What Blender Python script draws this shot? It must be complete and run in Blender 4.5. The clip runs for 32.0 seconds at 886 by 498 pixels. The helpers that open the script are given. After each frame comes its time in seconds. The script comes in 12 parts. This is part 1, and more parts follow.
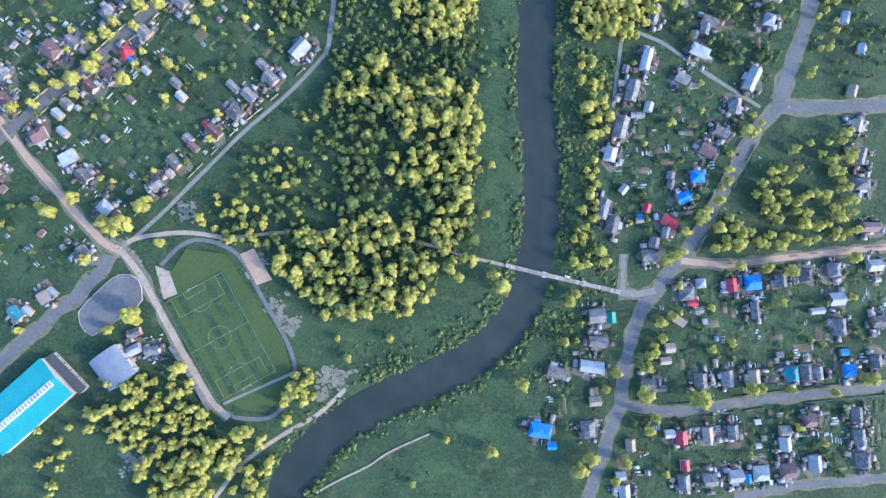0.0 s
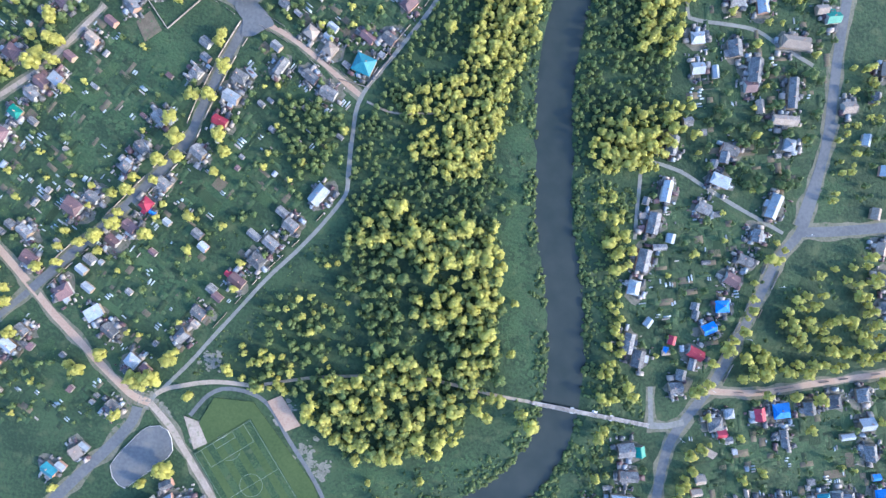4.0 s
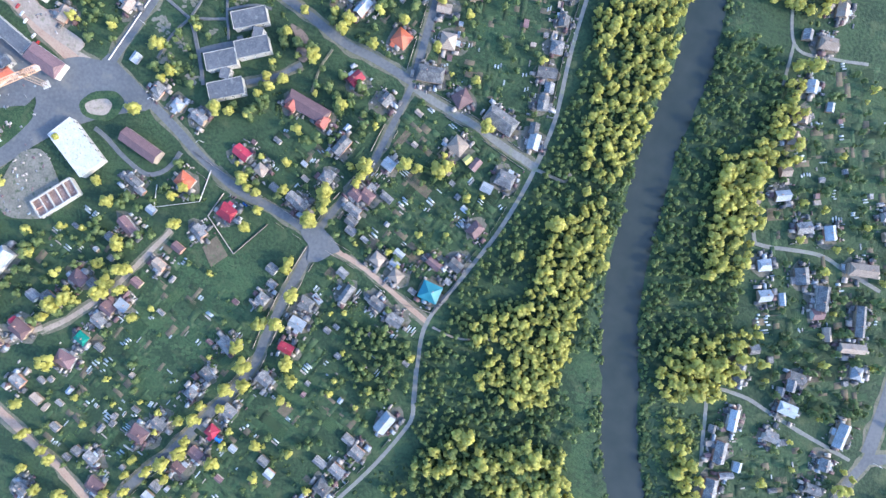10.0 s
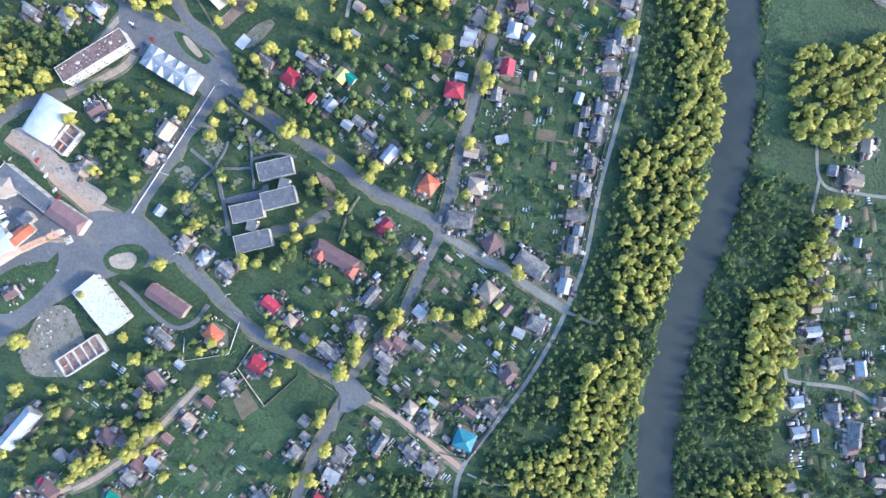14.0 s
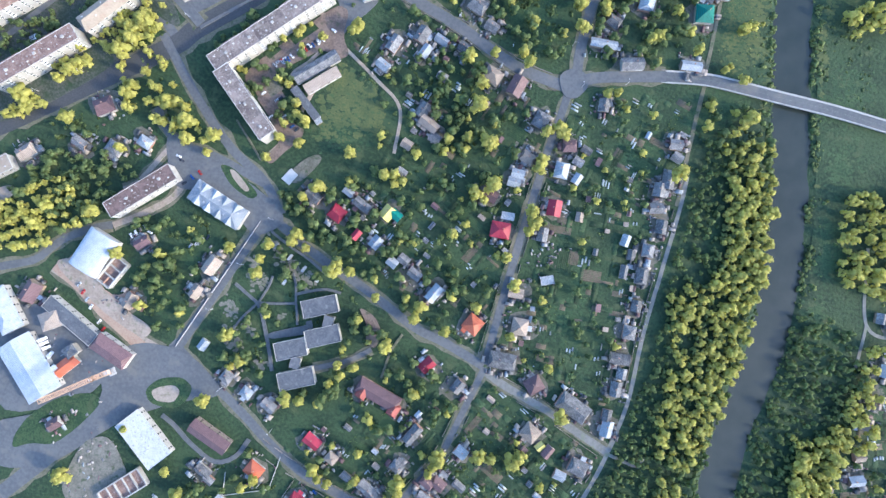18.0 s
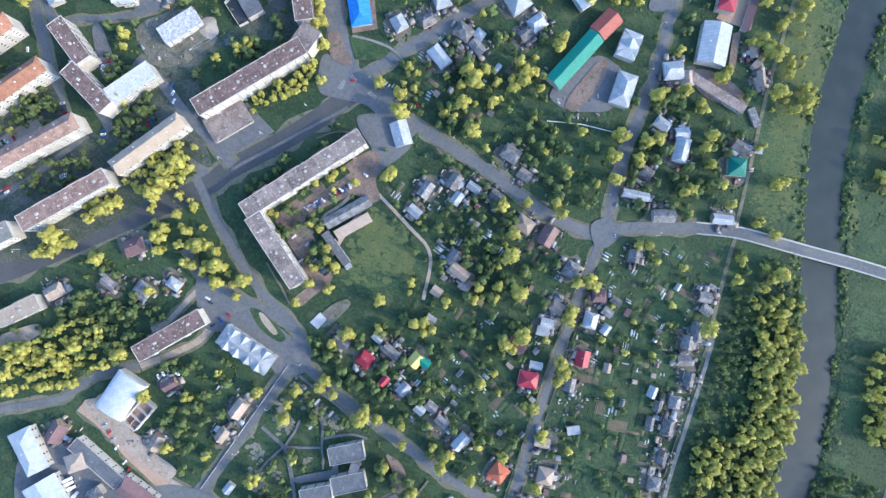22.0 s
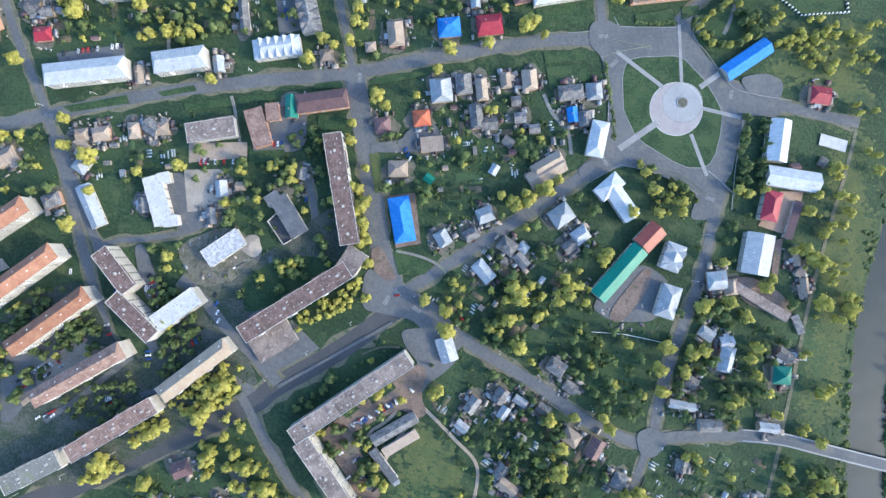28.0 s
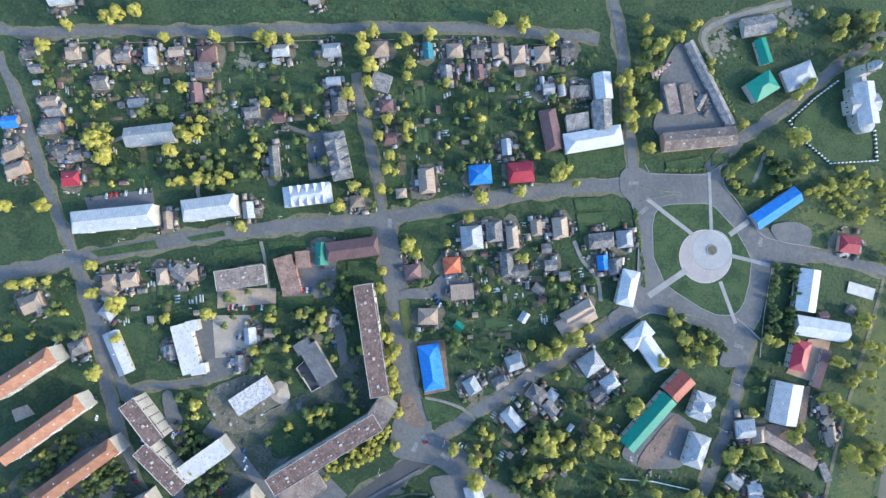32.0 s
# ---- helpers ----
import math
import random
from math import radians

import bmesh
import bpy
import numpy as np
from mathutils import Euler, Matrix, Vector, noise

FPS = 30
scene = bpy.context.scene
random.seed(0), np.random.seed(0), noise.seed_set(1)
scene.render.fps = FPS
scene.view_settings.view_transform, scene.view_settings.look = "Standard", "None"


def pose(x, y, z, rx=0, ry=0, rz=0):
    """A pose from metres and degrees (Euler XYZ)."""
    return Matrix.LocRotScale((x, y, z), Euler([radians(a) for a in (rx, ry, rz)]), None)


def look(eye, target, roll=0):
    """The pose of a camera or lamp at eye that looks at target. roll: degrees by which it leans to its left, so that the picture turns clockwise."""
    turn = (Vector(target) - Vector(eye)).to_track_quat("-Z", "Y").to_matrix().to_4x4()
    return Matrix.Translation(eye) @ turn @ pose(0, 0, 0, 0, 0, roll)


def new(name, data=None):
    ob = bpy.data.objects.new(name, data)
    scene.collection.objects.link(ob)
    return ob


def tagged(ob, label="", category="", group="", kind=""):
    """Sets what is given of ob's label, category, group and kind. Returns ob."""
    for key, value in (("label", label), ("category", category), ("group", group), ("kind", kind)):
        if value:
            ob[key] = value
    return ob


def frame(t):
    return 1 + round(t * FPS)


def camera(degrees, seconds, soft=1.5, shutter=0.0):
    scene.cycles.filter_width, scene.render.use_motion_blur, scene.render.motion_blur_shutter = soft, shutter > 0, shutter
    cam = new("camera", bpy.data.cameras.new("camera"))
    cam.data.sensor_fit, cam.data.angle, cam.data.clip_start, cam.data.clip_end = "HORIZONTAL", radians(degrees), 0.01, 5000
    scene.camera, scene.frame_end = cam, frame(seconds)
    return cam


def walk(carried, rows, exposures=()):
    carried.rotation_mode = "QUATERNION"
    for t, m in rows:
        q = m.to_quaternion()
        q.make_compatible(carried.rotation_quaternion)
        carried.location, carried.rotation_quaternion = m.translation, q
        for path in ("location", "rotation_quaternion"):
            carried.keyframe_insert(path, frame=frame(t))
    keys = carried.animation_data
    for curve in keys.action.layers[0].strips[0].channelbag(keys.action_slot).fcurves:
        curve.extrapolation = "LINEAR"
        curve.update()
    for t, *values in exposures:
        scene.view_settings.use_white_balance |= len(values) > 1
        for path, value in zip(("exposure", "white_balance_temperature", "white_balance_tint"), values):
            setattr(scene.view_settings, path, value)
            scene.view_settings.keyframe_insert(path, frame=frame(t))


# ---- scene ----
cam = camera(85.0, 32.0, 1.45)
ROWS = [
    (0, 0.00, 0.00, 391.00, 0.717, -0.674, 15.000),
    (0.5, -4.60, 13.36, 390.96, 0.630, -0.564, 14.484),
    (1, -9.48, 27.35, 390.93, 0.601, -0.455, 13.967),
    (1.5, -14.28, 40.74, 390.94, 0.506, -0.371, 13.565),
    (2, -19.39, 54.36, 390.99, 0.431, -0.311, 13.295),
    (2.5, -24.94, 68.14, 391.11, 0.381, -0.261, 13.097),
    (3, -30.76, 81.74, 391.31, 0.342, -0.243, 12.964),
    (3.5, -37.04, 95.18, 391.60, 0.327, -0.229, 12.883),
    (5.5, -65.34, 149.02, 392.98, 0.412, -0.065, 12.869),
    (6, -73.20, 162.33, 393.18, 0.398, 0.041, 12.873),
    (6.5, -81.51, 175.52, 393.20, 0.337, 0.179, 12.915),
    (7, -89.83, 189.24, 393.12, 0.292, 0.287, 13.088),
    (7.5, -98.04, 203.50, 393.03, 0.276, 0.349, 13.362),
    (8, -106.04, 218.05, 392.98, 0.287, 0.365, 13.595),
    (8.5, -113.44, 232.74, 392.96, 0.325, 0.290, 13.676),
    (9, -120.64, 247.21, 392.93, 0.373, 0.180, 13.570),
    (9.5, -127.83, 261.28, 392.82, 0.414, 0.072, 13.323),
    (10, -134.98, 274.97, 392.66, 0.443, -0.018, 13.032),
    (10.5, -141.78, 288.60, 392.44, 0.470, -0.124, 12.737),
    (11, -148.49, 302.01, 392.20, 0.482, -0.217, 12.441),
    (11.5, -155.26, 315.31, 391.95, 0.481, -0.301, 12.186),
    (12, -162.10, 328.87, 391.71, 0.502, -0.387, 11.975),
    (12.5, -168.98, 342.53, 391.51, 0.531, -0.471, 11.810),
    (13, -175.70, 356.19, 391.35, 0.547, -0.574, 11.672),
    (13.5, -182.50, 369.72, 391.20, 0.551, -0.663, 11.579),
    (14, -189.26, 383.15, 391.09, 0.559, -0.740, 11.517),
    (14.5, -196.12, 396.25, 391.02, 0.563, -0.772, 11.485),
    (16.5, -223.64, 446.85, 390.87, 0.515, -0.717, 11.755),
    (17, -230.68, 459.95, 390.79, 0.529, -0.624, 12.017),
    (17.5, -237.55, 472.84, 390.69, 0.491, -0.502, 12.418),
    (18, -244.80, 486.32, 390.59, 0.478, -0.347, 12.839),
    (18.5, -251.78, 499.91, 390.51, 0.434, -0.236, 13.248),
    (19, -258.64, 514.13, 390.45, 0.416, -0.190, 13.644),
    (19.5, -265.00, 527.94, 390.44, 0.316, -0.224, 13.975),
    (20, -271.34, 542.11, 390.48, 0.233, -0.297, 14.221),
    (20.5, -277.53, 556.03, 390.57, 0.129, -0.394, 14.377),
    (21, -284.13, 570.14, 390.71, 0.088, -0.461, 14.427),
    (21.5, -290.52, 583.81, 390.82, 0.065, -0.527, 14.347),
    (22, -297.05, 597.92, 390.90, 0.156, -0.577, 14.110),
    (22.5, -303.56, 611.41, 390.95, 0.242, -0.582, 13.743),
    (23, -310.31, 624.51, 390.98, 0.322, -0.531, 13.304),
    (23.5, -316.75, 637.04, 391.01, 0.346, -0.487, 12.907),
    (24, -323.12, 649.97, 391.06, 0.383, -0.457, 12.684),
    (24.5, -329.18, 663.21, 391.12, 0.404, -0.487, 12.637),
    (25, -335.44, 677.07, 391.14, 0.444, -0.530, 12.685),
    (25.5, -341.60, 690.43, 391.11, 0.407, -0.594, 12.749),
    (27.5, -367.90, 743.48, 390.98, 0.187, -0.766, 12.947),
    (28, -374.76, 756.94, 390.88, 0.124, -0.795, 13.131),
    (28.5, -381.54, 770.20, 390.74, 0.034, -0.836, 13.441),
    (29, -388.65, 784.26, 390.57, 0.058, -0.858, 13.773),
    (29.5, -395.39, 797.73, 390.35, 0.054, -0.885, 13.975),
    (30, -402.23, 811.62, 390.16, 0.104, -0.918, 14.047),
    (30.5, -408.87, 824.93, 389.98, 0.095, -0.963, 13.985),
    (31, -415.42, 838.67, 389.85, 0.116, -1.043, 13.876),
    (31.5, -421.65, 851.96, 389.72, 0.081, -1.154, 13.735),
    (32, -428.24, 865.80, 389.58, 0.098, -1.246, 13.602),
]
walk(cam, [(t, pose(x, y, z, rx, ry, rz)) for t, x, y, z, rx, ry, rz in ROWS], [(0, 1.86, 4840, 12), (6, 2.01, 4935, 12), (13, 1.98, 5020, 11), (19, 1.79, 5070, 10), (24.5, 1.74, 5120, 8), (32, 1.62, 5280, 6)])
# ---- light ----
SUN_AZ, SUN_EL = radians(-6), radians(24)
world = bpy.data.worlds.new("sky")
scene.world = world
world.use_nodes = True
wn = world.node_tree.nodes
sky = wn.new("ShaderNodeTexSky")
sky.sky_type = 'NISHITA'
sky.sun_disc = False
sky.sun_elevation, sky.sun_rotation = SUN_EL, radians(90) - SUN_AZ
sky.dust_density = 2.0
world.node_tree.links.new(sky.outputs[0], wn["Background"].inputs[0])
wn["Background"].inputs[1].default_value = 0.15
sun = new("sun", bpy.data.lights.new("sun", "SUN"))
sun.data.energy, sun.data.angle, sun.data.color = 1.46, radians(1.5), (1.0, 0.74, 0.4)
sun.matrix_world = look((300, 0, 300), (300 - math.cos(SUN_AZ) * math.cos(SUN_EL), -math.sin(SUN_AZ) * math.cos(SUN_EL), 300 - math.sin(SUN_EL)))


# ---- materials ----
def mat(name, a, b, big=0.05, fine=1.5, rough=0.9, metal=0.0, bump=0.3, rand=0.0, own=False, stripe=0.0, c=None, island=0.0, thin=0.0, depth=0.15, sharp=1.0):
    """Two tones mixed by a broad and a fine noise, a third tone in scattered spots, optional seams every `stripe` metres."""
    m = bpy.data.materials.new(name)
    m.use_nodes = True
    n, l = m.node_tree.nodes, m.node_tree.links
    p = n["Principled BSDF"]
    p.inputs["Roughness"].default_value = rough
    p.inputs["Metallic"].default_value = metal
    p.inputs["Specular IOR Level"].default_value = 0.3
    if own:
        src = n.new("ShaderNodeTexCoord").outputs["Object"]
        off = n.new("ShaderNodeVectorMath")
        off.operation = 'ADD'
        info = n.new("ShaderNodeObjectInfo")
        mul = n.new("ShaderNodeMath")
        mul.operation = 'MULTIPLY'
        mul.inputs[1].default_value = 300
        l.new(info.outputs["Random"], mul.inputs[0])
        l.new(src, off.inputs[0])
        l.new(mul.outputs[0], off.inputs[1])
        vec = off.outputs[0]
    else:
        src = vec = n.new("ShaderNodeNewGeometry").outputs["Position"]

    def noise_at(scale, detail=3):
        t = n.new("ShaderNodeTexNoise")
        t.inputs["Scale"].default_value = scale
        t.inputs["Detail"].default_value = detail
        l.new(vec, t.inputs["Vector"])
        return t.outputs[0]

    def ramp(value, lo, hi):
        r = n.new("ShaderNodeMapRange")
        r.inputs[1].default_value, r.inputs[2].default_value = lo, hi
        l.new(value, r.inputs[0])
        return r.outputs[0]

    def mix(f, x, y):
        q = n.new("ShaderNodeMix")
        q.data_type = 'RGBA'
        for s, v in ((q.inputs[0], f), (q.inputs[6], x), (q.inputs[7], y)):
            if hasattr(v, "links"):
                l.new(v, s)
            else:
                s.default_value = v if isinstance(v, float) else (*v, 1)
        return q.outputs[2]

    n1, n2 = noise_at(big, 4), noise_at(fine, 3)
    avg = n.new("ShaderNodeMath")
    avg.operation = 'ADD'
    l.new(n1, avg.inputs[0])
    l.new(n2, avg.inputs[1])
    col = mix(ramp(avg.outputs[0], 1 - 0.25 / sharp, 1 + 0.25 / sharp), a, b)
    if c:
        col = mix(ramp(noise_at(big * 2.7, 5), 0.56, 0.7), col, c)
    relief = n2
    if stripe:
        w = n.new("ShaderNodeTexWave")
        w.inputs["Scale"].default_value = 0.314 / stripe
        w.inputs["Distortion"].default_value = 0.0
        l.new(src, w.inputs["Vector"])
        col = mix(ramp(w.outputs[1], 0.15, 0.0), col, [v * 0.55 for v in a])
        relief = w.outputs[1]
    if rand:
        info = n.new("ShaderNodeObjectInfo")
        hsv = n.new("ShaderNodeHueSaturation")
        r = n.new("ShaderNodeMapRange")
        r.inputs[3].default_value, r.inputs[4].default_value = 1 - rand, 1 + rand
        l.new(info.outputs["Random"], r.inputs[0])
        l.new(r.outputs[0], hsv.inputs["Value"])
        l.new(col, hsv.inputs["Color"])
        col = hsv.outputs[0]
    if island:
        g = n.new("ShaderNodeNewGeometry")
        hsv = n.new("ShaderNodeHueSaturation")
        r = n.new("ShaderNodeMapRange")
        r.inputs[3].default_value, r.inputs[4].default_value = 1 - island, 1 + island
        l.new(g.outputs["Random Per Island"], r.inputs[0])
        l.new(r.outputs[0], hsv.inputs["Value"])
        l.new(col, hsv.inputs["Color"])
        col = hsv.outputs[0]
    l.new(col, p.inputs["Base Color"])
    if bump:
        bp = n.new("ShaderNodeBump")
        bp.inputs["Strength"].default_value = bump
        bp.inputs["Distance"].default_value = depth
        l.new(relief, bp.inputs["Height"])
        l.new(bp.outputs[0], p.inputs["Normal"])
    if thin:
        tr = n.new("ShaderNodeBsdfTranslucent")
        l.new(col, tr.inputs[0])
        sh = n.new("ShaderNodeMixShader")
        sh.inputs[0].default_value = thin
        l.new(p.outputs[0], sh.inputs[1])
        l.new(tr.outputs[0], sh.inputs[2])
        l.new(sh.outputs[0], n["Material Output"].inputs[0])
    return m


GRASS = mat("meadow grass", (0.021, 0.04, 0.0195), (0.043, 0.072, 0.031), 0.03, 0.4, bump=1.0, c=(0.0655, 0.084, 0.0378), depth=0.9, sharp=1.5)
PLOT = mat("garden plots", (0.023, 0.0459, 0.0205), (0.0459, 0.0738, 0.032), 0.12, 0.9, sharp=1.5, bump=0.7, c=(0.0738, 0.082, 0.0451), island=0.35, depth=0.4)
CROP = mat("leafy crops", (0.0221, 0.0442, 0.0195), (0.0442, 0.0723, 0.0306), 0.1, 0.9, bump=0.6, own=True, rand=0.45)
LAWN = mat("short lawn", (0.022, 0.047, 0.02), (0.048, 0.08, 0.031), 0.06, 0.8, bump=0.8, c=(0.062, 0.08, 0.035), sharp=2.0, depth=0.4)
# Yellowed grass and weeds; sunlight on the meadow slopes is painted with it too.
DRYLITGRASS = mat("dry and sunlit grass", (0.055, 0.078, 0.03), (0.105, 0.115, 0.04), 0.08, 0.6, bump=0.6, c=(0.055, 0.09, 0.035))
TURF = mat("pitch turf", (0.04, 0.066, 0.02), (0.062, 0.088, 0.027), 0.02, 0.5, bump=0.2)
# The warm spots stand for worn earth and for patches of sunlight alike.
ASPHALT = mat("worn asphalt", (0.094, 0.099, 0.104), (0.129, 0.132, 0.134), 0.03, 0.4, bump=0.05, c=(0.152, 0.145, 0.134), sharp=1.3)
NEWASPHALT = mat("dark asphalt", (0.052, 0.055, 0.058), (0.076, 0.077, 0.078), 0.05, 0.8, bump=0.1)
DIRT = mat("packed earth", (0.25, 0.2, 0.15), (0.36, 0.3, 0.24), 0.08, 0.7, bump=0.2, c=(0.2, 0.19, 0.12))
REDDIRT = mat("reddish earth", (0.3, 0.2, 0.14), (0.38, 0.28, 0.2), 0.08, 0.7, bump=0.2)
GRAVEL = mat("pale gravel", (0.15, 0.148, 0.132), (0.215, 0.21, 0.188), 0.05, 0.4, bump=0.2, c=(0.175, 0.19, 0.125))
PAVING = mat("grey paving", (0.21, 0.21, 0.205), (0.29, 0.287, 0.28), 0.1, 0.9, bump=0.15)
PINKPAVING = mat("pinkish paving", (0.27, 0.245, 0.24), (0.35, 0.32, 0.31), 0.1, 0.9, bump=0.15)
PALEPAVING = mat("pale paving slabs", (0.26, 0.265, 0.27), (0.33, 0.333, 0.335), 0.1, 0.9, bump=0.15)
# Greener than GRASS, with the sun on the river meadows mixed into the tone.
MEADOW = mat("lush and sunlit meadow grass", (0.026, 0.054, 0.024), (0.052, 0.088, 0.036), 0.05, 0.5, bump=1.0, c=(0.07, 0.096, 0.04), depth=0.8, sharp=1.6)
SAND = mat("sandy ground", (0.25, 0.22, 0.18), (0.36, 0.32, 0.265), 0.1, 0.9, bump=0.2)
SOIL = mat("tilled soil", (0.09, 0.075, 0.05), (0.15, 0.12, 0.08), 0.2, 1.2, bump=0.5, c=(0.06, 0.11, 0.04))
WATER = mat("river water", (0.024, 0.032, 0.027), (0.037, 0.044, 0.037), 0.01, 0.06, rough=0.25, bump=0.03, depth=0.3)
# Bright yellow tone: sunlight on the crowns is put into this leaf colour.
SUNLEAF = mat("sunlit yellow-green leaves", (0.41, 0.4, 0.094), (0.57, 0.54, 0.152), 0.15, 0.7, rough=0.75, bump=0.0, island=0.22, thin=0.55)
# Dark leaves; the same colour also paints the shade on trees behind the flats.
DARKLEAF = mat("dark and shaded leaves", (0.1, 0.15, 0.055), (0.19, 0.23, 0.085), 0.12, 0.7, rough=0.75, bump=0.0, island=0.22, thin=0.5)
# Shaded version of the leaf colour, for low scrub and crowns in shadow.
SHADELEAF = mat("shaded scrub leaves", (0.135, 0.19, 0.07), (0.23, 0.27, 0.094), 0.1, 0.7, rough=0.8, bump=0.0, island=0.3, thin=0.55)
BUSHLEAF = mat("bush leaves", (0.076, 0.118, 0.045), (0.14, 0.18, 0.063), 0.08, 0.7, rough=0.8, bump=0.0, island=0.3, thin=0.55)
BARK = mat("bark", (0.12, 0.09, 0.06), (0.2, 0.16, 0.12), 0.5, 3.0, bump=0.5)

HALLSHEET = mat("blue-grey arched sheet", (0.13, 0.155, 0.2), (0.19, 0.215, 0.26), 0.2, 1.2, own=True, stripe=1.4, rough=0.7)
SLATE = mat("weathered grey slate", (0.1, 0.1, 0.106), (0.24, 0.235, 0.23), 0.25, 1.3, sharp=1.8, own=True, rand=0.3, stripe=1.15, c=(0.14, 0.14, 0.12))
BROWNROOF = mat("brown sheet roof", (0.115, 0.07, 0.072), (0.175, 0.11, 0.11), 0.25, 1.6, own=True, rand=0.25, stripe=1.15, rough=0.6)
REDROOF = mat("red metal roof", (0.25, 0.022, 0.045), (0.35, 0.042, 0.062), 0.3, 2.0, own=True, rand=0.2, stripe=1.15, rough=0.5)
ORANGEROOF = mat("orange metal roof", (0.4, 0.1, 0.045), (0.48, 0.15, 0.08), 0.3, 2.0, own=True, rand=0.15, stripe=1.15, rough=0.5)
BRICKROOF = mat("brick-red sheet roof", (0.24, 0.06, 0.045), (0.32, 0.1, 0.075), 0.3, 2.0, own=True, stripe=1.15, rough=0.5)
BLUEROOF = mat("blue metal roof", (0.03, 0.16, 0.5), (0.07, 0.24, 0.6), 0.3, 2.0, own=True, rand=0.1, stripe=1.15, rough=0.8)
GREENROOF = mat("green metal roof", (0.015, 0.16, 0.115), (0.03, 0.21, 0.155), 0.3, 2.0, own=True, rand=0.2, stripe=1.15, rough=0.5)
TEALROOF = mat("turquoise metal roof", (0.04, 0.25, 0.26), (0.06, 0.31, 0.31), 0.1, 1.0, own=True, stripe=1.2, rough=0.45)
DARKTEAL = mat("teal roof", (0.03, 0.15, 0.19), (0.06, 0.22, 0.26), 0.3, 1.0, own=True, stripe=1.15, rough=0.5)
WHITEROOF = mat("pale metal roof", (0.225, 0.25, 0.275), (0.39, 0.407, 0.42), 0.25, 1.6, own=True, rand=0.22, stripe=1.15, rough=0.6)
PALESHEET = mat("bright zinc roof", (0.34, 0.37, 0.4), (0.51, 0.53, 0.545), 0.25, 1.6, own=True, rand=0.15, stripe=1.15, rough=0.6)
ORANGEFELT = mat("orange-brown sheet roof", (0.2, 0.095, 0.06), (0.3, 0.165, 0.105), 0.15, 0.9, own=True, rand=0.15, bump=0.2, c=(0.22, 0.1, 0.07))
PATCHFELT = mat("patched pale felt", (0.3, 0.3, 0.31), (0.52, 0.52, 0.52), 0.35, 1.6, own=True, bump=0.3, c=(0.16, 0.16, 0.17), sharp=2.0)
YELLOWROOF = mat("yellowish roof", (0.5, 0.45, 0.1), (0.6, 0.52, 0.2), 0.25, 1.6, own=True, stripe=1.15)
TANROOF = mat("tan board roof", (0.25, 0.2, 0.155), (0.35, 0.29, 0.235), 0.25, 1.6, own=True, rand=0.2, stripe=1.15)
BITUMEN = mat("bitumen felt", (0.13, 0.105, 0.095), (0.23, 0.19, 0.165), 0.12, 0.9, own=True, rand=0.2, bump=0.2, c=(0.3, 0.265, 0.235), sharp=1.6)
BROWNFELT = mat("brown bitumen felt", (0.1, 0.07, 0.06), (0.175, 0.12, 0.105), 0.15, 0.9, own=True, bump=0.2, c=(0.2, 0.16, 0.145), sharp=1.8)
REDFELT = mat("red-brown felt", (0.16, 0.105, 0.085), (0.26, 0.175, 0.14), 0.15, 0.9, own=True, bump=0.2, c=(0.3, 0.235, 0.2), sharp=1.8)
TANFELT = mat("tan felt", (0.28, 0.225, 0.165), (0.36, 0.3, 0.225), 0.12, 0.9, own=True, bump=0.2, c=(0.3, 0.22, 0.16))
LOGWALL = mat("log wall", (0.2, 0.15, 0.1), (0.32, 0.25, 0.18), 0.4, 2.0, own=True, rand=0.3, bump=0.4)
PALEWALL = mat("whitewashed wall", (0.31, 0.298, 0.27), (0.42, 0.405, 0.372), 0.2, 1.2, own=True, rand=0.1, bump=0.15)
BRICKWALL = mat("brick wall", (0.36, 0.2, 0.14), (0.44, 0.28, 0.2), 0.3, 2.5, own=True, rand=0.15, bump=0.3)
GREYWALL = mat("grey wall", (0.36, 0.35, 0.33), (0.46, 0.45, 0.43), 0.2, 1.2, own=True, bump=0.15)
GLASS = mat("dark window glass", (0.03, 0.035, 0.04), (0.05, 0.055, 0.06), 0.5, 2.0, rough=0.08, bump=0.0)
WHITEFELT = mat("pale roofing felt", (0.39, 0.39, 0.39), (0.52, 0.52, 0.51), 0.2, 1.2, own=True, bump=0.2, c=(0.292, 0.284, 0.275))
DARKFELT = mat("dark roofing felt", (0.075, 0.08, 0.09), (0.13, 0.135, 0.145), 0.12, 0.9, own=True, bump=0.2, c=(0.17, 0.17, 0.17))
VERGE = mat("trodden verge", (0.1, 0.1, 0.062), (0.17, 0.155, 0.11), 0.09, 0.6, bump=0.5, c=(0.06, 0.085, 0.04), depth=0.3)
WORNYARD = mat("worn yard earth and weeds", (0.036, 0.052, 0.033), (0.092, 0.095, 0.08), 0.05, 0.6, bump=0.5, c=(0.03, 0.055, 0.026), depth=0.3, sharp=1.5)
YARD = mat("trodden yard earth", (0.085, 0.085, 0.06), (0.17, 0.155, 0.125), 0.12, 0.7, bump=0.5, c=(0.055, 0.08, 0.04), depth=0.3)
BAREEARTH = mat("bare sandy earth", (0.12, 0.115, 0.09), (0.21, 0.195, 0.16), 0.1, 0.7, bump=0.4, c=(0.07, 0.09, 0.05), depth=0.2)
COURT = mat("reddish courtyard gravel", (0.13, 0.098, 0.08), (0.2, 0.152, 0.125), 0.07, 0.7, bump=0.3, c=(0.085, 0.088, 0.055), sharp=1.6)
WHITEPAINT = mat("white paint", (0.72, 0.72, 0.7), (0.82, 0.82, 0.8), 0.5, 2.5, rough=0.6, bump=0.1)
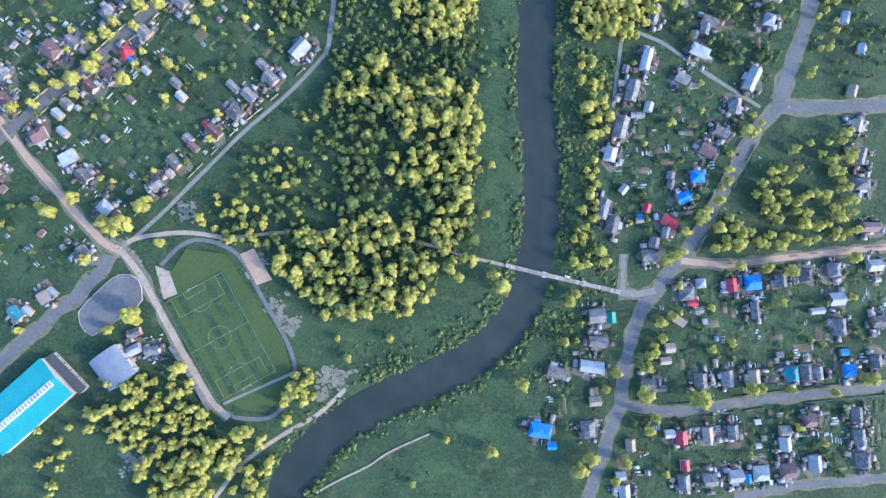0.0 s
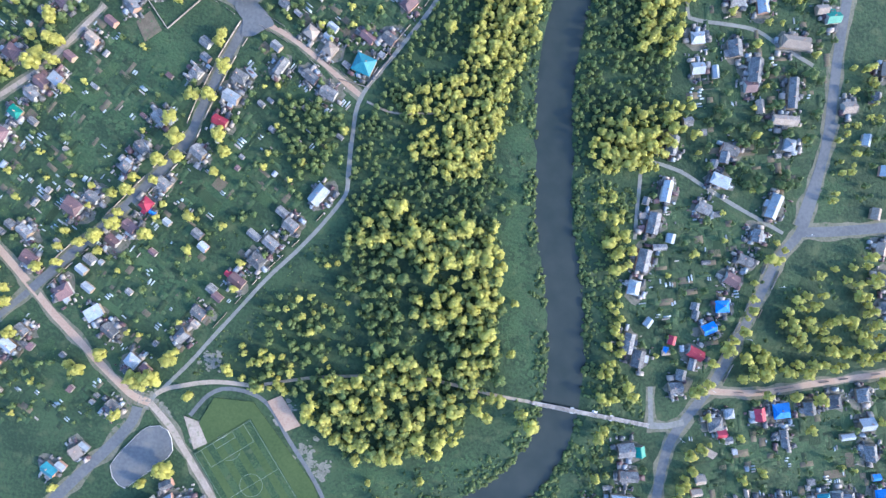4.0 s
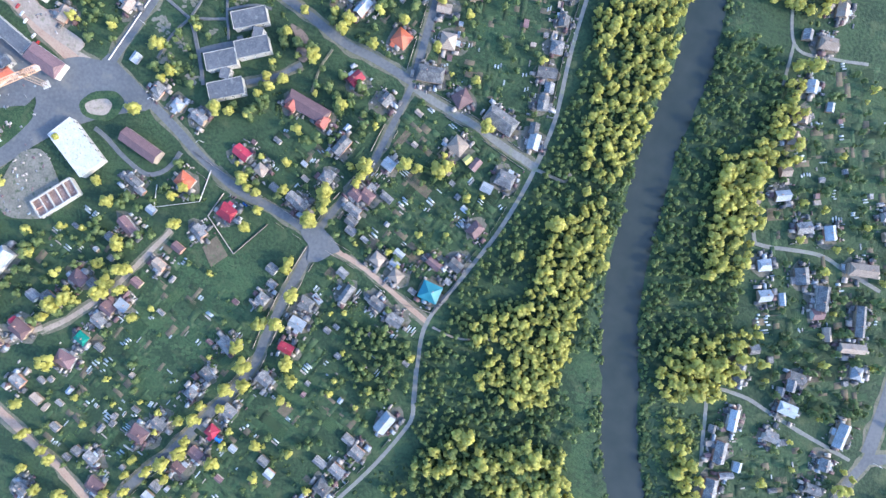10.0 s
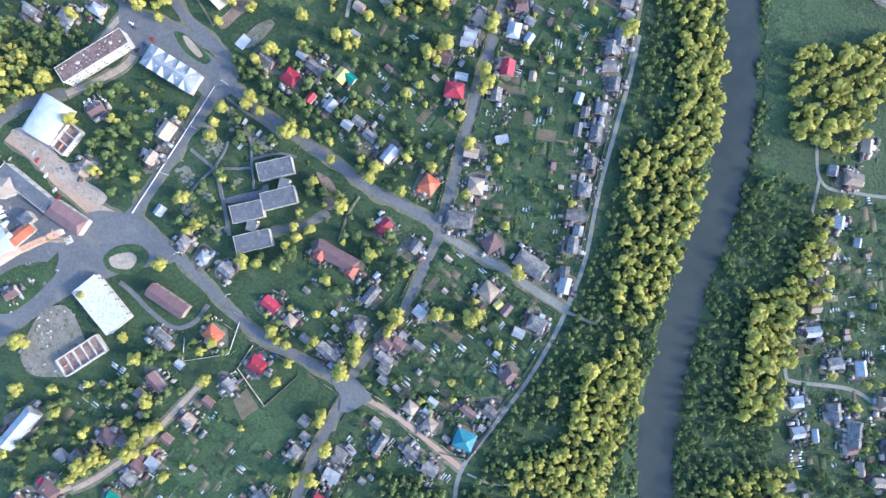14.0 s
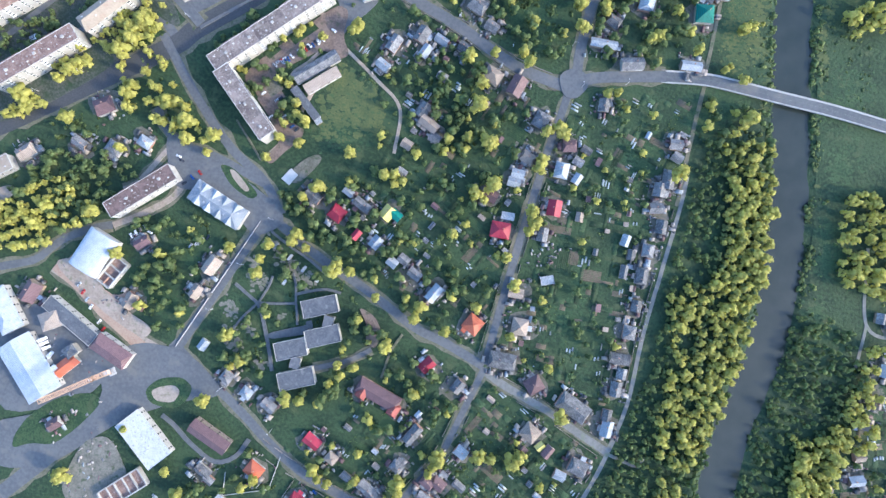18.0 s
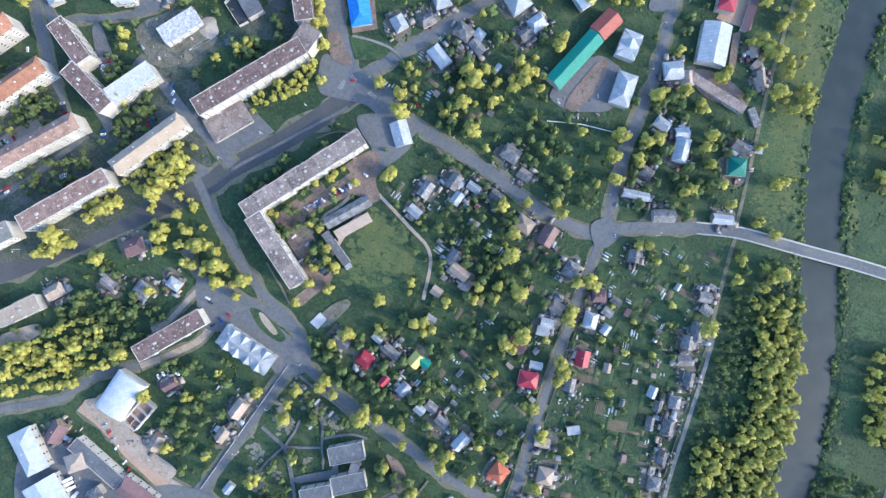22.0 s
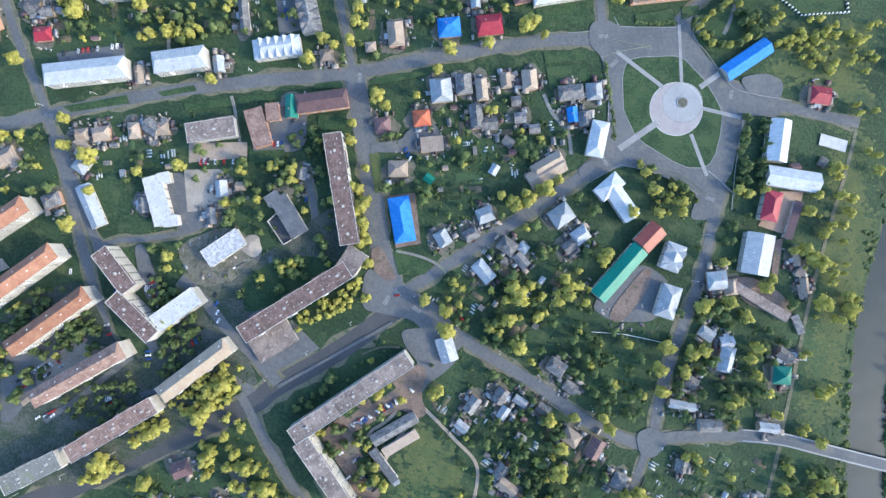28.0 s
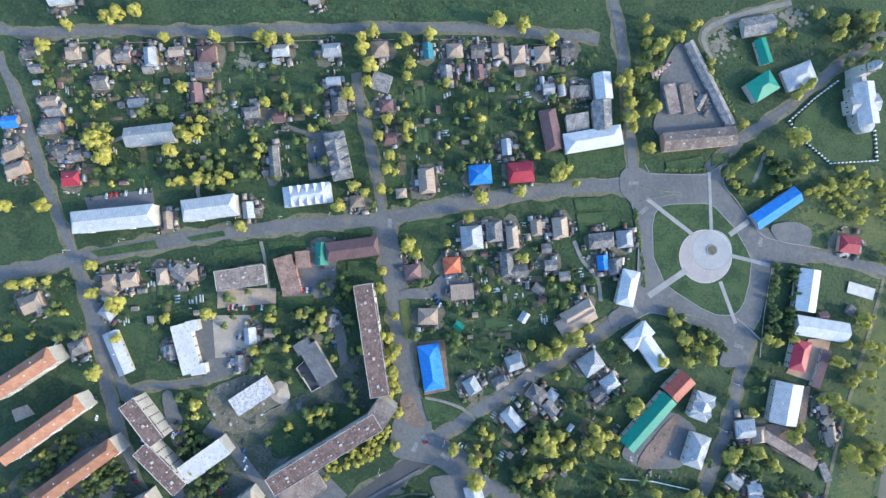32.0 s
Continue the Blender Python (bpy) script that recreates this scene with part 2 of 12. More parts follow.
LINEPAINT = mat("worn line paint", (0.1, 0.13, 0.08), (0.24, 0.27, 0.22), 0.3, 1.5, rough=0.8, bump=0.1)
CRANEPAINT = mat("pale orange paint", (0.5, 0.3, 0.17), (0.62, 0.42, 0.28), 0.3, 1.5, rough=0.6, bump=0.1)
WOOD = mat("grey boards", (0.22, 0.19, 0.16), (0.34, 0.3, 0.26), 0.5, 2.5, own=True, rand=0.3)
FILM = mat("plastic film", (0.18, 0.202, 0.212), (0.32, 0.35, 0.35), 0.5, 2.0, own=True, rand=0.4, rough=0.35)
METAL = mat("galvanised metal", (0.4, 0.42, 0.44), (0.55, 0.56, 0.58), 0.4, 2.0, own=True, rough=0.4, metal=0.3)
CONCRETE = mat("concrete", (0.4, 0.39, 0.37), (0.52, 0.51, 0.48), 0.2, 1.5, bump=0.2)
TYRE = mat("tyre rubber", (0.02, 0.02, 0.02), (0.035, 0.035, 0.035), 1.0, 4.0)
CARPAINT = [mat("car paint " + k, v, [u * 1.05 for u in v], 0.3, 1.0, rough=0.25, bump=0.0) for k, v in
            (("white", (0.75, 0.75, 0.75)), ("silver", (0.4, 0.42, 0.44)), ("dark", (0.03, 0.035, 0.05)), ("red", (0.35, 0.02, 0.02)), ("blue", (0.03, 0.08, 0.25)))]
CARNAME = ("white", "silver grey", "dark", "red", "blue")


# ---- building blocks ----
def link(name, mesh, material, parent=None, label=""):
    ob = new(name, mesh)
    if material and not mesh.materials:
        mesh.materials.append(material)
    ob.parent = parent
    if label:
        tagged(ob, label=label)
    return ob


def part(name, bm, material, parent=None, label=""):
    me = bpy.data.meshes.new(name)
    bm.to_mesh(me)
    bm.free()
    return link(name, me, material, parent, label)


def solid(verts, faces, name="piece"):
    me = bpy.data.meshes.new(name)
    me.from_pydata([tuple(v) for v in verts], [], faces)
    return me


def arrays(name, V, F, N=None, smooth=False):
    """A mesh of triangles from numpy arrays, with soft normals N where given."""
    me = bpy.data.meshes.new(name)
    me.vertices.add(len(V))
    me.vertices.foreach_set("co", np.asarray(V, dtype=np.float32).ravel())
    me.loops.add(3 * len(F))
    me.loops.foreach_set("vertex_index", np.asarray(F, dtype=np.int32).ravel())
    me.polygons.add(len(F))
    me.polygons.foreach_set("loop_start", np.arange(0, 3 * len(F), 3, dtype=np.int32))
    me.update(calc_edges=True)
    if smooth or N is not None:
        me.polygons.foreach_set("use_smooth", np.ones(len(F), dtype=bool))
    if N is not None:
        me.normals_split_custom_set_from_vertices(np.asarray(N, dtype=np.float32))
    return me


BOX_F = [(0, 3, 2, 1), (4, 5, 6, 7), (0, 1, 5, 4), (1, 2, 6, 5), (2, 3, 7, 6), (3, 0, 4, 7)]


def box_v(x0, y0, z0, x1, y1, z1, inset=0.0):
    i = inset
    return [(x0, y0, z0), (x1, y0, z0), (x1, y1, z0), (x0, y1, z0), (x0 + i, y0 + i, z1), (x1 - i, y0 + i, z1), (x1 - i, y1 - i, z1), (x0 + i, y1 - i, z1)]


def boxes(items, name="piece"):
    v, f = [], []
    for b in items:
        k = len(v)
        v += box_v(*b)
        f += [tuple(i + k for i in q) for q in BOX_F]
    return solid(v, f, name)


def base(name, x, y, yaw, label, category, group="", z=0.0):
    e = new(name)
    e.matrix_basis = pose(x, y, z, 0, 0, yaw)
    return tagged(e, label=label, category=category, group=group)


def window_mesh(w, h):
    """One frame with two sunk panes, in one piece."""
    xs, zs = (-w, -w + 0.1, -0.04, 0.04, w - 0.1, w), (0, 0.1, h - 0.1, h)
    v = [(x, 0.07, z) for z in zs for x in xs]
    f, k = [], []
    for r in range(3):
        for c in range(5):
            q = (r * 6 + c, r * 6 + c + 1, r * 6 + c + 7, r * 6 + c + 6)
            if r == 1 and c in (1, 3):
                n = len(v)
                v += [(v[i][0], 0.03, v[i][2]) for i in q]
                f += [(q[i], q[(i + 1) % 4], n + (i + 1) % 4, n + i) for i in range(4)] + [(n, n + 1, n + 2, n + 3)]
                k += [0, 0, 0, 0, 1]
            else:
                f.append(q)
                k.append(0)
    n = len(v)
    v += [(-w, -0.05, 0), (w, -0.05, 0), (w, -0.05, h), (-w, -0.05, h)]
    rim = [list(range(0, 6)), [5, 11, 17, 23], [23, 22, 21, 20, 19, 18], [18, 12, 6, 0]]
    for e in range(4):
        f.append((n + e, n + (e + 1) % 4, *rim[e][::-1]))
        k.append(0)
    me = solid(v, f, "window")
    me.materials.append(WHITEPAINT)
    me.materials.append(GLASS)
    me.polygons.foreach_set("material_index", k)
    return me


WINDOW = window_mesh(0.65, 1.5)
WIDE_WINDOW = window_mesh(1.05, 1.6)
DOOR_LEAF = boxes([(-0.45, -0.04, 0, 0.45, 0.06, 2.05), (0.28, 0.06, 0.95, 0.38, 0.1, 1.05)], "door")
CHIMNEY = boxes([(-0.3, -0.3, -1.0, 0.3, 0.3, 1.1), (-0.38, -0.38, 1.1, 0.38, 0.38, 1.3)], "chimney")


def window_at(parent, x, y, z, turn, sx=1.0, sz=1.0, mesh=None):
    w = link("window", mesh or WINDOW, None, parent)
    w.matrix_basis = pose(x, y, z, 0, 0, turn) @ Matrix.Diagonal((sx, 1, sz, 1))
    return w


def roof_mesh(L, W, h, rise, kind, o=0.5, t=0.18):
    """A roof slab with overhang and thickness; the ridge lies along x."""
    a, b = L / 2 + o, W / 2 + o
    drop = rise * o / (W / 2) * 0.6
    z0, z1 = h - drop, h + rise
    if kind == "hip":
        r = max(a - b, 0.15)
        ring = [(-a, -b, z0), (a, -b, z0), (a, b, z0), (-a, b, z0)]
        top = [(-r, 0, z1), (r, 0, z1)]
    elif kind == "half":
        r = a - b * 0.45
        ring = [(-a, -b, z0), (a, -b, z0), (a, b, z0), (-a, b, z0)]
        top = [(-r, 0, z1), (r, 0, z1)]
    elif kind == "flat":
        v = box_v(-a, -b, h, a, b, h + 0.35)
        v += box_v(-a + 0.3, -b + 0.3, h + 0.12, a - 0.3, b - 0.3, h + 0.2)
        f = [q for q in BOX_F if q != (4, 5, 6, 7)] + [(4, 5, 13, 12), (5, 6, 14, 13), (6, 7, 15, 14), (7, 4, 12, 15), (12, 13, 14, 15)]
        return solid(v, f, "roof")
    elif kind == "lean":
        v = [(-a, -b, h), (a, -b, h), (a, b, h + rise), (-a, b, h + rise)]
        v += [(x, y, z + t) for x, y, z in v]
        return solid(v, BOX_F, "roof")
    elif kind == "barrel":
        v, f, n = [], [], 14
        for i in range(n + 1):
            q = math.pi * i / n
            y, z = -b * math.cos(q), h + rise * math.sin(q)
            v += [(-a, y, z), (a, y, z)]
        f = [(2 * i, 2 * i + 1, 2 * i + 3, 2 * i + 2) for i in range(n)]
        f += [tuple(range(0, 2 * n + 2, 2)), tuple(range(2 * n + 1, 0, -2))]
        return solid(v, f, "roof")
    else:
        ring = [(-a, -b, z0), (a, -b, z0), (a, b, z0), (-a, b, z0)]
        top = [(-a, 0, z1), (a, 0, z1)]
    v = ring + top + [(x, y, z - t) for x, y, z in ring + top]
    f = [(0, 1, 5, 4), (2, 3, 4, 5), (1, 2, 5), (3, 0, 4), (7, 6, 10, 11), (9, 8, 11, 10), (8, 7, 11), (6, 9, 10),
         (0, 6, 7, 1), (1, 7, 8, 2), (2, 8, 9, 3), (3, 9, 6, 0)]
    if kind == "gable":
        f = [q for q in f if len(q) == 4] + [(0, 4, 10, 6), (4, 3, 9, 10), (1, 7, 11, 5), (5, 11, 8, 2)]
        f = [q for q in f if q not in ((1, 7, 8, 2), (3, 9, 6, 0))]
    return solid(v, f, "roof")


def wall_mesh(L, W, h, rise, kind):
    a, b = L / 2, W / 2
    v = box_v(-a - 0.06, -b - 0.06, -0.3, a + 0.06, b + 0.06, 0.4) + box_v(-a, -b, 0.4, a, b, h)
    f = BOX_F + [tuple(i + 8 for i in q) for q in BOX_F]
    if kind == "gable":
        v += [(-a, 0, h + rise - 0.2), (a, 0, h + rise - 0.2)]
        f += [(12, 15, 16), (13, 17, 14)]
    if kind == "lean":
        v += [(-a, b, h + rise * 0.93), (a, b, h + rise * 0.93)]
        f += [(12, 16, 15), (13, 14, 17), (14, 15, 16, 17)]
    return solid(v, f, "wall")


COLOUR = {"slate": (SLATE, "weathered grey slate"), "brown": (BROWNROOF, "dark brown sheet"), "red": (REDROOF, "red metal"), "orange": (ORANGEROOF, "orange metal"),
          "blue": (BLUEROOF, "bright blue metal"), "green": (GREENROOF, "green metal"), "teal": (DARKTEAL, "teal metal"), "white": (WHITEROOF, "pale metal"),
          "yellow": (YELLOWROOF, "yellowish sheet"), "tan": (TANROOF, "tan board"), "turq": (TEALROOF, "turquoise metal"), "brick": (BRICKROOF, "brick-red sheet")}
SHAPE = {"hip": "hipped", "half": "half-hipped", "gable": "gabled", "flat": "flat", "lean": "lean-to", "barrel": "arched"}
dice = random.Random(7)
TAKEN = []
CLUTTER, YARDS, ROOFLETS = [], [], []


def house(x, y, L, W, yaw, roof="slate", kind="gable", h=3.0, wall=None):
    """A small dwelling: wall, roof, chimney, door, windows on the long sides."""
    wall = wall or dice.choice((LOGWALL, LOGWALL, PALEWALL, BRICKWALL))
    big = L * W >= 84
    L, W = 0.87 * L, 0.87 * W
    TAKEN.append((x, y, 0.55 * W + 0.5))
    for s in (-0.35, 0.35):
        TAKEN.append((x + s * L * math.cos(radians(yaw)), y + s * L * math.sin(radians(yaw)), 0.5 * W + 0.5))
    m, text = COLOUR[roof]
    wname = {LOGWALL: "log", PALEWALL: "whitewashed", BRICKWALL: "brick", GREYWALL: "grey rendered"}[wall]
    if not big:
        e = base("outbuilding", x, y, yaw, "%s garden outbuilding with a %s %s roof" % (wname, SHAPE[kind], text), "outbuilding", "outbuildings")
    else:
        e = base("house", x, y, yaw, "small %s house with a %s %s roof" % (wname, SHAPE[kind], text), "house", "houses of the town")
    rise = W * (0.34 if kind != "flat" else 0)
    link("wall", wall_mesh(L, W, h, rise, kind), wall, e)
    link("roof", roof_mesh(L, W, h, rise, kind), m, e)
    if not big:
        return e
    c = link("chimney", CHIMNEY, BRICKWALL, e)
    c.matrix_basis = pose(dice.uniform(-0.2, 0.2) * L, 0.12 * W, h + rise * 0.8)
    d = link("door", DOOR_LEAF, WOOD, e)
    d.matrix_basis = pose(L / 2, dice.uniform(-0.2, 0.2) * W, 0.4, 0, 0, -90)
    if int(abs(x) * 10) % 2:
        window_at(e, -0.22 * L, -W / 2, 1.3, 180, mesh=WIDE_WINDOW)
    if dice.random() < 0.55 and kind != "flat":
        u, w = dice.uniform(2.4, 3.6), dice.uniform(3.0, 5.5)
        x0, s = dice.uniform(-0.25, 0.25) * L, dice.choice((-1, 1))
        a = link("annex", boxes([(-w / 2, -0.1, -0.3, w / 2, u, 2.1)], "annex"), WOOD, e)
        a.matrix_basis = pose(x0, s * W / 2, 0, 0, 0, 0 if s > 0 else 180)
        t = solid([(-w / 2 - 0.2, 0.0, 2.75), (w / 2 + 0.2, 0.0, 2.75), (w / 2 + 0.2, u + 0.3, 2.1), (-w / 2 - 0.2, u + 0.3, 2.1),
                   (-w / 2 - 0.2, 0.0, 2.87), (w / 2 + 0.2, 0.0, 2.87), (w / 2 + 0.2, u + 0.3, 2.22), (-w / 2 - 0.2, u + 0.3, 2.22)], BOX_F, "roof")
        link("roof", t, dice.choice((SLATE, SLATE, m, WHITEROOF)), a)
    c, n = math.cos(radians(yaw)), math.sin(radians(yaw))
    for _ in range(dice.randrange(10, 20)):
        u, v = dice.uniform(-0.5, 0.5) * L + dice.choice((-1, 1)) * dice.uniform(0, 6), dice.choice((-1, 1)) * (W / 2 + dice.uniform(1.5, 8))
        CLUTTER.append((x + u * c - v * n, y + u * n + v * c, yaw + dice.choice((0, 90)) + dice.uniform(-8, 8), dice.uniform(0.8, 3.6), dice.uniform(0.5, 1.8), dice.uniform(0.3, 1.7)))
    for _ in range(dice.randrange(5, 11)):
        u, v = dice.uniform(-0.6, 0.6) * L, dice.choice((-1, 1)) * (W / 2 + dice.uniform(0.5, 6))
        if dice.random() < 0.4:
            u, v = dice.choice((-1, 1)) * (L / 2 + dice.uniform(0.5, 5)), dice.uniform(-0.5, 0.5) * W
        ROOFLETS.append((x + u * c - v * n, y + u * n + v * c, yaw + dice.choice((0, 90, 180, 270)) + dice.uniform(-4, 4), dice.uniform(2.4, 6.0), dice.uniform(1.8, 3.8), dice.uniform(1.5, 2.4)))
    YARDS.append((x + dice.uniform(-3, 3), y + dice.uniform(-3, 3), 0.5 * L + dice.uniform(3, 7), 0.5 * W + dice.uniform(3, 7), yaw))
    return e


def shed(x, y, L, W, yaw, roof="slate", kind="lean", h=2.1):
    m, text = COLOUR[roof]
    rise = 0.5 if kind == "lean" else W * 0.3
    e = link("shed", wall_mesh(L, W, h, rise, kind), WOOD)
    e.matrix_basis = pose(x, y, 0, 0, 0, yaw)
    tagged(e, label="small board shed with a %s %s roof" % (SHAPE[kind], text), category="shed", group="garden sheds")
    link("roof", roof_mesh(L, W, h, rise, kind, 0.25, 0.1), m, e)
    return e


def glasshouse_mesh():
    v, f, n = [], [], 8
    for i in range(n + 1):
        q = math.pi * i / n
        v += [(-0.5, -0.5 * math.cos(q), 0.6 * math.sin(q) ** 0.35 if 0 < i < n else 0), (0.5, -0.5 * math.cos(q), 0.6 * math.sin(q) ** 0.35 if 0 < i < n else 0)]
    f = [(2 * i, 2 * i + 1, 2 * i + 3, 2 * i + 2) for i in range(n)] + [tuple(range(0, 2 * n + 2, 2)), tuple(range(2 * n + 1, 0, -2))]
    return solid(v, f, "cover")


GLASSHOUSE = glasshouse_mesh()
GLASSHOUSE.materials.append(FILM)
COLDFRAME = glasshouse_mesh()
COLDFRAME.materials.append(WOOD)


def greenhouse(x, y, L, W, yaw):
    if dice.random() < 0.3:
        ob = tagged(new("cold_frame", COLDFRAME), label="grey board-framed bed among the garden plots", category="garden bed", group="cold frames")
    else:
        ob = tagged(new("greenhouse", GLASSHOUSE), label="pale film-covered garden greenhouse among vegetable beds", category="greenhouse", group="greenhouses")
    ob.matrix_basis = pose(x, y, 0, 0, 0, yaw) @ Matrix.Diagonal((L, W, dice.uniform(0.5, 1.3), 1))
    return ob


VENT = boxes([(-0.5, -0.35, 0, 0.5, 0.35, 0.9), (-0.62, -0.45, 0.9, 0.62, 0.45, 1.02)], "vent")
HATCH = boxes([(-1.0, -0.8, 0, 1.0, 0.8, 1.3), (-1.1, -0.9, 1.3, 1.1, 0.9, 1.42)], "stair_head")
BALCONY = boxes([(-1.5, -1.0, 0, 1.5, 0, 0.15), (-1.5, -1.0, 0.15, 1.5, -0.92, 1.15), (-1.5, -0.92, 0.15, -1.42, 0, 1.15), (1.42, -0.92, 0.15, 1.5, 0, 1.15)], "balcony")


COUNT = [0]


def window_row(n, L):
    return boxes([((i + 0.5) / n * L - L / 2 - 0.65, -0.05, 0, (i + 0.5) / n * L - L / 2 + 0.65, 0.05, 1.5) for i in range(n)], "glazing")


def block(x, y, L, W, yaw, floors=5, roof=BITUMEN, wall=PALEWALL, label="", kind="flat", name="apartment_building", pitch_rise=None, vents=True, balconies=True, sides=(-1, 1), roofcol=None, cross=0, edged=False):
    """A block of flats or public building; the long sides run along x, windows as parts of their own."""
    COUNT[0] += 1
    h = floors * 2.9 + 0.8 + 0.06 * (COUNT[0] % 7)
    e = base(name, x, y, yaw, label or "%d-storey pale block of flats with a %s roof" % (floors, SHAPE[kind]), {"apartment_building": "apartment building"}.get(name, "building"), "larger buildings")
    for i in range(int(2 * L / W) + 2):
        u = -L / 2 + L * i / (int(2 * L / W) + 1)
        TAKEN.append((x + u * math.cos(radians(yaw)), y + u * math.sin(radians(yaw)), 0.55 * W + 0.6))
    rise = pitch_rise if pitch_rise else (0.0 if kind == "flat" else min(W * 0.22, 3.4))
    link("wall", wall_mesh(L, W, h, rise, kind), wall, e)
    link("roof", roof_mesh(L, W, h, rise, kind, 0.35 if kind == "flat" else 0.6), roofcol or roof, e)
    if edged or name == "kindergarten":
        a, b, t = L / 2 + 0.38, W / 2 + 0.38, 0.3
        for q in ((-a, -b, a, -b + t), (-a, b - t, a, b), (-a, -b + t, -a + t, b - t), (a - t, -b + t, a, b - t)):
            link("parapet", boxes([(q[0], q[1], h + 0.3, q[2], q[3], h + 0.75)], "parapet"), PALEWALL, e)
    if kind == "flat" and vents and L > 30:
        a, b, t = L / 2 + 0.36, W / 2 + 0.36, 0.28
        link("parapet", boxes([(-a, -b, h + 0.3, a, -b + t, h + 0.72), (-a, b - t, h + 0.3, a, b, h + 0.72), (-a, -b + t, h + 0.3, -a + t, b - t, h + 0.72), (a - t, -b + t, h + 0.3, a, b - t, h + 0.72)], "parapet"), CONCRETE, e)
        pots = [(dice.uniform(-0.47, 0.47) * L, dice.choice((-0.4, -0.2, 0.05, 0.3, 0.42)) * W) for _ in range(int(L * 0.55))]
        tagged(link("vent_pots", boxes([(u - 0.25, v - 0.25, h + 0.18, u + 0.25, v + 0.25, h + 0.9) for u, v in pots], "pots"), PALEWALL, e, "small pale vent pots"), kind="stuff")
        k = max(2, int(L / 13))
        for i in range(k):
            u, v = -L / 2 + L * i / k + 0.06, -L / 2 + L * (i + 1) / k - 0.06
            link("roof_section", boxes([(u, -W / 2 + 0.1, h + 0.05, v, W / 2 + (1.3 if i % 2 else 0.1), h + 0.36 + 0.05 * (i % 3))], "roof_section"), roof, e)
    for i in range(cross):
        g = link("cross_gable", roof_mesh(W + 0.8, L / cross * 0.62, h + 0.25, rise * 0.8, "gable", 0.2), roofcol or roof, e)
        g.matrix_basis = pose((i + 0.5) / cross * L * 0.86 - L * 0.43, 0, 0, 0, 0, 90)
        link("gable_wall", wall_mesh(W - 0.1, L / cross * 0.5, h, rise * 0.7, "gable"), wall, e).matrix_basis = g.matrix_basis
    n = max(2, int(L / 7.0))
    for s in sides:
        for fl in range(floors):
            if s != sides[0]:
                tagged(link("glazing", window_row(n, L), GLASS, e), kind="stuff").matrix_basis = pose(0, s * W / 2, 1.3 + fl * 2.9)
                continue
            for i in range(n):
                u = (i + 0.5) / n * L - L / 2
                window_at(e, u, s * W / 2, 1.2 + fl * 2.9, 0 if s > 0 else 180, mesh=WIDE_WINDOW)
                if balconies and s == -1 and i % 4 == 1 and fl:
                    link("balcony", BALCONY, WHITEPAINT, e).matrix_basis = pose(u, -W / 2, 0.9 + fl * 2.9)
    if vents:
        k = max(2, int(L / 9))
        for i in range(k):
            link("vent", VENT, CONCRETE, e).matrix_basis = pose((i + 0.5) / k * L - L / 2, 0.22 * W * (-1) ** i, h + (0.2 if kind == "flat" else rise * 0.45))
        for i in range(max(1, int(L / 20))):
            if kind == "flat":
                link("stair_head", HATCH, PALEWALL, e).matrix_basis = pose((i + 0.5) / max(1, int(L / 20)) * L - L / 2 + 3, 0, h + 0.2)
    return e


# ---- strips and flats on the ground ----
layer = [0.02]
SURFACES = []


def top_at(x, y):
    """Height of the highest road or pavement under a place."""
    best = 0.0
    for z, width, pts in SURFACES:
        if z <= best:
            continue
        if width:
            hit = any((p.x - x) ** 2 + (p.y - y) ** 2 < (width / 2 + 1) ** 2 for p in pts)
        else:
            hit = False
            for (ax, ay), (bx, by) in zip(pts, pts[1:] + pts[:1]):
                if (ay > y) != (by > y) and x < (bx - ax) * (y - ay) / (by - ay) + ax:
                    hit = not hit
        if hit:
            best = z
    return best


def smooth_line(pts, step=5.0):
    """A Catmull-Rom line through the points."""
    P = [Vector(p) for p in pts]
    P = [2 * P[0] - P[1]] + P + [2 * P[-1] - P[-2]]
    out = []
    for i in range(1, len(P) - 2):
        n = max(1, int((P[i + 1] - P[i]).length / step))
        for k in range(n):
            t = k / n
            out.append(0.5 * (2 * P[i] + (P[i + 1] - P[i - 1]) * t + (2 * P[i - 1] - 5 * P[i] + 4 * P[i + 1] - P[i + 2]) * t * t
                              + (3 * P[i] - P[i - 1] - 3 * P[i + 1] + P[i + 2]) * t ** 3))
    return out + [P[-2]]


def strip(name, pts, width, material, label, z=None, ragged=0.06, lift=0.0, kind="structure", category=""):
    line = smooth_line(pts)
    layer[0] += 0.004
    z = layer[0] if z is None else z
    v, f = [], []
    if width < 30 and name != "verge":
        TAKEN.extend((p.x, p.y, width / 2 + 0.6) for p in line)
    SURFACES.append((z + lift, width, line))
    for i, p in enumerate(line):
        d = (line[min(i + 1, len(line) - 1)] - line[max(i - 1, 0)]).normalized()
        nrm = Vector((-d.y, d.x))
        for s in (-1, 1):
            q = p + nrm * s * width / 2 * (1 + ragged * 3 * noise.noise((p.x * 0.07, p.y * 0.07, s * 5.0)))
            v += [(q.x, q.y, z + lift), (q.x + nrm.x * s * 0.3, q.y + nrm.y * s * 0.3, -0.3)]
    for i in range(len(line) - 1):
        a, b = 4 * i, 4 * i + 4
        f += [(a, a + 2, b + 2, b), (a + 1, a, b, b + 1), (a + 2, a + 3, b + 3, b + 2)]
    ob = link(name, solid(v, f, name), material)
    return tagged(ob, label=label, kind=kind, category=category)


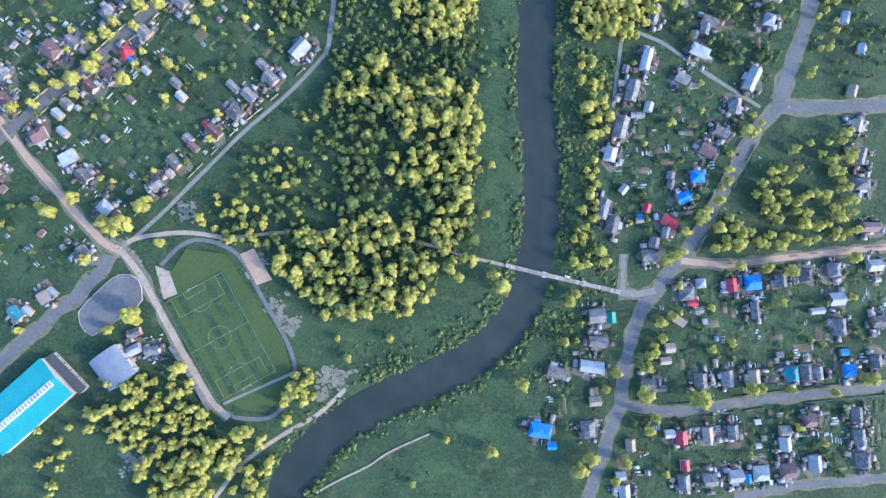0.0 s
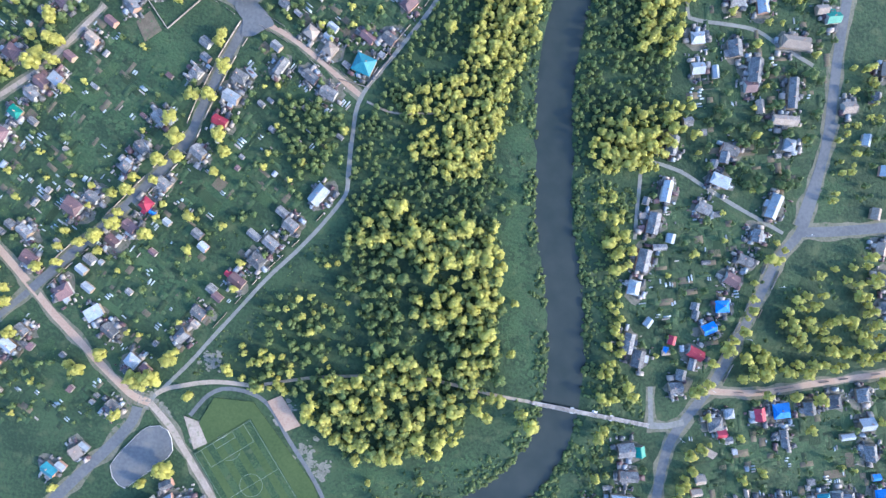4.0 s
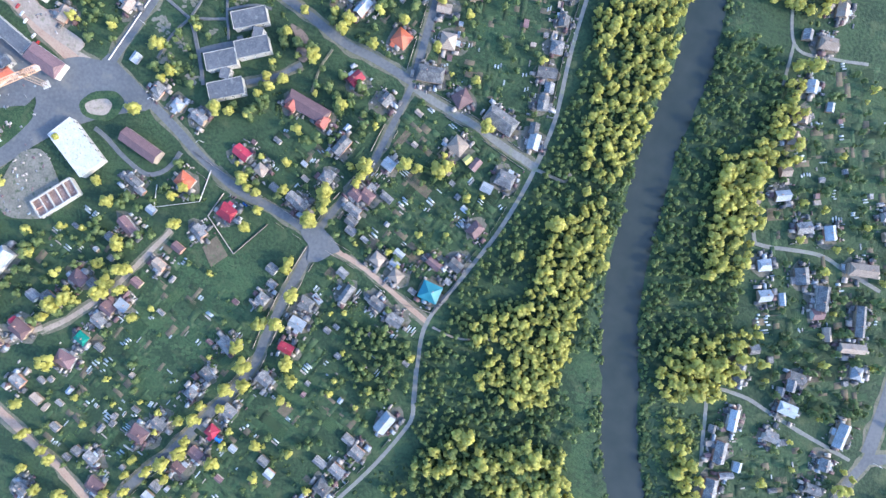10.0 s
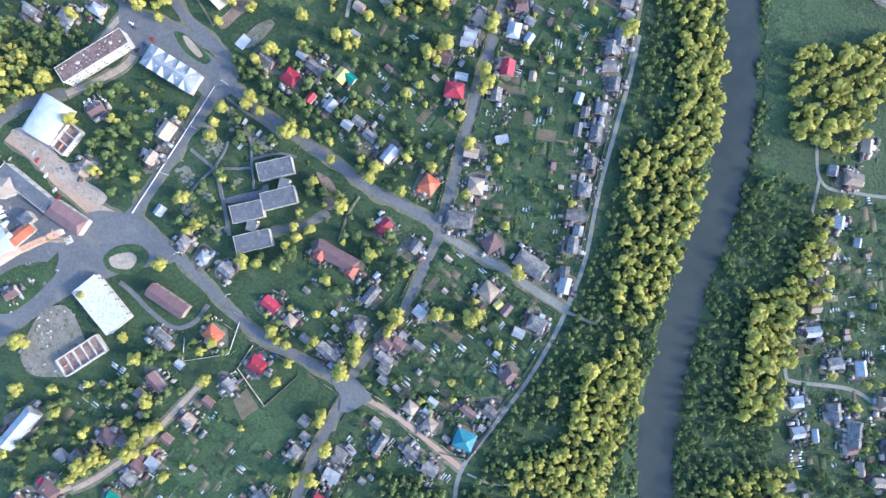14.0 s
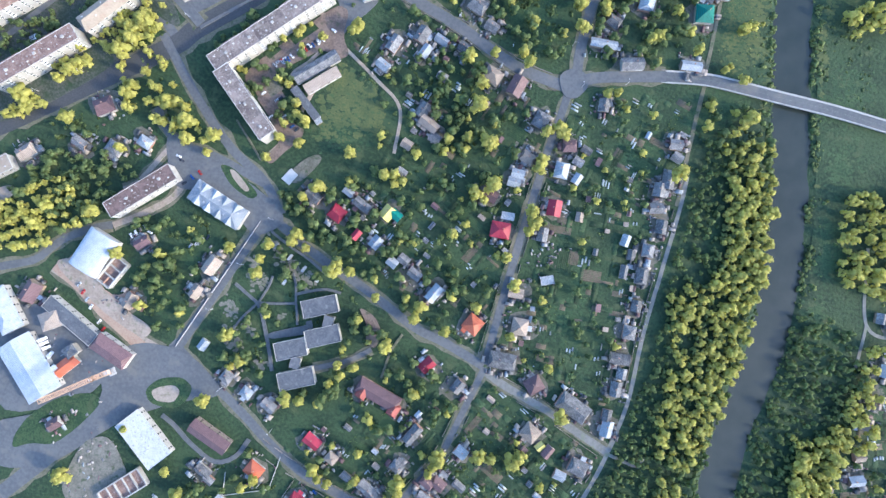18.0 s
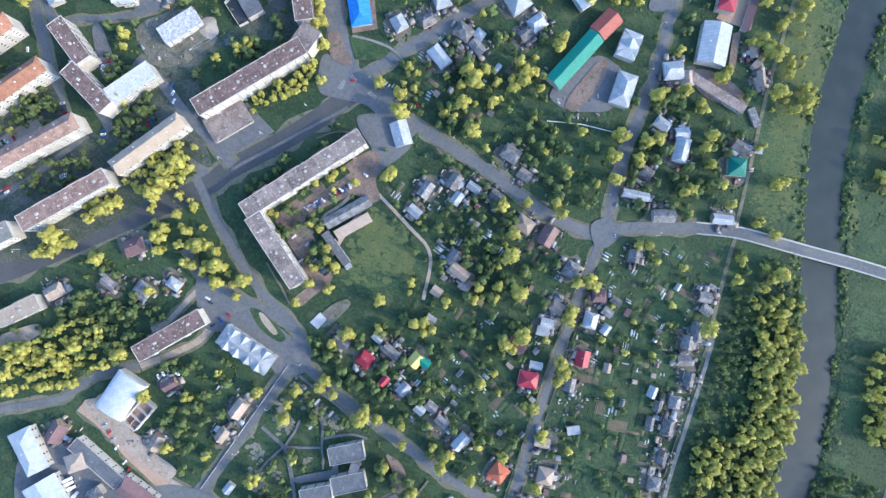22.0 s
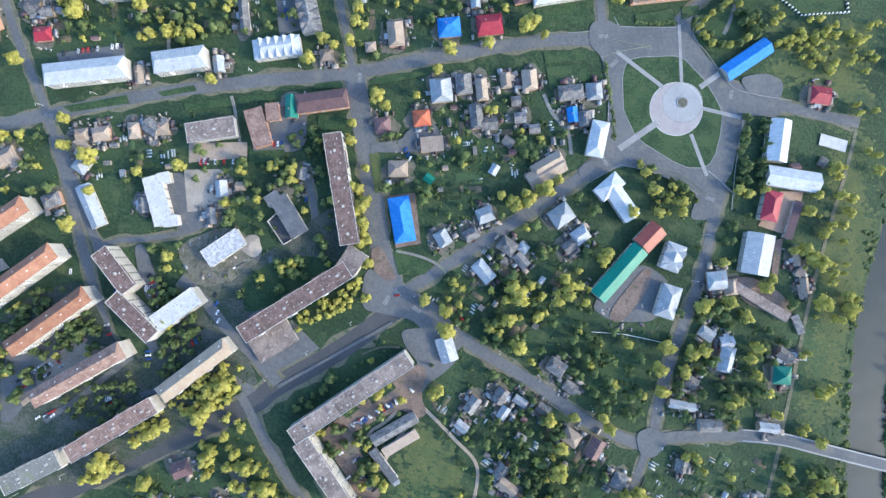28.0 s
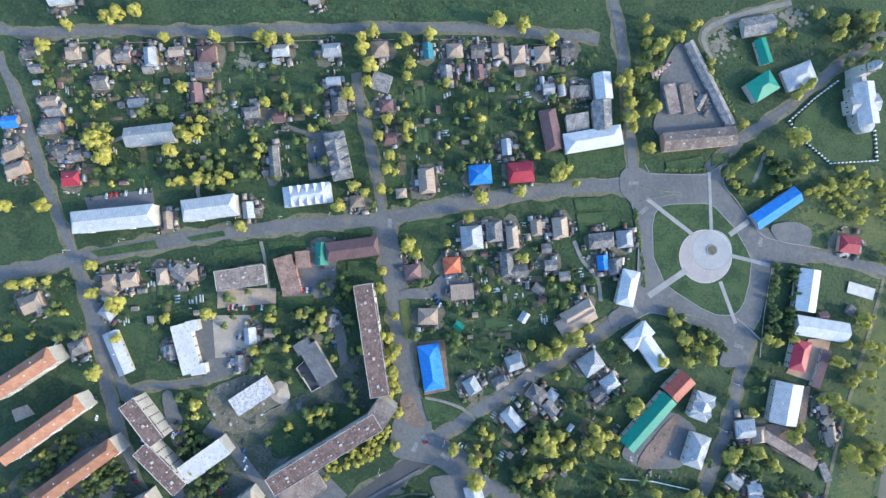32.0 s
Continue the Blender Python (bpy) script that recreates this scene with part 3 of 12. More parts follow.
ROADKIND = {"asphalt": (ASPHALT, "worn grey asphalt street"), "dark": (NEWASPHALT, "dark asphalt avenue"), "dirt": (DIRT, "pale packed-earth lane"), "red": (REDDIRT, "reddish worn earth lane"),
            "gravel": (GRAVEL, "pale gravel lane"), "foot": (ASPHALT, "narrow grey footpath"), "track": (VERGE, "trodden brown earth track"), "court": (COURT, "reddish courtyard drive"), "paving": (PAVING, "pale paved footpath")}


def road(width, surface, *pts):
    m, text = ROADKIND[surface]
    if width > 3.5:
        strip("verge", pts, width + 4.5, VERGE, "trodden verge of grass and earth beside the street", z=layer[0] * 0.4 + 0.004, ragged=0.22, category="verge")
    return strip("road", pts, width, m, text + " running between the plots", ragged=0.008 if surface in ("asphalt", "dark", "paving") else 0.07, category="road")


def rounded(pts, cut=0.2):
    """The outline with its corners cut twice."""
    for _ in range(2):
        out = []
        for (ax, ay), (bx, by) in zip(pts, list(pts[1:]) + [pts[0]]):
            out += [(ax + (bx - ax) * cut, ay + (by - ay) * cut), (bx + (ax - bx) * cut, by + (ay - by) * cut)]
        pts = out
    return pts


def flat(surface, label, *pts, z=None, name="pavement"):
    layer[0] += 0.004
    if surface in (ASPHALT, DIRT, REDDIRT, YARD, LAWN, GRAVEL, SAND, WORNYARD, COURT, BAREEARTH) and len(pts) > 4:
        pts = rounded(pts)
    bm = bmesh.new()
    zz = layer[0] if z is None else z
    SURFACES.append((zz, 0, [(p[0], p[1]) for p in pts]))
    face = bm.faces.new([bm.verts.new((p[0], p[1], zz)) for p in pts])
    r = bmesh.ops.extrude_face_region(bm, geom=[face])
    bmesh.ops.translate(bm, vec=(0, 0, -0.3), verts=[q for q in r["geom"] if isinstance(q, bmesh.types.BMVert)])
    bmesh.ops.recalc_face_normals(bm, faces=bm.faces)
    ob = part(name, bm, surface)
    return tagged(ob, label=label, kind="structure", category="ground")


def near_line(P, line):
    """Distance of points P (n, 2) from a polyline."""
    best = np.full(len(P), 1e9)
    for a, b in zip(line[:-1], line[1:]):
        a, b = np.array(a), np.array(b)
        d = b - a
        t = np.clip(((P - a) @ d) / (d @ d), 0, 1)
        best = np.minimum(best, np.linalg.norm(P - a - t[:, None] * d, axis=1))
    return best


def inside(x, y, poly):
    c = False
    for (x1, y1), (x2, y2) in zip(poly, poly[1:] + poly[:1]):
        if (y1 > y) != (y2 > y) and x < (x2 - x1) * (y - y1) / (y2 - y1) + x1:
            c = not c
    return c


def disc(r0, r1, z0, z1, n=64):
    v, f = [], []
    for i in range(n):
        c, s = math.cos(2 * math.pi * i / n), math.sin(2 * math.pi * i / n)
        v += [(r0 * c, r0 * s, z1), (r1 * c, r1 * s, z1), (r1 * c, r1 * s, z0), (r0 * c, r0 * s, z0)]
    for i in range(n):
        a, b = 4 * i, 4 * ((i + 1) % n)
        f += [(a, a + 1, b + 1, b), (a + 1, a + 2, b + 2, b + 1), (a + 3, a, b, b + 3)]
    return solid(v, f, "ring")


def square(x, y, ox, oy, *paths):
    """The paved centre of the roundabout: a broad pinkish ring set off centre, a pale disc, a flower bed, and the paths to it."""
    e = base("fountain_plaza", x, y, 0, "round paved plaza with a small round flower bed", "plaza", z=layer[0])
    o = link("outer_paving", disc(0, 21.4, -0.2, 0.08), PINKPAVING, e, "pinkish grey paving")
    o.matrix_basis = pose(ox - x, oy - y, 0)
    link("outer_kerb", disc(21.4, 21.8, -0.2, 0.16), CONCRETE, e).matrix_basis = pose(ox - x, oy - y, 0)
    link("pale_paving", disc(6.2, 15.8, -0.2, 0.12), PALEPAVING, e)
    link("paving_rim", disc(15.8, 16.6, -0.2, 0.13), PAVING, e)
    link("inner_ring", disc(4.6, 6.2, -0.2, 0.13), PALEPAVING, e)
    link("bed_rim", disc(3.9, 4.6, -0.2, 0.6), PAVING, e)
    link("flower_bed", disc(0, 3.9, -0.2, 0.45), YARD, e)
    for i in range(24):
        link("paving_joint", PAVE_JOINT, PAVING, e).matrix_basis = pose(0, 0, 0, 0, 0, i * 15)
    for width, a, b in paths:
        a, b = Vector(a), Vector(b)
        strip("footpath", [a, a.lerp(b, 0.5), b], width, PAVING, "pale paved footpath across the lawn", ragged=0, lift=0.2)


PAVE_JOINT = boxes([(6.5, -0.05, 0.0, 15.7, 0.05, 0.128)], "joint")


def lines_mesh(segs, w=0.13, z0=-0.05, z1=0.03):
    v, f = [], []
    for x0, y0, x1, y1 in segs:
        d = Vector((x1 - x0, y1 - y0)).normalized()
        n = Vector((-d.y, d.x)) * w
        k = len(v)
        for z in (z0, z1):
            v += [(x0 - n.x, y0 - n.y, z), (x1 - n.x, y1 - n.y, z), (x1 + n.x, y1 + n.y, z), (x0 + n.x, y0 + n.y, z)]
        f += [tuple(i + k for i in q) for q in BOX_F]
    return solid(v, f, "line")


def arc(cx, cy, r, a0, a1, n=24):
    p = [(cx + r * math.cos(radians(a0 + (a1 - a0) * i / n)), cy + r * math.sin(radians(a0 + (a1 - a0) * i / n))) for i in range(n + 1)]
    return [(*p[i], *p[i + 1]) for i in range(n)]


def pitch(x, y, yaw, L, W):
    """Football pitch: mown bands, white lines, goals."""
    z = layer[0] = layer[0] + 0.01
    f = tagged(new("football_pitch"), label="worn green football pitch with white lines and two goals", category="football pitch")
    f.matrix_basis = pose(x, y, z, 0, 0, yaw)
    for i in range(9):
        b = link("turf_band", boxes([(-W / 2 + i * W / 9, -L / 2, -0.3, -W / 2 + (i + 1) * W / 9, L / 2, 0.02)], "band"), TURF if i % 2 else LAWN, f)
    a, b = W / 2 - 1, L / 2 - 1
    segs = [(-a, -b, a, -b), (-a, b, a, b), (-a, -b, -a, b), (a, -b, a, b), (-a, 0, a, 0)] + arc(0, 0, 9.15, 0, 360, 40)
    for s in (-1, 1):
        segs += [(-20, s * b, -20, s * (b - 16)), (20, s * b, 20, s * (b - 16)), (-20, s * (b - 16), 20, s * (b - 16))]
        segs += [(-9, s * b, -9, s * (b - 5.5)), (9, s * b, 9, s * (b - 5.5)), (-9, s * (b - 5.5), 9, s * (b - 5.5))]
        segs += arc(0, s * (b - 11), 9.15, 217 if s > 0 else 37, 323 if s > 0 else 143, 14)
    for q in segs:
        link("white_line", lines_mesh([q]), LINEPAINT, f)
    for s in (-1, 1):
        g = tagged(new("goal"), label="white football goal with a net on the pitch", category="goal", group="goals")
        g.matrix_basis = pose(x, y, z, 0, 0, yaw) @ pose(0, s * b, 0, 0, 0, 0 if s > 0 else 180)
        for u in (-3.66, 3.66):
            link("post", boxes([(u - 0.07, -0.07, 0, u + 0.07, 0.07, 2.44)], "post"), WHITEPAINT, g)
            link("stay", boxes([(u - 0.04, 0, 0, u + 0.04, 1.8, 0.08)], "stay"), WHITEPAINT, g)
        link("crossbar", boxes([(-3.73, -0.07, 2.44, 3.73, 0.07, 2.58)], "bar"), WHITEPAINT, g)
        link("net", boxes([(-3.66 + i * 0.61, 1.76, 0, -3.62 + i * 0.61, 1.8, 1.6) for i in range(13)], "net"), FILM, g)


def rail_row(n, L, w, h=1.1):
    return boxes([(-L / 2, w - 0.04, h - 0.08, L / 2, w + 0.04, h)] + [(-L / 2 + i * L / n - 0.05, w - 0.05, 0, -L / 2 + i * L / n + 0.05, w + 0.05, h) for i in range(n + 1)], "rail")


def footbridge(x0, y0, x1, y1):
    d = Vector((x1 - x0, y1 - y0))
    L = d.length
    e = base("footbridge", (x0 + x1) / 2, (y0 + y1) / 2, math.degrees(math.atan2(d.y, d.x)), "narrow pale footbridge with railings across the river", "bridge")
    n = int(L / 2.0)
    plank = boxes([(-0.96, -1.6, 0.9, 0.96, 1.6, 1.05)], "plank")
    for i in range(n):
        link("plank", plank, WOOD, e).matrix_basis = pose(-L / 2 + (i + 0.5) * L / n, 0, 0)
    for s in (-1, 1):
        link("girder", boxes([(-L / 2, s * 1.2 - 0.15, 0.3, L / 2, s * 1.2 + 0.15, 0.9)], "girder"), METAL, e)
        r = link("railing", rail_row(n // 2, L, s * 1.6), METAL, e)
        r.location.z = 1.05
    for k in (-0.16, 0.18):
        link("pier", boxes([(k * L - 1.3, -2.4, -4, k * L + 1.3, 2.4, 0.9)], "pier"), CONCRETE, e)


def road_bridge(width, *pts):
    """Raised carriageway over the river, with kerbs, rails and piers."""
    line = smooth_line(pts, 6.0)
    e = base("road_bridge", line[0].x, line[0].y, 0, "long concrete road bridge with pale railings over the river", "bridge")
    o = line[0]

    def band(a0, a1, z0, z1):
        v, f = [], []
        for i, p in enumerate(line):
            d = (line[min(i + 1, len(line) - 1)] - line[max(i - 1, 0)]).normalized()
            n = Vector((-d.y, d.x))
            u = i / (len(line) - 1)
            lift = 2.2 * min(1, u * 4)
            for w, z in ((a0, z0), (a1, z0), (a1, z1), (a0, z1)):
                q = p + n * w - o
                v.append((q.x, q.y, z + lift))
        for i in range(len(line) - 1):
            a, b = 4 * i, 4 * i + 4
            f += [(a + j, a + (j + 1) % 4, b + (j + 1) % 4, b + j) for j in range(4)]
        return solid(v, f, "band")
    w = width / 2
    link("carriageway", band(-w, w, -0.9, 0.05), ASPHALT, e)
    for s in (-1, 1):
        link("kerb", band(*sorted((s * w, s * (w + 1.0))), -0.9, 0.2), GREYWALL, e)
        link("railing", band(*sorted((s * (w + 1.0), s * (w + 1.12))), -0.5, 1.1), GREYWALL, e)
    link("centre_line", band(-0.06, 0.06, 0.0, 0.07), LINEPAINT, e)
    for k in range(len(line) * 5 // 10, len(line), 3):
        p = line[k] - o
        d = (line[min(k + 1, len(line) - 1)] - line[k - 1]).normalized()
        c = link("pier", boxes([(-0.7, -w, -4, 0.7, w, 1.3)], "pier"), CONCRETE, e)
        c.matrix_basis = pose(p.x, p.y, 0, 0, 0, math.degrees(math.atan2(d.y, d.x)))


def church(x, y, yaw):
    """Nave with transept and apse, a link and a tall bell tower in tiers."""
    e = base("church", x, y, yaw, "white church with pale metal roofs, round apse and tall bell tower", "church")
    link("wall", boxes([(-8, -17, -0.3, 8, 15, 11)], "wall"), PALEWALL, e)
    link("transept", boxes([(-11, -7, -0.3, 11, 5, 10)], "wall"), PALEWALL, e)
    link("porch", boxes([(-5, 15, -0.3, 5, 22, 8)], "wall"), PALEWALL, e)
    v, n = [], 12
    for z in (-0.3, 8.5):
        v += [(6.5 * math.cos(math.pi * i / n), -17 - 6.5 * math.sin(math.pi * i / n), z) for i in range(n + 1)]
    link("apse", solid(v, [(i, i + 1, n + 2 + i, n + 1 + i) for i in range(n)] + [tuple(range(n + 1, 2 * n + 2))], "apse"), PALEWALL, e)
    for L, W, h, m in ((33, 17, 11, pose(0, -1, 0, 0, 0, 90)), (23, 13, 10, pose(0, -1, 0)), (9, 11, 8, pose(0, 18.5, 0, 0, 0, 90))):
        link("roof", roof_mesh(L, W, h, W * 0.2, "gable"), WHITEROOF, e).matrix_basis = m
    link("roof", solid([(7 * math.cos(math.pi * i / n), -17 - 7 * math.sin(math.pi * i / n), 8.5) for i in range(n + 1)] + [(0, -17, 10.6)], [(i, i + 1, n + 1) for i in range(n)], "roof"), WHITEROOF, e)
    tower = link("bell_tower", boxes([(-4.2, 21, -0.3, 4.2, 29.4, 13)], "tower"), PALEWALL, e)
    for r, z0, z1 in ((3.6, 13, 19), (3.0, 19, 24)):
        link("tier", boxes([(-r, 25.2 - r, z0, r, 25.2 + r, z1), (-r - 0.4, 24.8 - r, z1 - 0.5, r + 0.4, 25.6 + r, z1)], "tier"), PALEWALL, tower)
        for a in range(4):
            window_at(tower, (r + 0.02) * math.sin(radians(90 * a)), 25.2 + (r + 0.02) * math.cos(radians(90 * a)), z0 + 1, -90 * a, 1.1, 1.7)
    link("spire", solid([(-3.2, 22, 24), (3.2, 22, 24), (3.2, 28.4, 24), (-3.2, 28.4, 24), (0, 25.2, 30)], [(0, 1, 4), (1, 2, 4), (2, 3, 4), (3, 0, 4), (3, 2, 1, 0)], "spire"), WHITEROOF, tower)
    for k in range(6):
        for q in (-1, 1):
            if not -8 < -14 + k * 5.2 < 6:
                window_at(e, q * 8, -14 + k * 5.2, 4, -90 * q, 1.2, 2.4)
    for k in range(3):
        for q in (-1, 1):
            window_at(e, q * 11, -5 + k * 4, 3.5, -90 * q, 1.1, 2.2)


def picket_run(*pts):
    """White posts with dark panels, a thing with its posts as parts."""
    e = base("fence", *pts[0], 0, "white-pillared fence round the church lawn", "fence")
    o = Vector(pts[0])
    for a, b in zip(pts[:-1], pts[1:]):
        a, b = Vector(a), Vector(b)
        n = max(1, int((b - a).length / 3.2))
        yaw = math.degrees(math.atan2(b.y - a.y, b.x - a.x))
        for i in range(n):
            p = a.lerp(b, i / n) - o
            link("post", FENCE_POST, WHITEPAINT, e).matrix_basis = pose(p.x, p.y, 0, 0, 0, yaw)
        p = a.lerp(b, 0.5) - o
        L = (b - a).length
        link("panel", boxes([(-L / 2, -0.04, 0.2, L / 2, 0.04, 1.3)], "panel"), NEWASPHALT, e).matrix_basis = pose(p.x, p.y, 0, 0, 0, yaw)


FENCE_POST = boxes([(-0.45, -0.45, -0.2, 0.45, 0.45, 1.7), (-0.55, -0.55, 1.7, 0.55, 0.55, 1.9)], "post")


def wall_run(height, material, label, *pts, thick=0.25):
    e = base("fence", *pts[0], 0, label, "fence", "garden and yard fences")
    o = Vector(pts[0])
    for a, b in zip(pts[:-1], pts[1:]):
        a, b = Vector(a), Vector(b)
        L, p = (b - a).length, a.lerp(b, 0.5) - o
        yaw = math.degrees(math.atan2(b.y - a.y, b.x - a.x))
        link("panel", boxes([(-L / 2, -thick / 2, -0.2, L / 2, thick / 2, height), (-L / 2, -thick / 2 - 0.04, height, L / 2, thick / 2 + 0.04, height + 0.08)], "panel"), material, e).matrix_basis = pose(p.x, p.y, 0, 0, 0, yaw)
    return e


def crane(x, y, yaw, reach=46, height=24):
    e = base("tower_crane", x, y, yaw, "orange-yellow lattice tower crane above the works yard", "crane")

    def lattice(L, w, n):
        items = []
        for s in (-w, w):
            for q in (-w, w):
                items.append((0, s - 0.22, q - 0.22, L, s + 0.22, q + 0.22))
        for i in range(n + 1):
            u = i * L / n
            items += [(u - 0.2, -w, -w, u + 0.2, w, -w + 0.16), (u - 0.2, -w, w - 0.16, u + 0.2, w, w), (u - 0.08, -w, -w, u + 0.08, -w + 0.16, w), (u - 0.08, w - 0.16, -w, u + 0.08, w, w)]
        return boxes(items, "lattice")
    t = link("mast", lattice(height, 1.5, 12), TANROOF, e)
    t.matrix_basis = pose(0, 0, 0, 0, -90, 0)
    j = link("jib", lattice(reach, 1.7, 26), CRANEPAINT, e)
    j.matrix_basis = pose(-4, 0, height)
    c = link("counter_jib", lattice(14, 1.7, 8), CRANEPAINT, e)
    c.matrix_basis = pose(-14, 0, height)
    link("ballast", boxes([(-14, -1.4, height - 1.6, -11, 1.4, height + 1.4)], "ballast"), CONCRETE, e)
    link("base_slab", boxes([(-3, -3, -0.2, 3, 3, 0.8)], "slab"), CONCRETE, e)
    link("cab", boxes([(1.3, -1, height - 3, 3.3, 1, height - 0.9)], "cab"), WHITEPAINT, e)


def mast(x, y, height):
    """Tapered lattice mast in red and white bands."""
    e = base("lattice_mast", x, y, 20, "red and white tapered steel lattice radio mast in a yard", "mast")
    n = 9
    for k in range(n):
        z0, z1 = k * height / n, (k + 1) * height / n
        a, b = 1.9 * (1 - 0.8 * k / n), 1.9 * (1 - 0.8 * (k + 1) / n)
        v, f = [], []
        for sx, sy in ((-1, -1), (1, -1), (1, 1), (-1, 1)):
            tx, ty = (-sy, sx)
            for (ux, uy, uz), (wx, wy, wz) in (((sx * a, sy * a, z0), (sx * b, sy * b, z1)), ((sx * a, sy * a, z0), (tx * b, ty * b, z1)), ((sx * b, sy * b, z1), (tx * b, ty * b, z1))):
                j = len(v)
                v += [(ux + p, uy + q, uz + (0.2 if wz == uz and p * q < 0 else 0)) for p, q in ((-0.13, -0.13), (0.13, -0.13), (0.13, 0.13), (-0.13, 0.13))]
                v += [(wx + p, wy + q, wz + (0.2 if wz == uz and p * q < 0 else 0)) for p, q in ((-0.13, -0.13), (0.13, -0.13), (0.13, 0.13), (-0.13, 0.13))]
                f += [tuple(j + t for t in q) for q in BOX_F]
        link("lattice_section", solid(v, f, "section"), WHITEPAINT if k % 2 else REDROOF, e)
    link("footing", boxes([(-2.6, -2.6, -0.3, 2.6, 2.6, 0.3)], "footing"), CONCRETE, e)


def shell_house(x, y, L, W, yaw, h=5.5, rooms=3):
    """A roofless building: outer walls, cross walls and a brick-strewn floor."""
    e = base("unfinished_building", x, y, yaw, "roofless white-walled building shell with brick rooms", "building", "larger buildings")
    t = 0.9
    for s in (-1, 1):
        link("wall", boxes([(-L / 2, s * W / 2 - t / 2, -0.3, L / 2, s * W / 2 + t / 2, h)], "wall"), PALEWALL, e)
        link("wall", boxes([(s * L / 2 - t / 2, -W / 2 + t / 2, -0.3, s * L / 2 + t / 2, W / 2 - t / 2, h)], "wall"), PALEWALL, e)
    for i in range(1, rooms):
        u = -L / 2 + i * L / rooms
        link("cross_wall", boxes([(u - 0.35, -W / 2 + t / 2, -0.3, u + 0.35, W / 2 - t / 2, h - 0.6 * (i % 2))], "wall"), PALEWALL, e)
    link("spine_wall", boxes([(-L / 2 + t / 2, -0.3, -0.3, -L / 2 + L / rooms - 0.35, 0.3, h - 1)], "wall"), BRICKWALL, e)
    link("floor_slab", boxes([(-L / 2 + t / 2, -W / 2 + t / 2, -0.3, L / 2 - t / 2, W / 2 - t / 2, 2.6)], "slab"), REDFELT, e)
    for i in range(rooms):
        u = -L / 2 + (i + 0.5) * L / rooms
        window_at(e, u, -W / 2 - t / 2, 1.2, 180)
        window_at(e, u, W / 2 + t / 2, 1.2, 0)
    TAKEN.append((x, y, 0.6 * L))


def panel_stack(x, y, yaw):
    """Concrete floor slabs laid in a low pile."""
    e = base("slab_stack", x, y, yaw, "low stack of white concrete slabs on the building site", "building material", "slab stacks")
    for i in range(3):
        link("slab", boxes([(-3 + 0.1 * i, -0.6, 0.26 * i - 0.1, 3 - 0.08 * i, 0.6, 0.26 * i + 0.14)], "slab"), WHITEPAINT, e)


def heap(x, y, r, h, material, label):
    """A loose heap with an uneven foot."""
    v, f = [(0, 0, h)], []
    for k in range(1, 6):
        for i in range(20):
            a = i * math.pi / 10
            q = r * k / 5 * (1 + 0.28 * noise.noise((math.cos(a) * 1.4 + x, math.sin(a) * 1.4 + y, k * 0.3)))
            v.append((q * math.cos(a), q * math.sin(a), h * (1 - k / 5) ** 1.2 + 0.12 * noise.noise((q * math.cos(a), q * math.sin(a), 3.0)) - (0.2 if k == 5 else 0)))
    for i in range(20):
        f.append((0, 1 + i, 1 + (i + 1) % 20))
        f += [(1 + 20 * k + i, 21 + 20 * k + i, 21 + 20 * k + (i + 1) % 20, 1 + 20 * k + (i + 1) % 20) for k in range(4)]
    ob = tagged(link("mound", solid(v, f, "mound"), material), label=label, category="heap")
    ob.matrix_basis = pose(x, y, top_at(x, y))


def car_meshes():
    prof = [(-2.1, 0.35), (-2.15, 0.75), (-1.9, 0.95), (-1.0, 1.0), (0.9, 1.0), (1.9, 0.9), (2.15, 0.7), (2.1, 0.35)]
    v = [(x, y, z) for y in (-0.85, 0.85) for x, z in prof]
    n = len(prof)
    f = [tuple(range(n)), tuple(range(2 * n - 1, n - 1, -1))] + [(i, n + i, n + (i + 1) % n, (i + 1) % n) for i in range(n)]
    body = solid(v, f, "body")
    cab = solid(box_v(-1.6, -0.78, 0.98, 0.9, 0.78, 1.42, 0.3), BOX_F, "windows")
    roof = solid(box_v(-1.28, -0.48, 1.42, 0.58, 0.48, 1.47, 0.05), BOX_F, "roof")
    v, f = [], []
    for y in (-0.1, 0.1):
        v += [(0.32 * math.cos(i * 0.785), y, 0.32 * math.sin(i * 0.785)) for i in range(8)]
    f = [tuple(range(7, -1, -1)), tuple(range(8, 16))] + [(i, (i + 1) % 8, 8 + (i + 1) % 8, 8 + i) for i in range(8)]
    return body, cab, roof, solid(v, f, "wheel")


CAR = car_meshes()


def car_body():
    """Shell with its four wheels, tyres in the second material."""
    shell, wheel = CAR[0], CAR[3]
    v = [tuple(q.co) for q in shell.vertices]
    f = [tuple(q.vertices) for q in shell.polygons]
    n = len(f)
    for u in (-1.35, 1.35):
        for s in (-0.8, 0.8):
            k = len(v)
            v += [(q.co.x + u, q.co.y + s, q.co.z + 0.32) for q in wheel.vertices]
            f += [tuple(i + k for i in q.vertices) for q in wheel.polygons]
    me = solid(v, f, "car")
    for i, q in enumerate(me.polygons):
        q.material_index = 0 if i < n else 1
    return me


CARBODY = []
for m in CARPAINT:
    b, r = car_body(), CAR[2].copy()
    b.materials.append(m)
    b.materials.append(TYRE)
    r.materials.append(m)
    CARBODY.append((b, r))


def car(x, y, yaw, c=0, z=0.05):
    e = tagged(new("car", CARBODY[c][0]), label="parked %s car on the asphalt" % CARNAME[c], category="car", group="parked cars")
    e.matrix_basis = pose(x, y, z, 0, 0, yaw)
    link("cabin_glass", CAR[1], GLASS, e)
    link("roof", CARBODY[c][1], None, e)


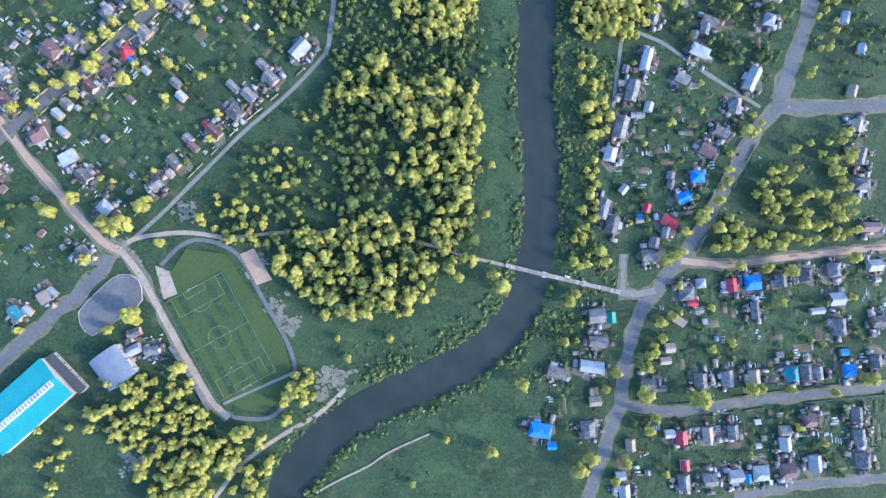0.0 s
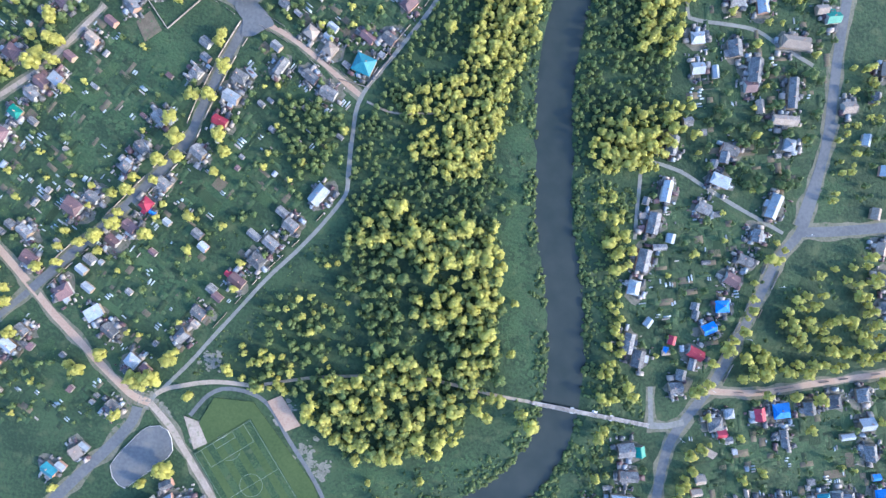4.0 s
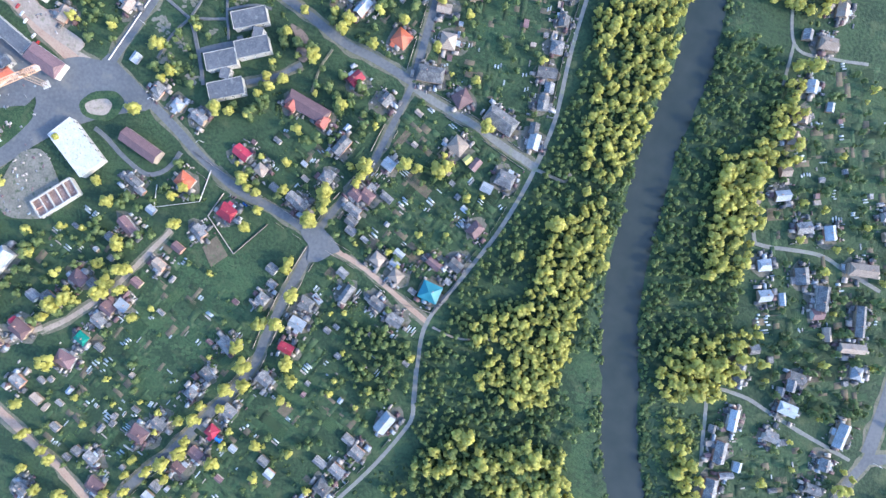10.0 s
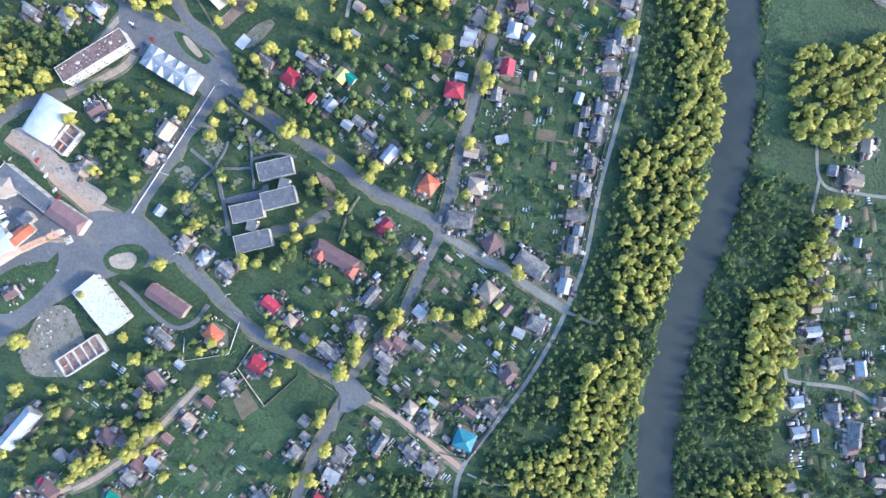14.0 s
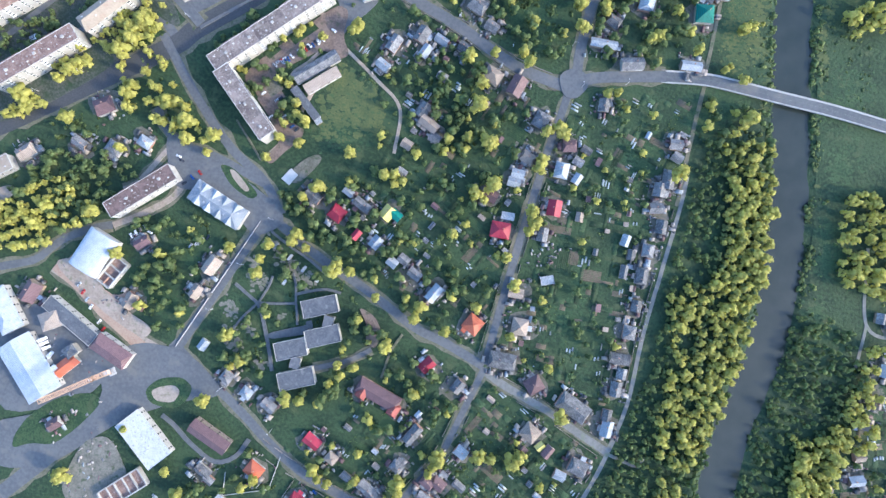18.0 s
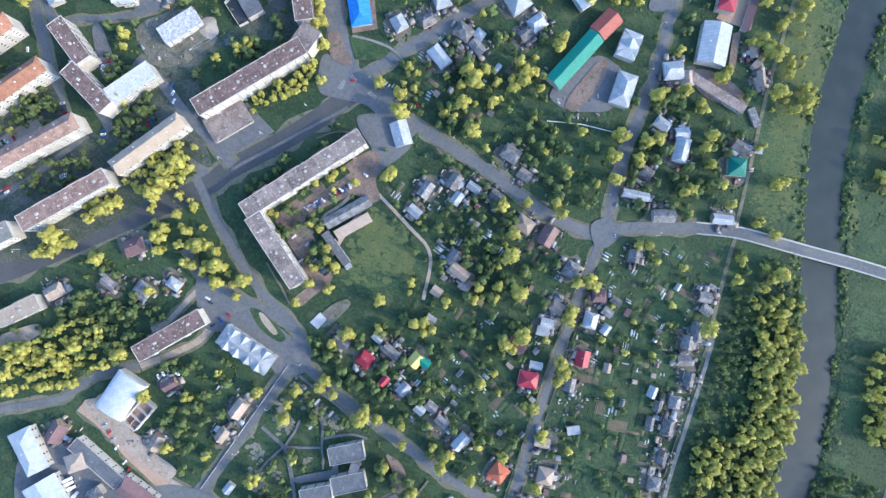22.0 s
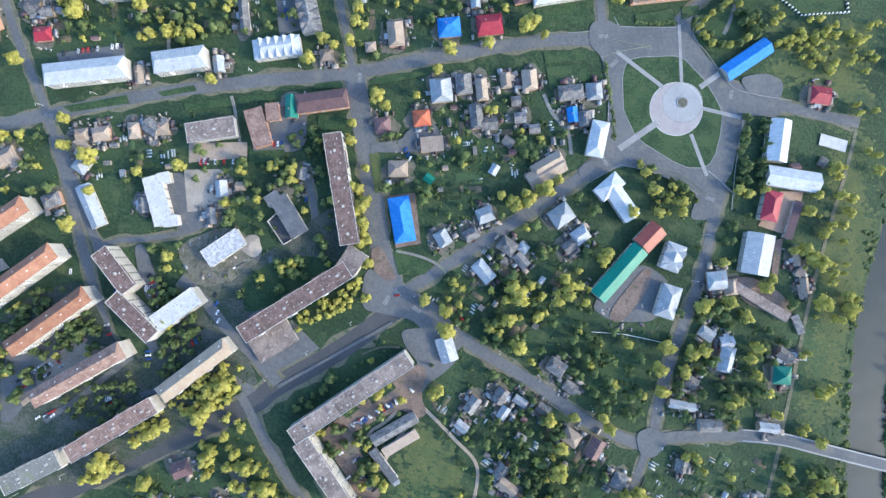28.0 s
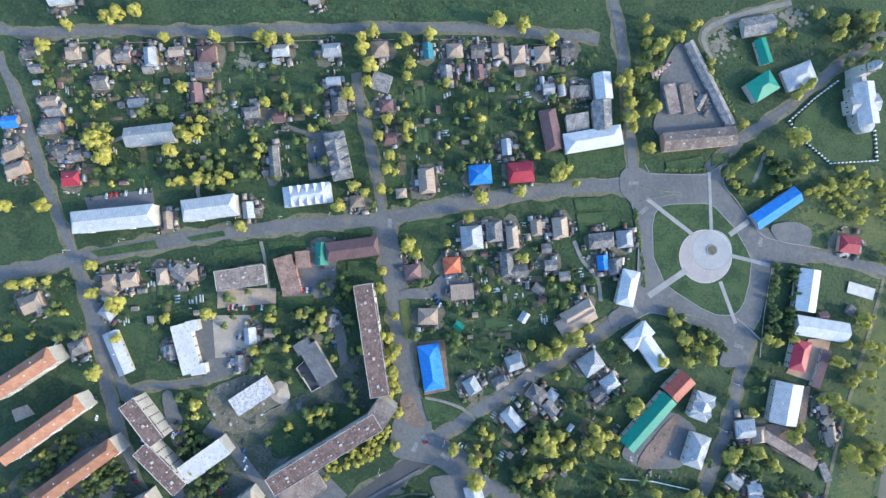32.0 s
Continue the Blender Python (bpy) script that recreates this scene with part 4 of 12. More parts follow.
def trailer(x, y, yaw, L=11.0):
    """A parked box lorry: load box, cab, wheels."""
    e = base("lorry", x, y, yaw, "white box lorry parked in the works yard", "lorry", "parked lorries", z=top_at(x, y))
    link("load_box", boxes([(-L / 2, -1.25, 0.95, L / 2 - 2.4, 1.25, 3.5, 0.05)], "box"), WHITEPAINT, e)
    link("cab", boxes([(L / 2 - 2.2, -1.15, 0.6, L / 2, 1.15, 2.7, 0.15)], "cab"), CARPAINT[0], e)
    link("chassis", boxes([(-L / 2 + 0.2, -0.5, 0.6, L / 2 - 0.3, 0.5, 0.95)], "chassis"), TYRE, e)
    for u in (-L / 2 + 1.5, L / 2 - 1.1):
        for v in (-1.0, 1.0):
            w = [(0.5 * math.cos(k * math.pi / 5), 0.5 * math.sin(k * math.pi / 5)) for k in range(10)]
            me = solid([(c, -0.15, q + 0.5) for c, q in w] + [(c, 0.15, q + 0.5) for c, q in w], [tuple(range(10)), tuple(range(19, 9, -1))] + [(k, 10 + k, 10 + (k + 1) % 10, (k + 1) % 10) for k in range(10)], "wheel")
            link("wheel", me, TYRE, e).matrix_basis = pose(u, v, 0)


def lamp_post(x, y, yaw):
    e = base("street_lamp", x, y, yaw, "tall concrete street lamp post beside the road", "street lamp", "street lamps")
    link("pole", LAMP_POLE, CONCRETE, e)
    link("arm", LAMP_ARM, METAL, e)
    link("lamp_head", LAMP_HEAD, WHITEPAINT, e)


LAMP_POLE = solid(box_v(-0.16, -0.16, -0.2, 0.16, 0.16, 8.5, 0.06), BOX_F, "pole")
LAMP_ARM = boxes([(0, -0.05, 8.4, 1.8, 0.05, 8.5)], "arm")
LAMP_HEAD = boxes([(1.4, -0.18, 8.25, 2.3, 0.18, 8.42)], "head")


def car_row(n, yaw, x0, y0, x1, y1):
    for i in range(n):
        t = i / max(1, n - 1)
        if dice.random() < 0.6:
            x, y = x0 + (x1 - x0) * t, y0 + (y1 - y0) * t
            car(x, y, yaw + dice.uniform(-4, 4) + dice.choice((0, 180)), dice.choice((0, 0, 1, 1, 2, 2, 3, 4)), top_at(x, y) + 0.005)


PANEL = boxes([(-3.9, -0.05, 0.1, 3.9, 0.05, 1.5), (-3.95, -0.09, -0.2, -3.8, 0.09, 1.65), (3.8, -0.09, -0.2, 3.95, 0.09, 1.65)], "panel")


def street_fence(offset, *pts):
    """Board fence panels along a lane, broken by gates."""
    line = smooth_line(pts, 8.0)
    e = base("fence", line[0].x, line[0].y, 0, "grey board fence along the garden plots", "fence", "garden and yard fences")
    o = line[0]
    for a, b in zip(line[:-1], line[1:]):
        d = (b - a).normalized()
        if dice.random() < 0.6:
            p = a.lerp(b, 0.5) + Vector((-d.y, d.x)) * offset - o
            link("panel", PANEL, WOOD, e).matrix_basis = pose(p.x, p.y, 0, 0, 0, math.degrees(math.atan2(d.y, d.x)))


def lamps(offset, step, *pts):
    line = smooth_line(pts, step)
    for a, b in zip(line[:-1], line[1:]):
        d = (b - a).normalized()
        p = a + Vector((-d.y, d.x)) * offset
        lamp_post(p.x, p.y, math.degrees(math.atan2(d.y, d.x)) + (-90 if offset > 0 else 90))


def skylight(x, y, L, W, yaw, z):
    e = base("roof_skylight", x, y, yaw, "long white skylight strip on the turquoise roof", "skylight", z=z)
    link("frame", boxes([(-L / 2, -W / 2, -0.6, L / 2, W / 2, 0.5)], "frame"), WHITEPAINT, e)
    for i in range(20):
        link("pane", boxes([(-L / 2 + (i + 0.1) * L / 20, -W / 2 + 0.3, 0.5, -L / 2 + (i + 0.9) * L / 20, W / 2 - 0.3, 0.58)], "pane"), FILM, e)


STRIPE = boxes([(-1.6, -0.2, -0.05, 1.6, 0.2, 0.03)], "stripe")


def crosswalk(x, y, yaw, n):
    e = base("crosswalk", x, y, yaw, "worn white crosswalk stripes on the asphalt", "crosswalk", "crosswalks", z=top_at(x, y) + 0.01)
    for i in range(n):
        link("stripe", STRIPE, PAVING, e).matrix_basis = pose(0, (i - n / 2) * 1.0, 0)


def kerb(*pts):
    """A raised pale kerb along a line of points."""
    e = base("kerb", *pts[0], 0, "pale concrete kerb edging the lawn", "kerb", "kerbs", z=top_at(*pts[0]))
    o = Vector(pts[0])
    for a, b in zip(pts[:-1], pts[1:]):
        a, b = Vector(a), Vector(b)
        L, p = (b - a).length, a.lerp(b, 0.5) - o
        link("kerb_stone", boxes([(-L / 2 - 0.1, -0.22, -0.2, L / 2 + 0.1, 0.22, 0.13)], "stone"), PAVING, e).matrix_basis = pose(p.x, p.y, 0, 0, 0, math.degrees(math.atan2(b.y - a.y, b.x - a.x)))


# ---- the place ----
RIVER = [(-322.3, -433.1), (-162.3, -313.1), (-72.3, -243.1), (-68.5, -214.3), (-58.7, -181.5), (-37, -149.2), (-3.5, -116.9), (35.5, -86.4), (64.3, -52.9), (77.9, -11.5), (76.7, 30.8), (63.6, 89.1), (40.1, 154.4), (30.4, 198.7), (18.2, 252.6), (13.6, 289.3), (14.7, 336.9), (19.5, 410.2), (29.9, 468.8), (29, 539.5), (20.4, 604.1), (6.8, 671.5), (-4.8, 730.2), (-9.6, 765.9), (-8.5, 840.4), (-1, 906.6), (17.4, 976.6), (31.4, 1086.6), (-8.6, 1306.6)]


def ground():
    """One sheet to the horizon, sunk along the river."""
    fx, fy = np.arange(-1000, 641, 7.5), np.arange(-420, 1401, 7.5)
    far = np.array([150, 400, 1000, 2600.0])
    xs = np.concatenate([fx[0] - far[::-1], fx, fx[-1] + far])
    ys = np.concatenate([fy[0] - far[::-1], fy, fy[-1] + far])
    X, Y = np.meshgrid(xs, ys)
    P = np.stack([X.ravel(), Y.ravel()], 1)
    d = near_line(P, RIVER_LINE)
    t = np.clip((d - 10.5) / 9.0, 0, 1)
    z = -3.2 * (1 - t * t * (3 - 2 * t))
    V = np.column_stack([P, z])
    n, w = len(ys), len(xs)
    i = np.arange((n - 1) * w).reshape(n - 1, w)[:, :-1].ravel()
    F = np.concatenate([np.stack([i, i + 1, i + w + 1], 1), np.stack([i, i + w + 1, i + w], 1)])
    ob = link("ground", arrays("ground", V, F, smooth=True), GRASS)
    tagged(ob, label="grassy ground of meadows and gardens sloping to the river", category="ground", kind="structure")
    return ob


RIVER_LINE = [tuple(p) for p in smooth_line(RIVER, 8.0)]
ground()
strip("water", RIVER, 40, WATER, "calm grey-brown river between grassy banks", z=-1.5, ragged=0.0, category="river")

# ---- trees ----
wood_dice = np.random.default_rng(11)


def lump_shape():
    """A unit ball of 18 points and 32 faces."""
    V = [(1, 0, 0), (0, 1, 0), (-1, 0, 0), (0, -1, 0), (0, 0, 1), (0, 0, -1)]
    F, mid = [], {}
    for a, b, c in ((0, 1, 4), (1, 2, 4), (2, 3, 4), (3, 0, 4), (1, 0, 5), (2, 1, 5), (3, 2, 5), (0, 3, 5)):
        m = []
        for p, q in ((a, b), (b, c), (c, a)):
            k = (min(p, q), max(p, q))
            if k not in mid:
                mid[k] = len(V)
                v = np.array(V[p]) + np.array(V[q])
                V.append(tuple(v / np.linalg.norm(v)))
            m.append(mid[k])
        F += [(a, m[0], m[2]), (m[0], b, m[1]), (m[2], m[1], c), tuple(m)]
    return np.array(V, dtype=float), np.array(F)


LUMP, LUMP_F = lump_shape()
DOME_F = LUMP_F[LUMP[LUMP_F][:, :, 2].mean(1) > -0.1]
LUMP_F = LUMP_F[LUMP[LUMP_F][:, :, 2].mean(1) > -0.35]


def unit(v):
    return v / np.linalg.norm(v, axis=-1, keepdims=True)


def leafy_crown(height, radius, low, lumps, leaves, cone=0.0):
    """Boughs as ragged lumps in an uneven crown, with loose sprays of leaves round them."""
    Vs, Fs, Ns, k = [], [], [], 0
    heart = np.array([0, 0, low + (height - low) * 0.35])
    boughs = []
    for i in range(lumps):
        u = (i + 0.5) / lumps
        prof = (math.sin(math.pi * (0.2 + 0.72 * u)) ** 0.7) * (1 - cone * u)
        a = i * 2.4 + wood_dice.uniform(-0.6, 0.6)
        rr = radius * 0.72 * prof * wood_dice.uniform(0.55, 1.15) * (1 if i < lumps - 1 else 0.3)
        r = radius * wood_dice.uniform(0.3, 0.5) * (0.6 + 0.4 * prof) * (1.25 if lumps < 7 else 1)
        c = np.array([math.cos(a) * rr, math.sin(a) * rr, low + (height - low) * (0.12 + 0.74 * u)])
        boughs.append((c, r))
        V = LUMP * r * wood_dice.uniform(0.72, 1.24, (len(LUMP), 1)) * [1, 1, 0.9] + c
        Vs.append(V), Fs.append(LUMP_F + k)
        Ns.append(unit(0.75 * LUMP + 0.45 * unit(V - heart) + [0, 0, 0.1] + wood_dice.normal(0, 0.12, V.shape)))
        k += len(V)
    for i in range(leaves):
        c, r = boughs[i % lumps]
        d = unit(wood_dice.normal(size=3) + [0, 0, 0.35])
        q = c + d * r * wood_dice.uniform(0.85, 1.35)
        n = unit(0.6 * d + 0.5 * unit(q - heart) + [0, 0, 0.1] + wood_dice.normal(0, 0.15, 3))
        e1 = unit(np.cross(n, wood_dice.normal(size=3)) + 0.35 * wood_dice.normal(size=3))
        e2 = unit(np.cross(n, e1))
        s = wood_dice.uniform(0.35, 0.8)
        Vs.append(np.array([q + e1 * s, q + e2 * s * wood_dice.uniform(0.6, 1.1), q - e1 * s, q - e2 * s * wood_dice.uniform(0.6, 1.1)]))
        Fs.append(np.array([[0, 1, 2], [0, 2, 3]]) + k)
        Ns.append(np.array([n] * 4))
        k += 4
    return np.concatenate(Vs), np.concatenate(Fs), np.concatenate(Ns)


def trunk_arrays(height, r, limbs=4):
    Vs, Fs, k = [], [], 0
    runs = [((0, 0, -0.3), (0.1, 0, height), r, r * 0.35)]
    for i in range(limbs):
        a = i * 6.28 / limbs + 0.5
        z = height * (0.45 + 0.12 * i)
        runs.append(((0, 0, z), (math.cos(a) * height * 0.22, math.sin(a) * height * 0.22, z + height * 0.22), r * 0.45, r * 0.12))
    for p0, p1, r0, r1 in runs:
        ring = [(math.cos(j * math.pi / 3), math.sin(j * math.pi / 3)) for j in range(6)]
        V = np.array([(p0[0] + c * r0, p0[1] + s * r0, p0[2]) for c, s in ring] + [(p1[0] + c * r1, p1[1] + s * r1, p1[2]) for c, s in ring])
        F = np.array([t for j in range(6) for t in ((j, (j + 1) % 6, 6 + (j + 1) % 6), (j, 6 + (j + 1) % 6, 6 + j))])
        Vs.append(V), Fs.append(F + k)
        k += 12
    return np.concatenate(Vs), np.concatenate(Fs)


KINDS = []
for height, radius, low, cone in ((9, 3.6, 2.2, 0.0), (11, 4.3, 2.6, 0.1), (12.5, 3.6, 2.5, 0.35), (8, 3.0, 1.8, 0.0), (13, 4.8, 3.0, 0.0), (10, 3.2, 2.2, 0.3)):
    KINDS.append((height, radius, trunk_arrays(height * 0.75, 0.22), leafy_crown(height, radius, low, 12, 190, cone)))
WILD = [(h, r, trunk_arrays(h * 0.75, 0.22, 1), leafy_crown(h, r, low * 0.6, 8, 66, cone)) for h, r, low, cone in ((9, 3.6, 2.2, 0.0), (11, 4.3, 2.6, 0.1), (12.5, 3.8, 2.5, 0.35), (8, 3.2, 1.8, 0.0), (13, 4.8, 3.0, 0.0), (10, 3.4, 2.2, 0.3))]
SMALL = [(9, 3.6, trunk_arrays(6.5, 0.2, 0), leafy_crown(9, 3.6, 1.2, 5, 46, c)) for c in (0.0, 0.1, 0.3, 0.0, 0.2, 0.0)]
LABELS = ("round leafy tree standing beside the lane", "broad leafy tree among the gardens", "tall narrow leafy tree beside the street",
          "small rounded fruit tree in a garden", "large spreading leafy tree", "slender leafy tree near the houses")
TREES = {}
for i, (height, radius, tr, cr) in enumerate(KINDS):
    for leafmat in (SUNLEAF, DARKLEAF):
        TREES[i, leafmat.name] = (arrays("trunk", *tr), arrays("crown", *cr), leafmat)


def tree(x, y, size=1.0, i=None, dark=False):
    i = dice.randrange(6) if i is None else i
    tm, cm, lm = TREES[i, DARKLEAF.name if dark else SUNLEAF.name]
    name = ("tree", "tree", "poplar", "fruit_tree", "tree", "fruit_tree")[i]
    size *= 1.25
    e = link(name, tm, BARK)
    tagged(e, label=LABELS[i], category="tree", group="street and garden trees")
    e.matrix_basis = pose(x, y, 0, 0, 0, dice.uniform(0, 360)) @ Matrix.Diagonal((size, size, size * dice.uniform(0.9, 1.1), 1))
    link("crown", cm, lm, e)
    return e


RIVER_AT = np.array(RIVER_LINE)


def dry(x, y, gap=15.0):
    """True away from the river."""
    return ((RIVER_AT[:, 0] - x) ** 2 + (RIVER_AT[:, 1] - y) ** 2).min() > gap * gap


def wood(label, leaf, spacing, lo, hi, *poly, name="woods", fill=1.0, clear=0.0):
    """A stand of many trees inside an outline, joined."""
    poly = list(poly)
    xs, ys = [p[0] for p in poly], [p[1] for p in poly]
    Vs, Fs, Ns, k = [], [], [], 0
    Ts, Us, kk = [], [], 0
    wide = 1.14 if name == "woods" else 1.2
    spacing *= wide / 1.24
    fill *= 0.9 if name == "woods" else 1.0
    y = min(ys)
    while y < max(ys):
        x = min(xs)
        while x < max(xs):
            px, py = x + wood_dice.uniform(-0.45, 0.45) * spacing, y + wood_dice.uniform(-0.45, 0.45) * spacing
            if inside(px, py, poly) and wood_dice.uniform() < fill and dry(px, py) and (not clear or free(px, py, clear)):
                h, r, tr, cr = (WILD if name == "woods" else SMALL)[int(wood_dice.integers(6))]
                s = wood_dice.uniform(lo, hi) * wide
                a = wood_dice.uniform(0, 6.28)
                M = np.array([[math.cos(a), -math.sin(a), 0], [math.sin(a), math.cos(a), 0], [0, 0, 1]]) * s
                Vs.append(cr[0] @ M.T + [px, py, 0]), Fs.append(cr[1] + k), Ns.append(cr[2] @ M.T / s)
                k += len(cr[0])
                Ts.append(tr[0] @ M.T + [px, py, 0]), Us.append(tr[1] + kk)
                kk += len(tr[0])
            x += spacing
        y += spacing
    if not Vs:
        return
    if name == "woods":
        low = [(x, y, 0) for x, y in scatter(int(len(Vs) * 0.7), *poly)]
        bushes("leafy undergrowth beneath the trees", low, 1.2, 1.69, SHADELEAF)
    e = tagged(new(name), label=label, category="woods", kind="stuff")
    link("crowns", arrays("crowns", np.concatenate(Vs), np.concatenate(Fs), np.concatenate(Ns)), leaf, e)
    link("trunks", arrays("trunks", np.concatenate(Ts), np.concatenate(Us)), BARK, e)
    return e


def bush_shape(lumps, spread, flat):
    """A low shrub of a few ragged lumps, with its soft normals."""
    Vs, Fs, Ns, k = [], [], [], 0
    for i in range(lumps):
        V, F = LUMP * wood_dice.uniform(0.6, 1.1) * wood_dice.uniform(0.65, 1.35, (18, 1)), DOME_F
        c = np.array([*wood_dice.uniform(-spread, spread, 2), wood_dice.uniform(0.1, 0.6) * flat])
        Ns.append(unit(unit(V) + 0.5 * unit(V * [1, 1, flat] + c) + wood_dice.normal(0, 0.2, V.shape)))
        Vs.append(V * [1, 1, flat] + c), Fs.append(F + k)
        k += len(V)
    return np.concatenate(Vs), np.concatenate(Fs), np.concatenate(Ns)


BUSH = [bush_shape(3, 0.8, 0.85) for j in range(6)]
LOWBUSH = [bush_shape(2, 0.6, 0.55) for j in range(6)]


def bushes(label, spots, lo=0.8, hi=1.8, leaf=None):
    Vs, Fs, Ns, k = [], [], [], 0
    for x, y, z in spots:
        V, F, N = (BUSH if hi > 1.7 else LOWBUSH)[int(wood_dice.integers(6))]
        s, a = lo + (hi - lo) * wood_dice.uniform() ** 2, wood_dice.uniform(0, 6.28)
        M = np.array([[math.cos(a), -math.sin(a), 0], [math.sin(a), math.cos(a), 0], [0, 0, 1]])
        Vs.append(V @ M.T * s + [x, y, z - 0.2]), Fs.append(F + k), Ns.append(N @ M.T)
        k += len(V)
    ob = link("bushes", arrays("bushes", np.concatenate(Vs), np.concatenate(Fs), np.concatenate(Ns)), leaf or BUSHLEAF)
    return tagged(ob, label=label, category="bushes", kind="stuff")


def scatter(n, *poly):
    poly = list(poly)
    xs, ys = [p[0] for p in poly], [p[1] for p in poly]
    got = []
    for _ in range(n * 4):
        x, y = wood_dice.uniform(min(xs), max(xs)), wood_dice.uniform(min(ys), max(ys))
        if inside(x, y, poly) and dry(x, y):
            got.append((x, y))
        if len(got) == n:
            break
    return got


GRID = {}
SEEN = [0]
PLOTS, DUG = [], []


def free(x, y, r):
    """True where no road, wall or garden thing stands within r."""
    while SEEN[0] < len(TAKEN):
        a, b, c = TAKEN[SEEN[0]]
        for i in range(int((a - c - 8) // 10), int((a + c + 8) // 10) + 1):
            for j in range(int((b - c - 8) // 10), int((b + c + 8) // 10) + 1):
                GRID.setdefault((i, j), []).append((a, b, c))
        SEEN[0] += 1
    return all((x - a) ** 2 + (y - b) ** 2 > max(0.0, r + c) ** 2 for a, b, c in GRID.get((int(x // 10), int(y // 10)), ()))


def scrub(label, n, lo, hi, *poly):
    """Uneven thickets of shrubs on rough grass."""
    spots = []
    for x, y in scatter(n, *poly):
        if noise.noise((x * 0.06, y * 0.06, 1.0)) > -0.25 and free(x, y, 0.5):
            spots.append((x, y, 0))
    if spots:
        bushes(label, spots, lo, hi)


def cover(label, step, lo, hi, leaf, *poly):
    """An unbroken cover of shrubs and saplings, thinning out here and there."""
    poly = list(poly)
    area = abs(sum(a[0] * b[1] - b[0] * a[1] for a, b in zip(poly, poly[1:] + poly[:1]))) / 2
    spots = [(x, y, 0) for x, y in scatter(int(area / step ** 2), *poly) if noise.noise((x * 0.035, y * 0.035, 6.0)) > -0.42 and free(x, y, 0.6)]
    bushes(label, spots, lo, hi, leaf)


def hedge_row(label, *pts):
    """Shrubs set close along a line."""
    spots = []
    for p in smooth_line(pts, 1.3):
        spots += [(p.x + dice.uniform(-0.7, 0.7), p.y + dice.uniform(-0.7, 0.7), 0) for _ in range(2)]
    bushes(label, spots, 0.9, 1.72, DARKLEAF)


PATCHES = []


def patch(kind, x, y, a, b, yaw=0):
    PATCHES.append((kind, x, y, a, b, yaw))


def rubble(n, *poly):
    for x, y in scatter(n, *poly):
        CLUTTER.append((x, y, dice.uniform(0, 180), dice.uniform(0.8, 4.0), dice.uniform(0.6, 2.2), dice.uniform(0.2, 1.2)))


def ridge_bed():
    """Soil in seven rounded ridges, one piece."""
    prof = [(-0.5, -0.3), (-0.5, 0.05)]
    for i in range(7):
        y = -0.5 + (i + 0.5) / 7
        prof += [(y - 0.05, 0.05), (y - 0.025, 0.2), (y + 0.025, 0.2), (y + 0.05, 0.05)]
    prof += [(0.5, 0.05), (0.5, -0.3)]
    n = len(prof)
    v = [(x, y, z) for x in (-0.5, 0.5) for y, z in prof]
    return solid(v, [tuple(range(n)), tuple(range(2 * n - 1, n - 1, -1))] + [(i, n + i, n + (i + 1) % n, (i + 1) % n) for i in range(n)], "bed")


BEDS = []
for m in (SOIL, CROP, CROP, LAWN):
    b = ridge_bed()
    b.materials.append(m)
    BEDS.append(b)
BEDNAMES = ("bare dug vegetable bed in ridges", "green leafy vegetable bed in rows", "green leafy vegetable bed in rows", "grassed-over ridged vegetable bed")
COVERS = []
MADE = [0]


def hedges(yaw, n, poly):
    """Spots for shrubs in short rows along the plot lines."""
    spots = []
    for x, y in scatter(max(1, n // 5), *poly):
        a = radians(yaw + dice.choice((0, 90)))
        for k in range(dice.randrange(2, 10)):
            u, v = x + math.cos(a) * k * 1.5 + dice.uniform(-0.8, 0.8), y + math.sin(a) * k * 1.5 + dice.uniform(-0.8, 0.8)
            if free(u, v, 0.3):
                spots.append((u, v, 0))
    return spots


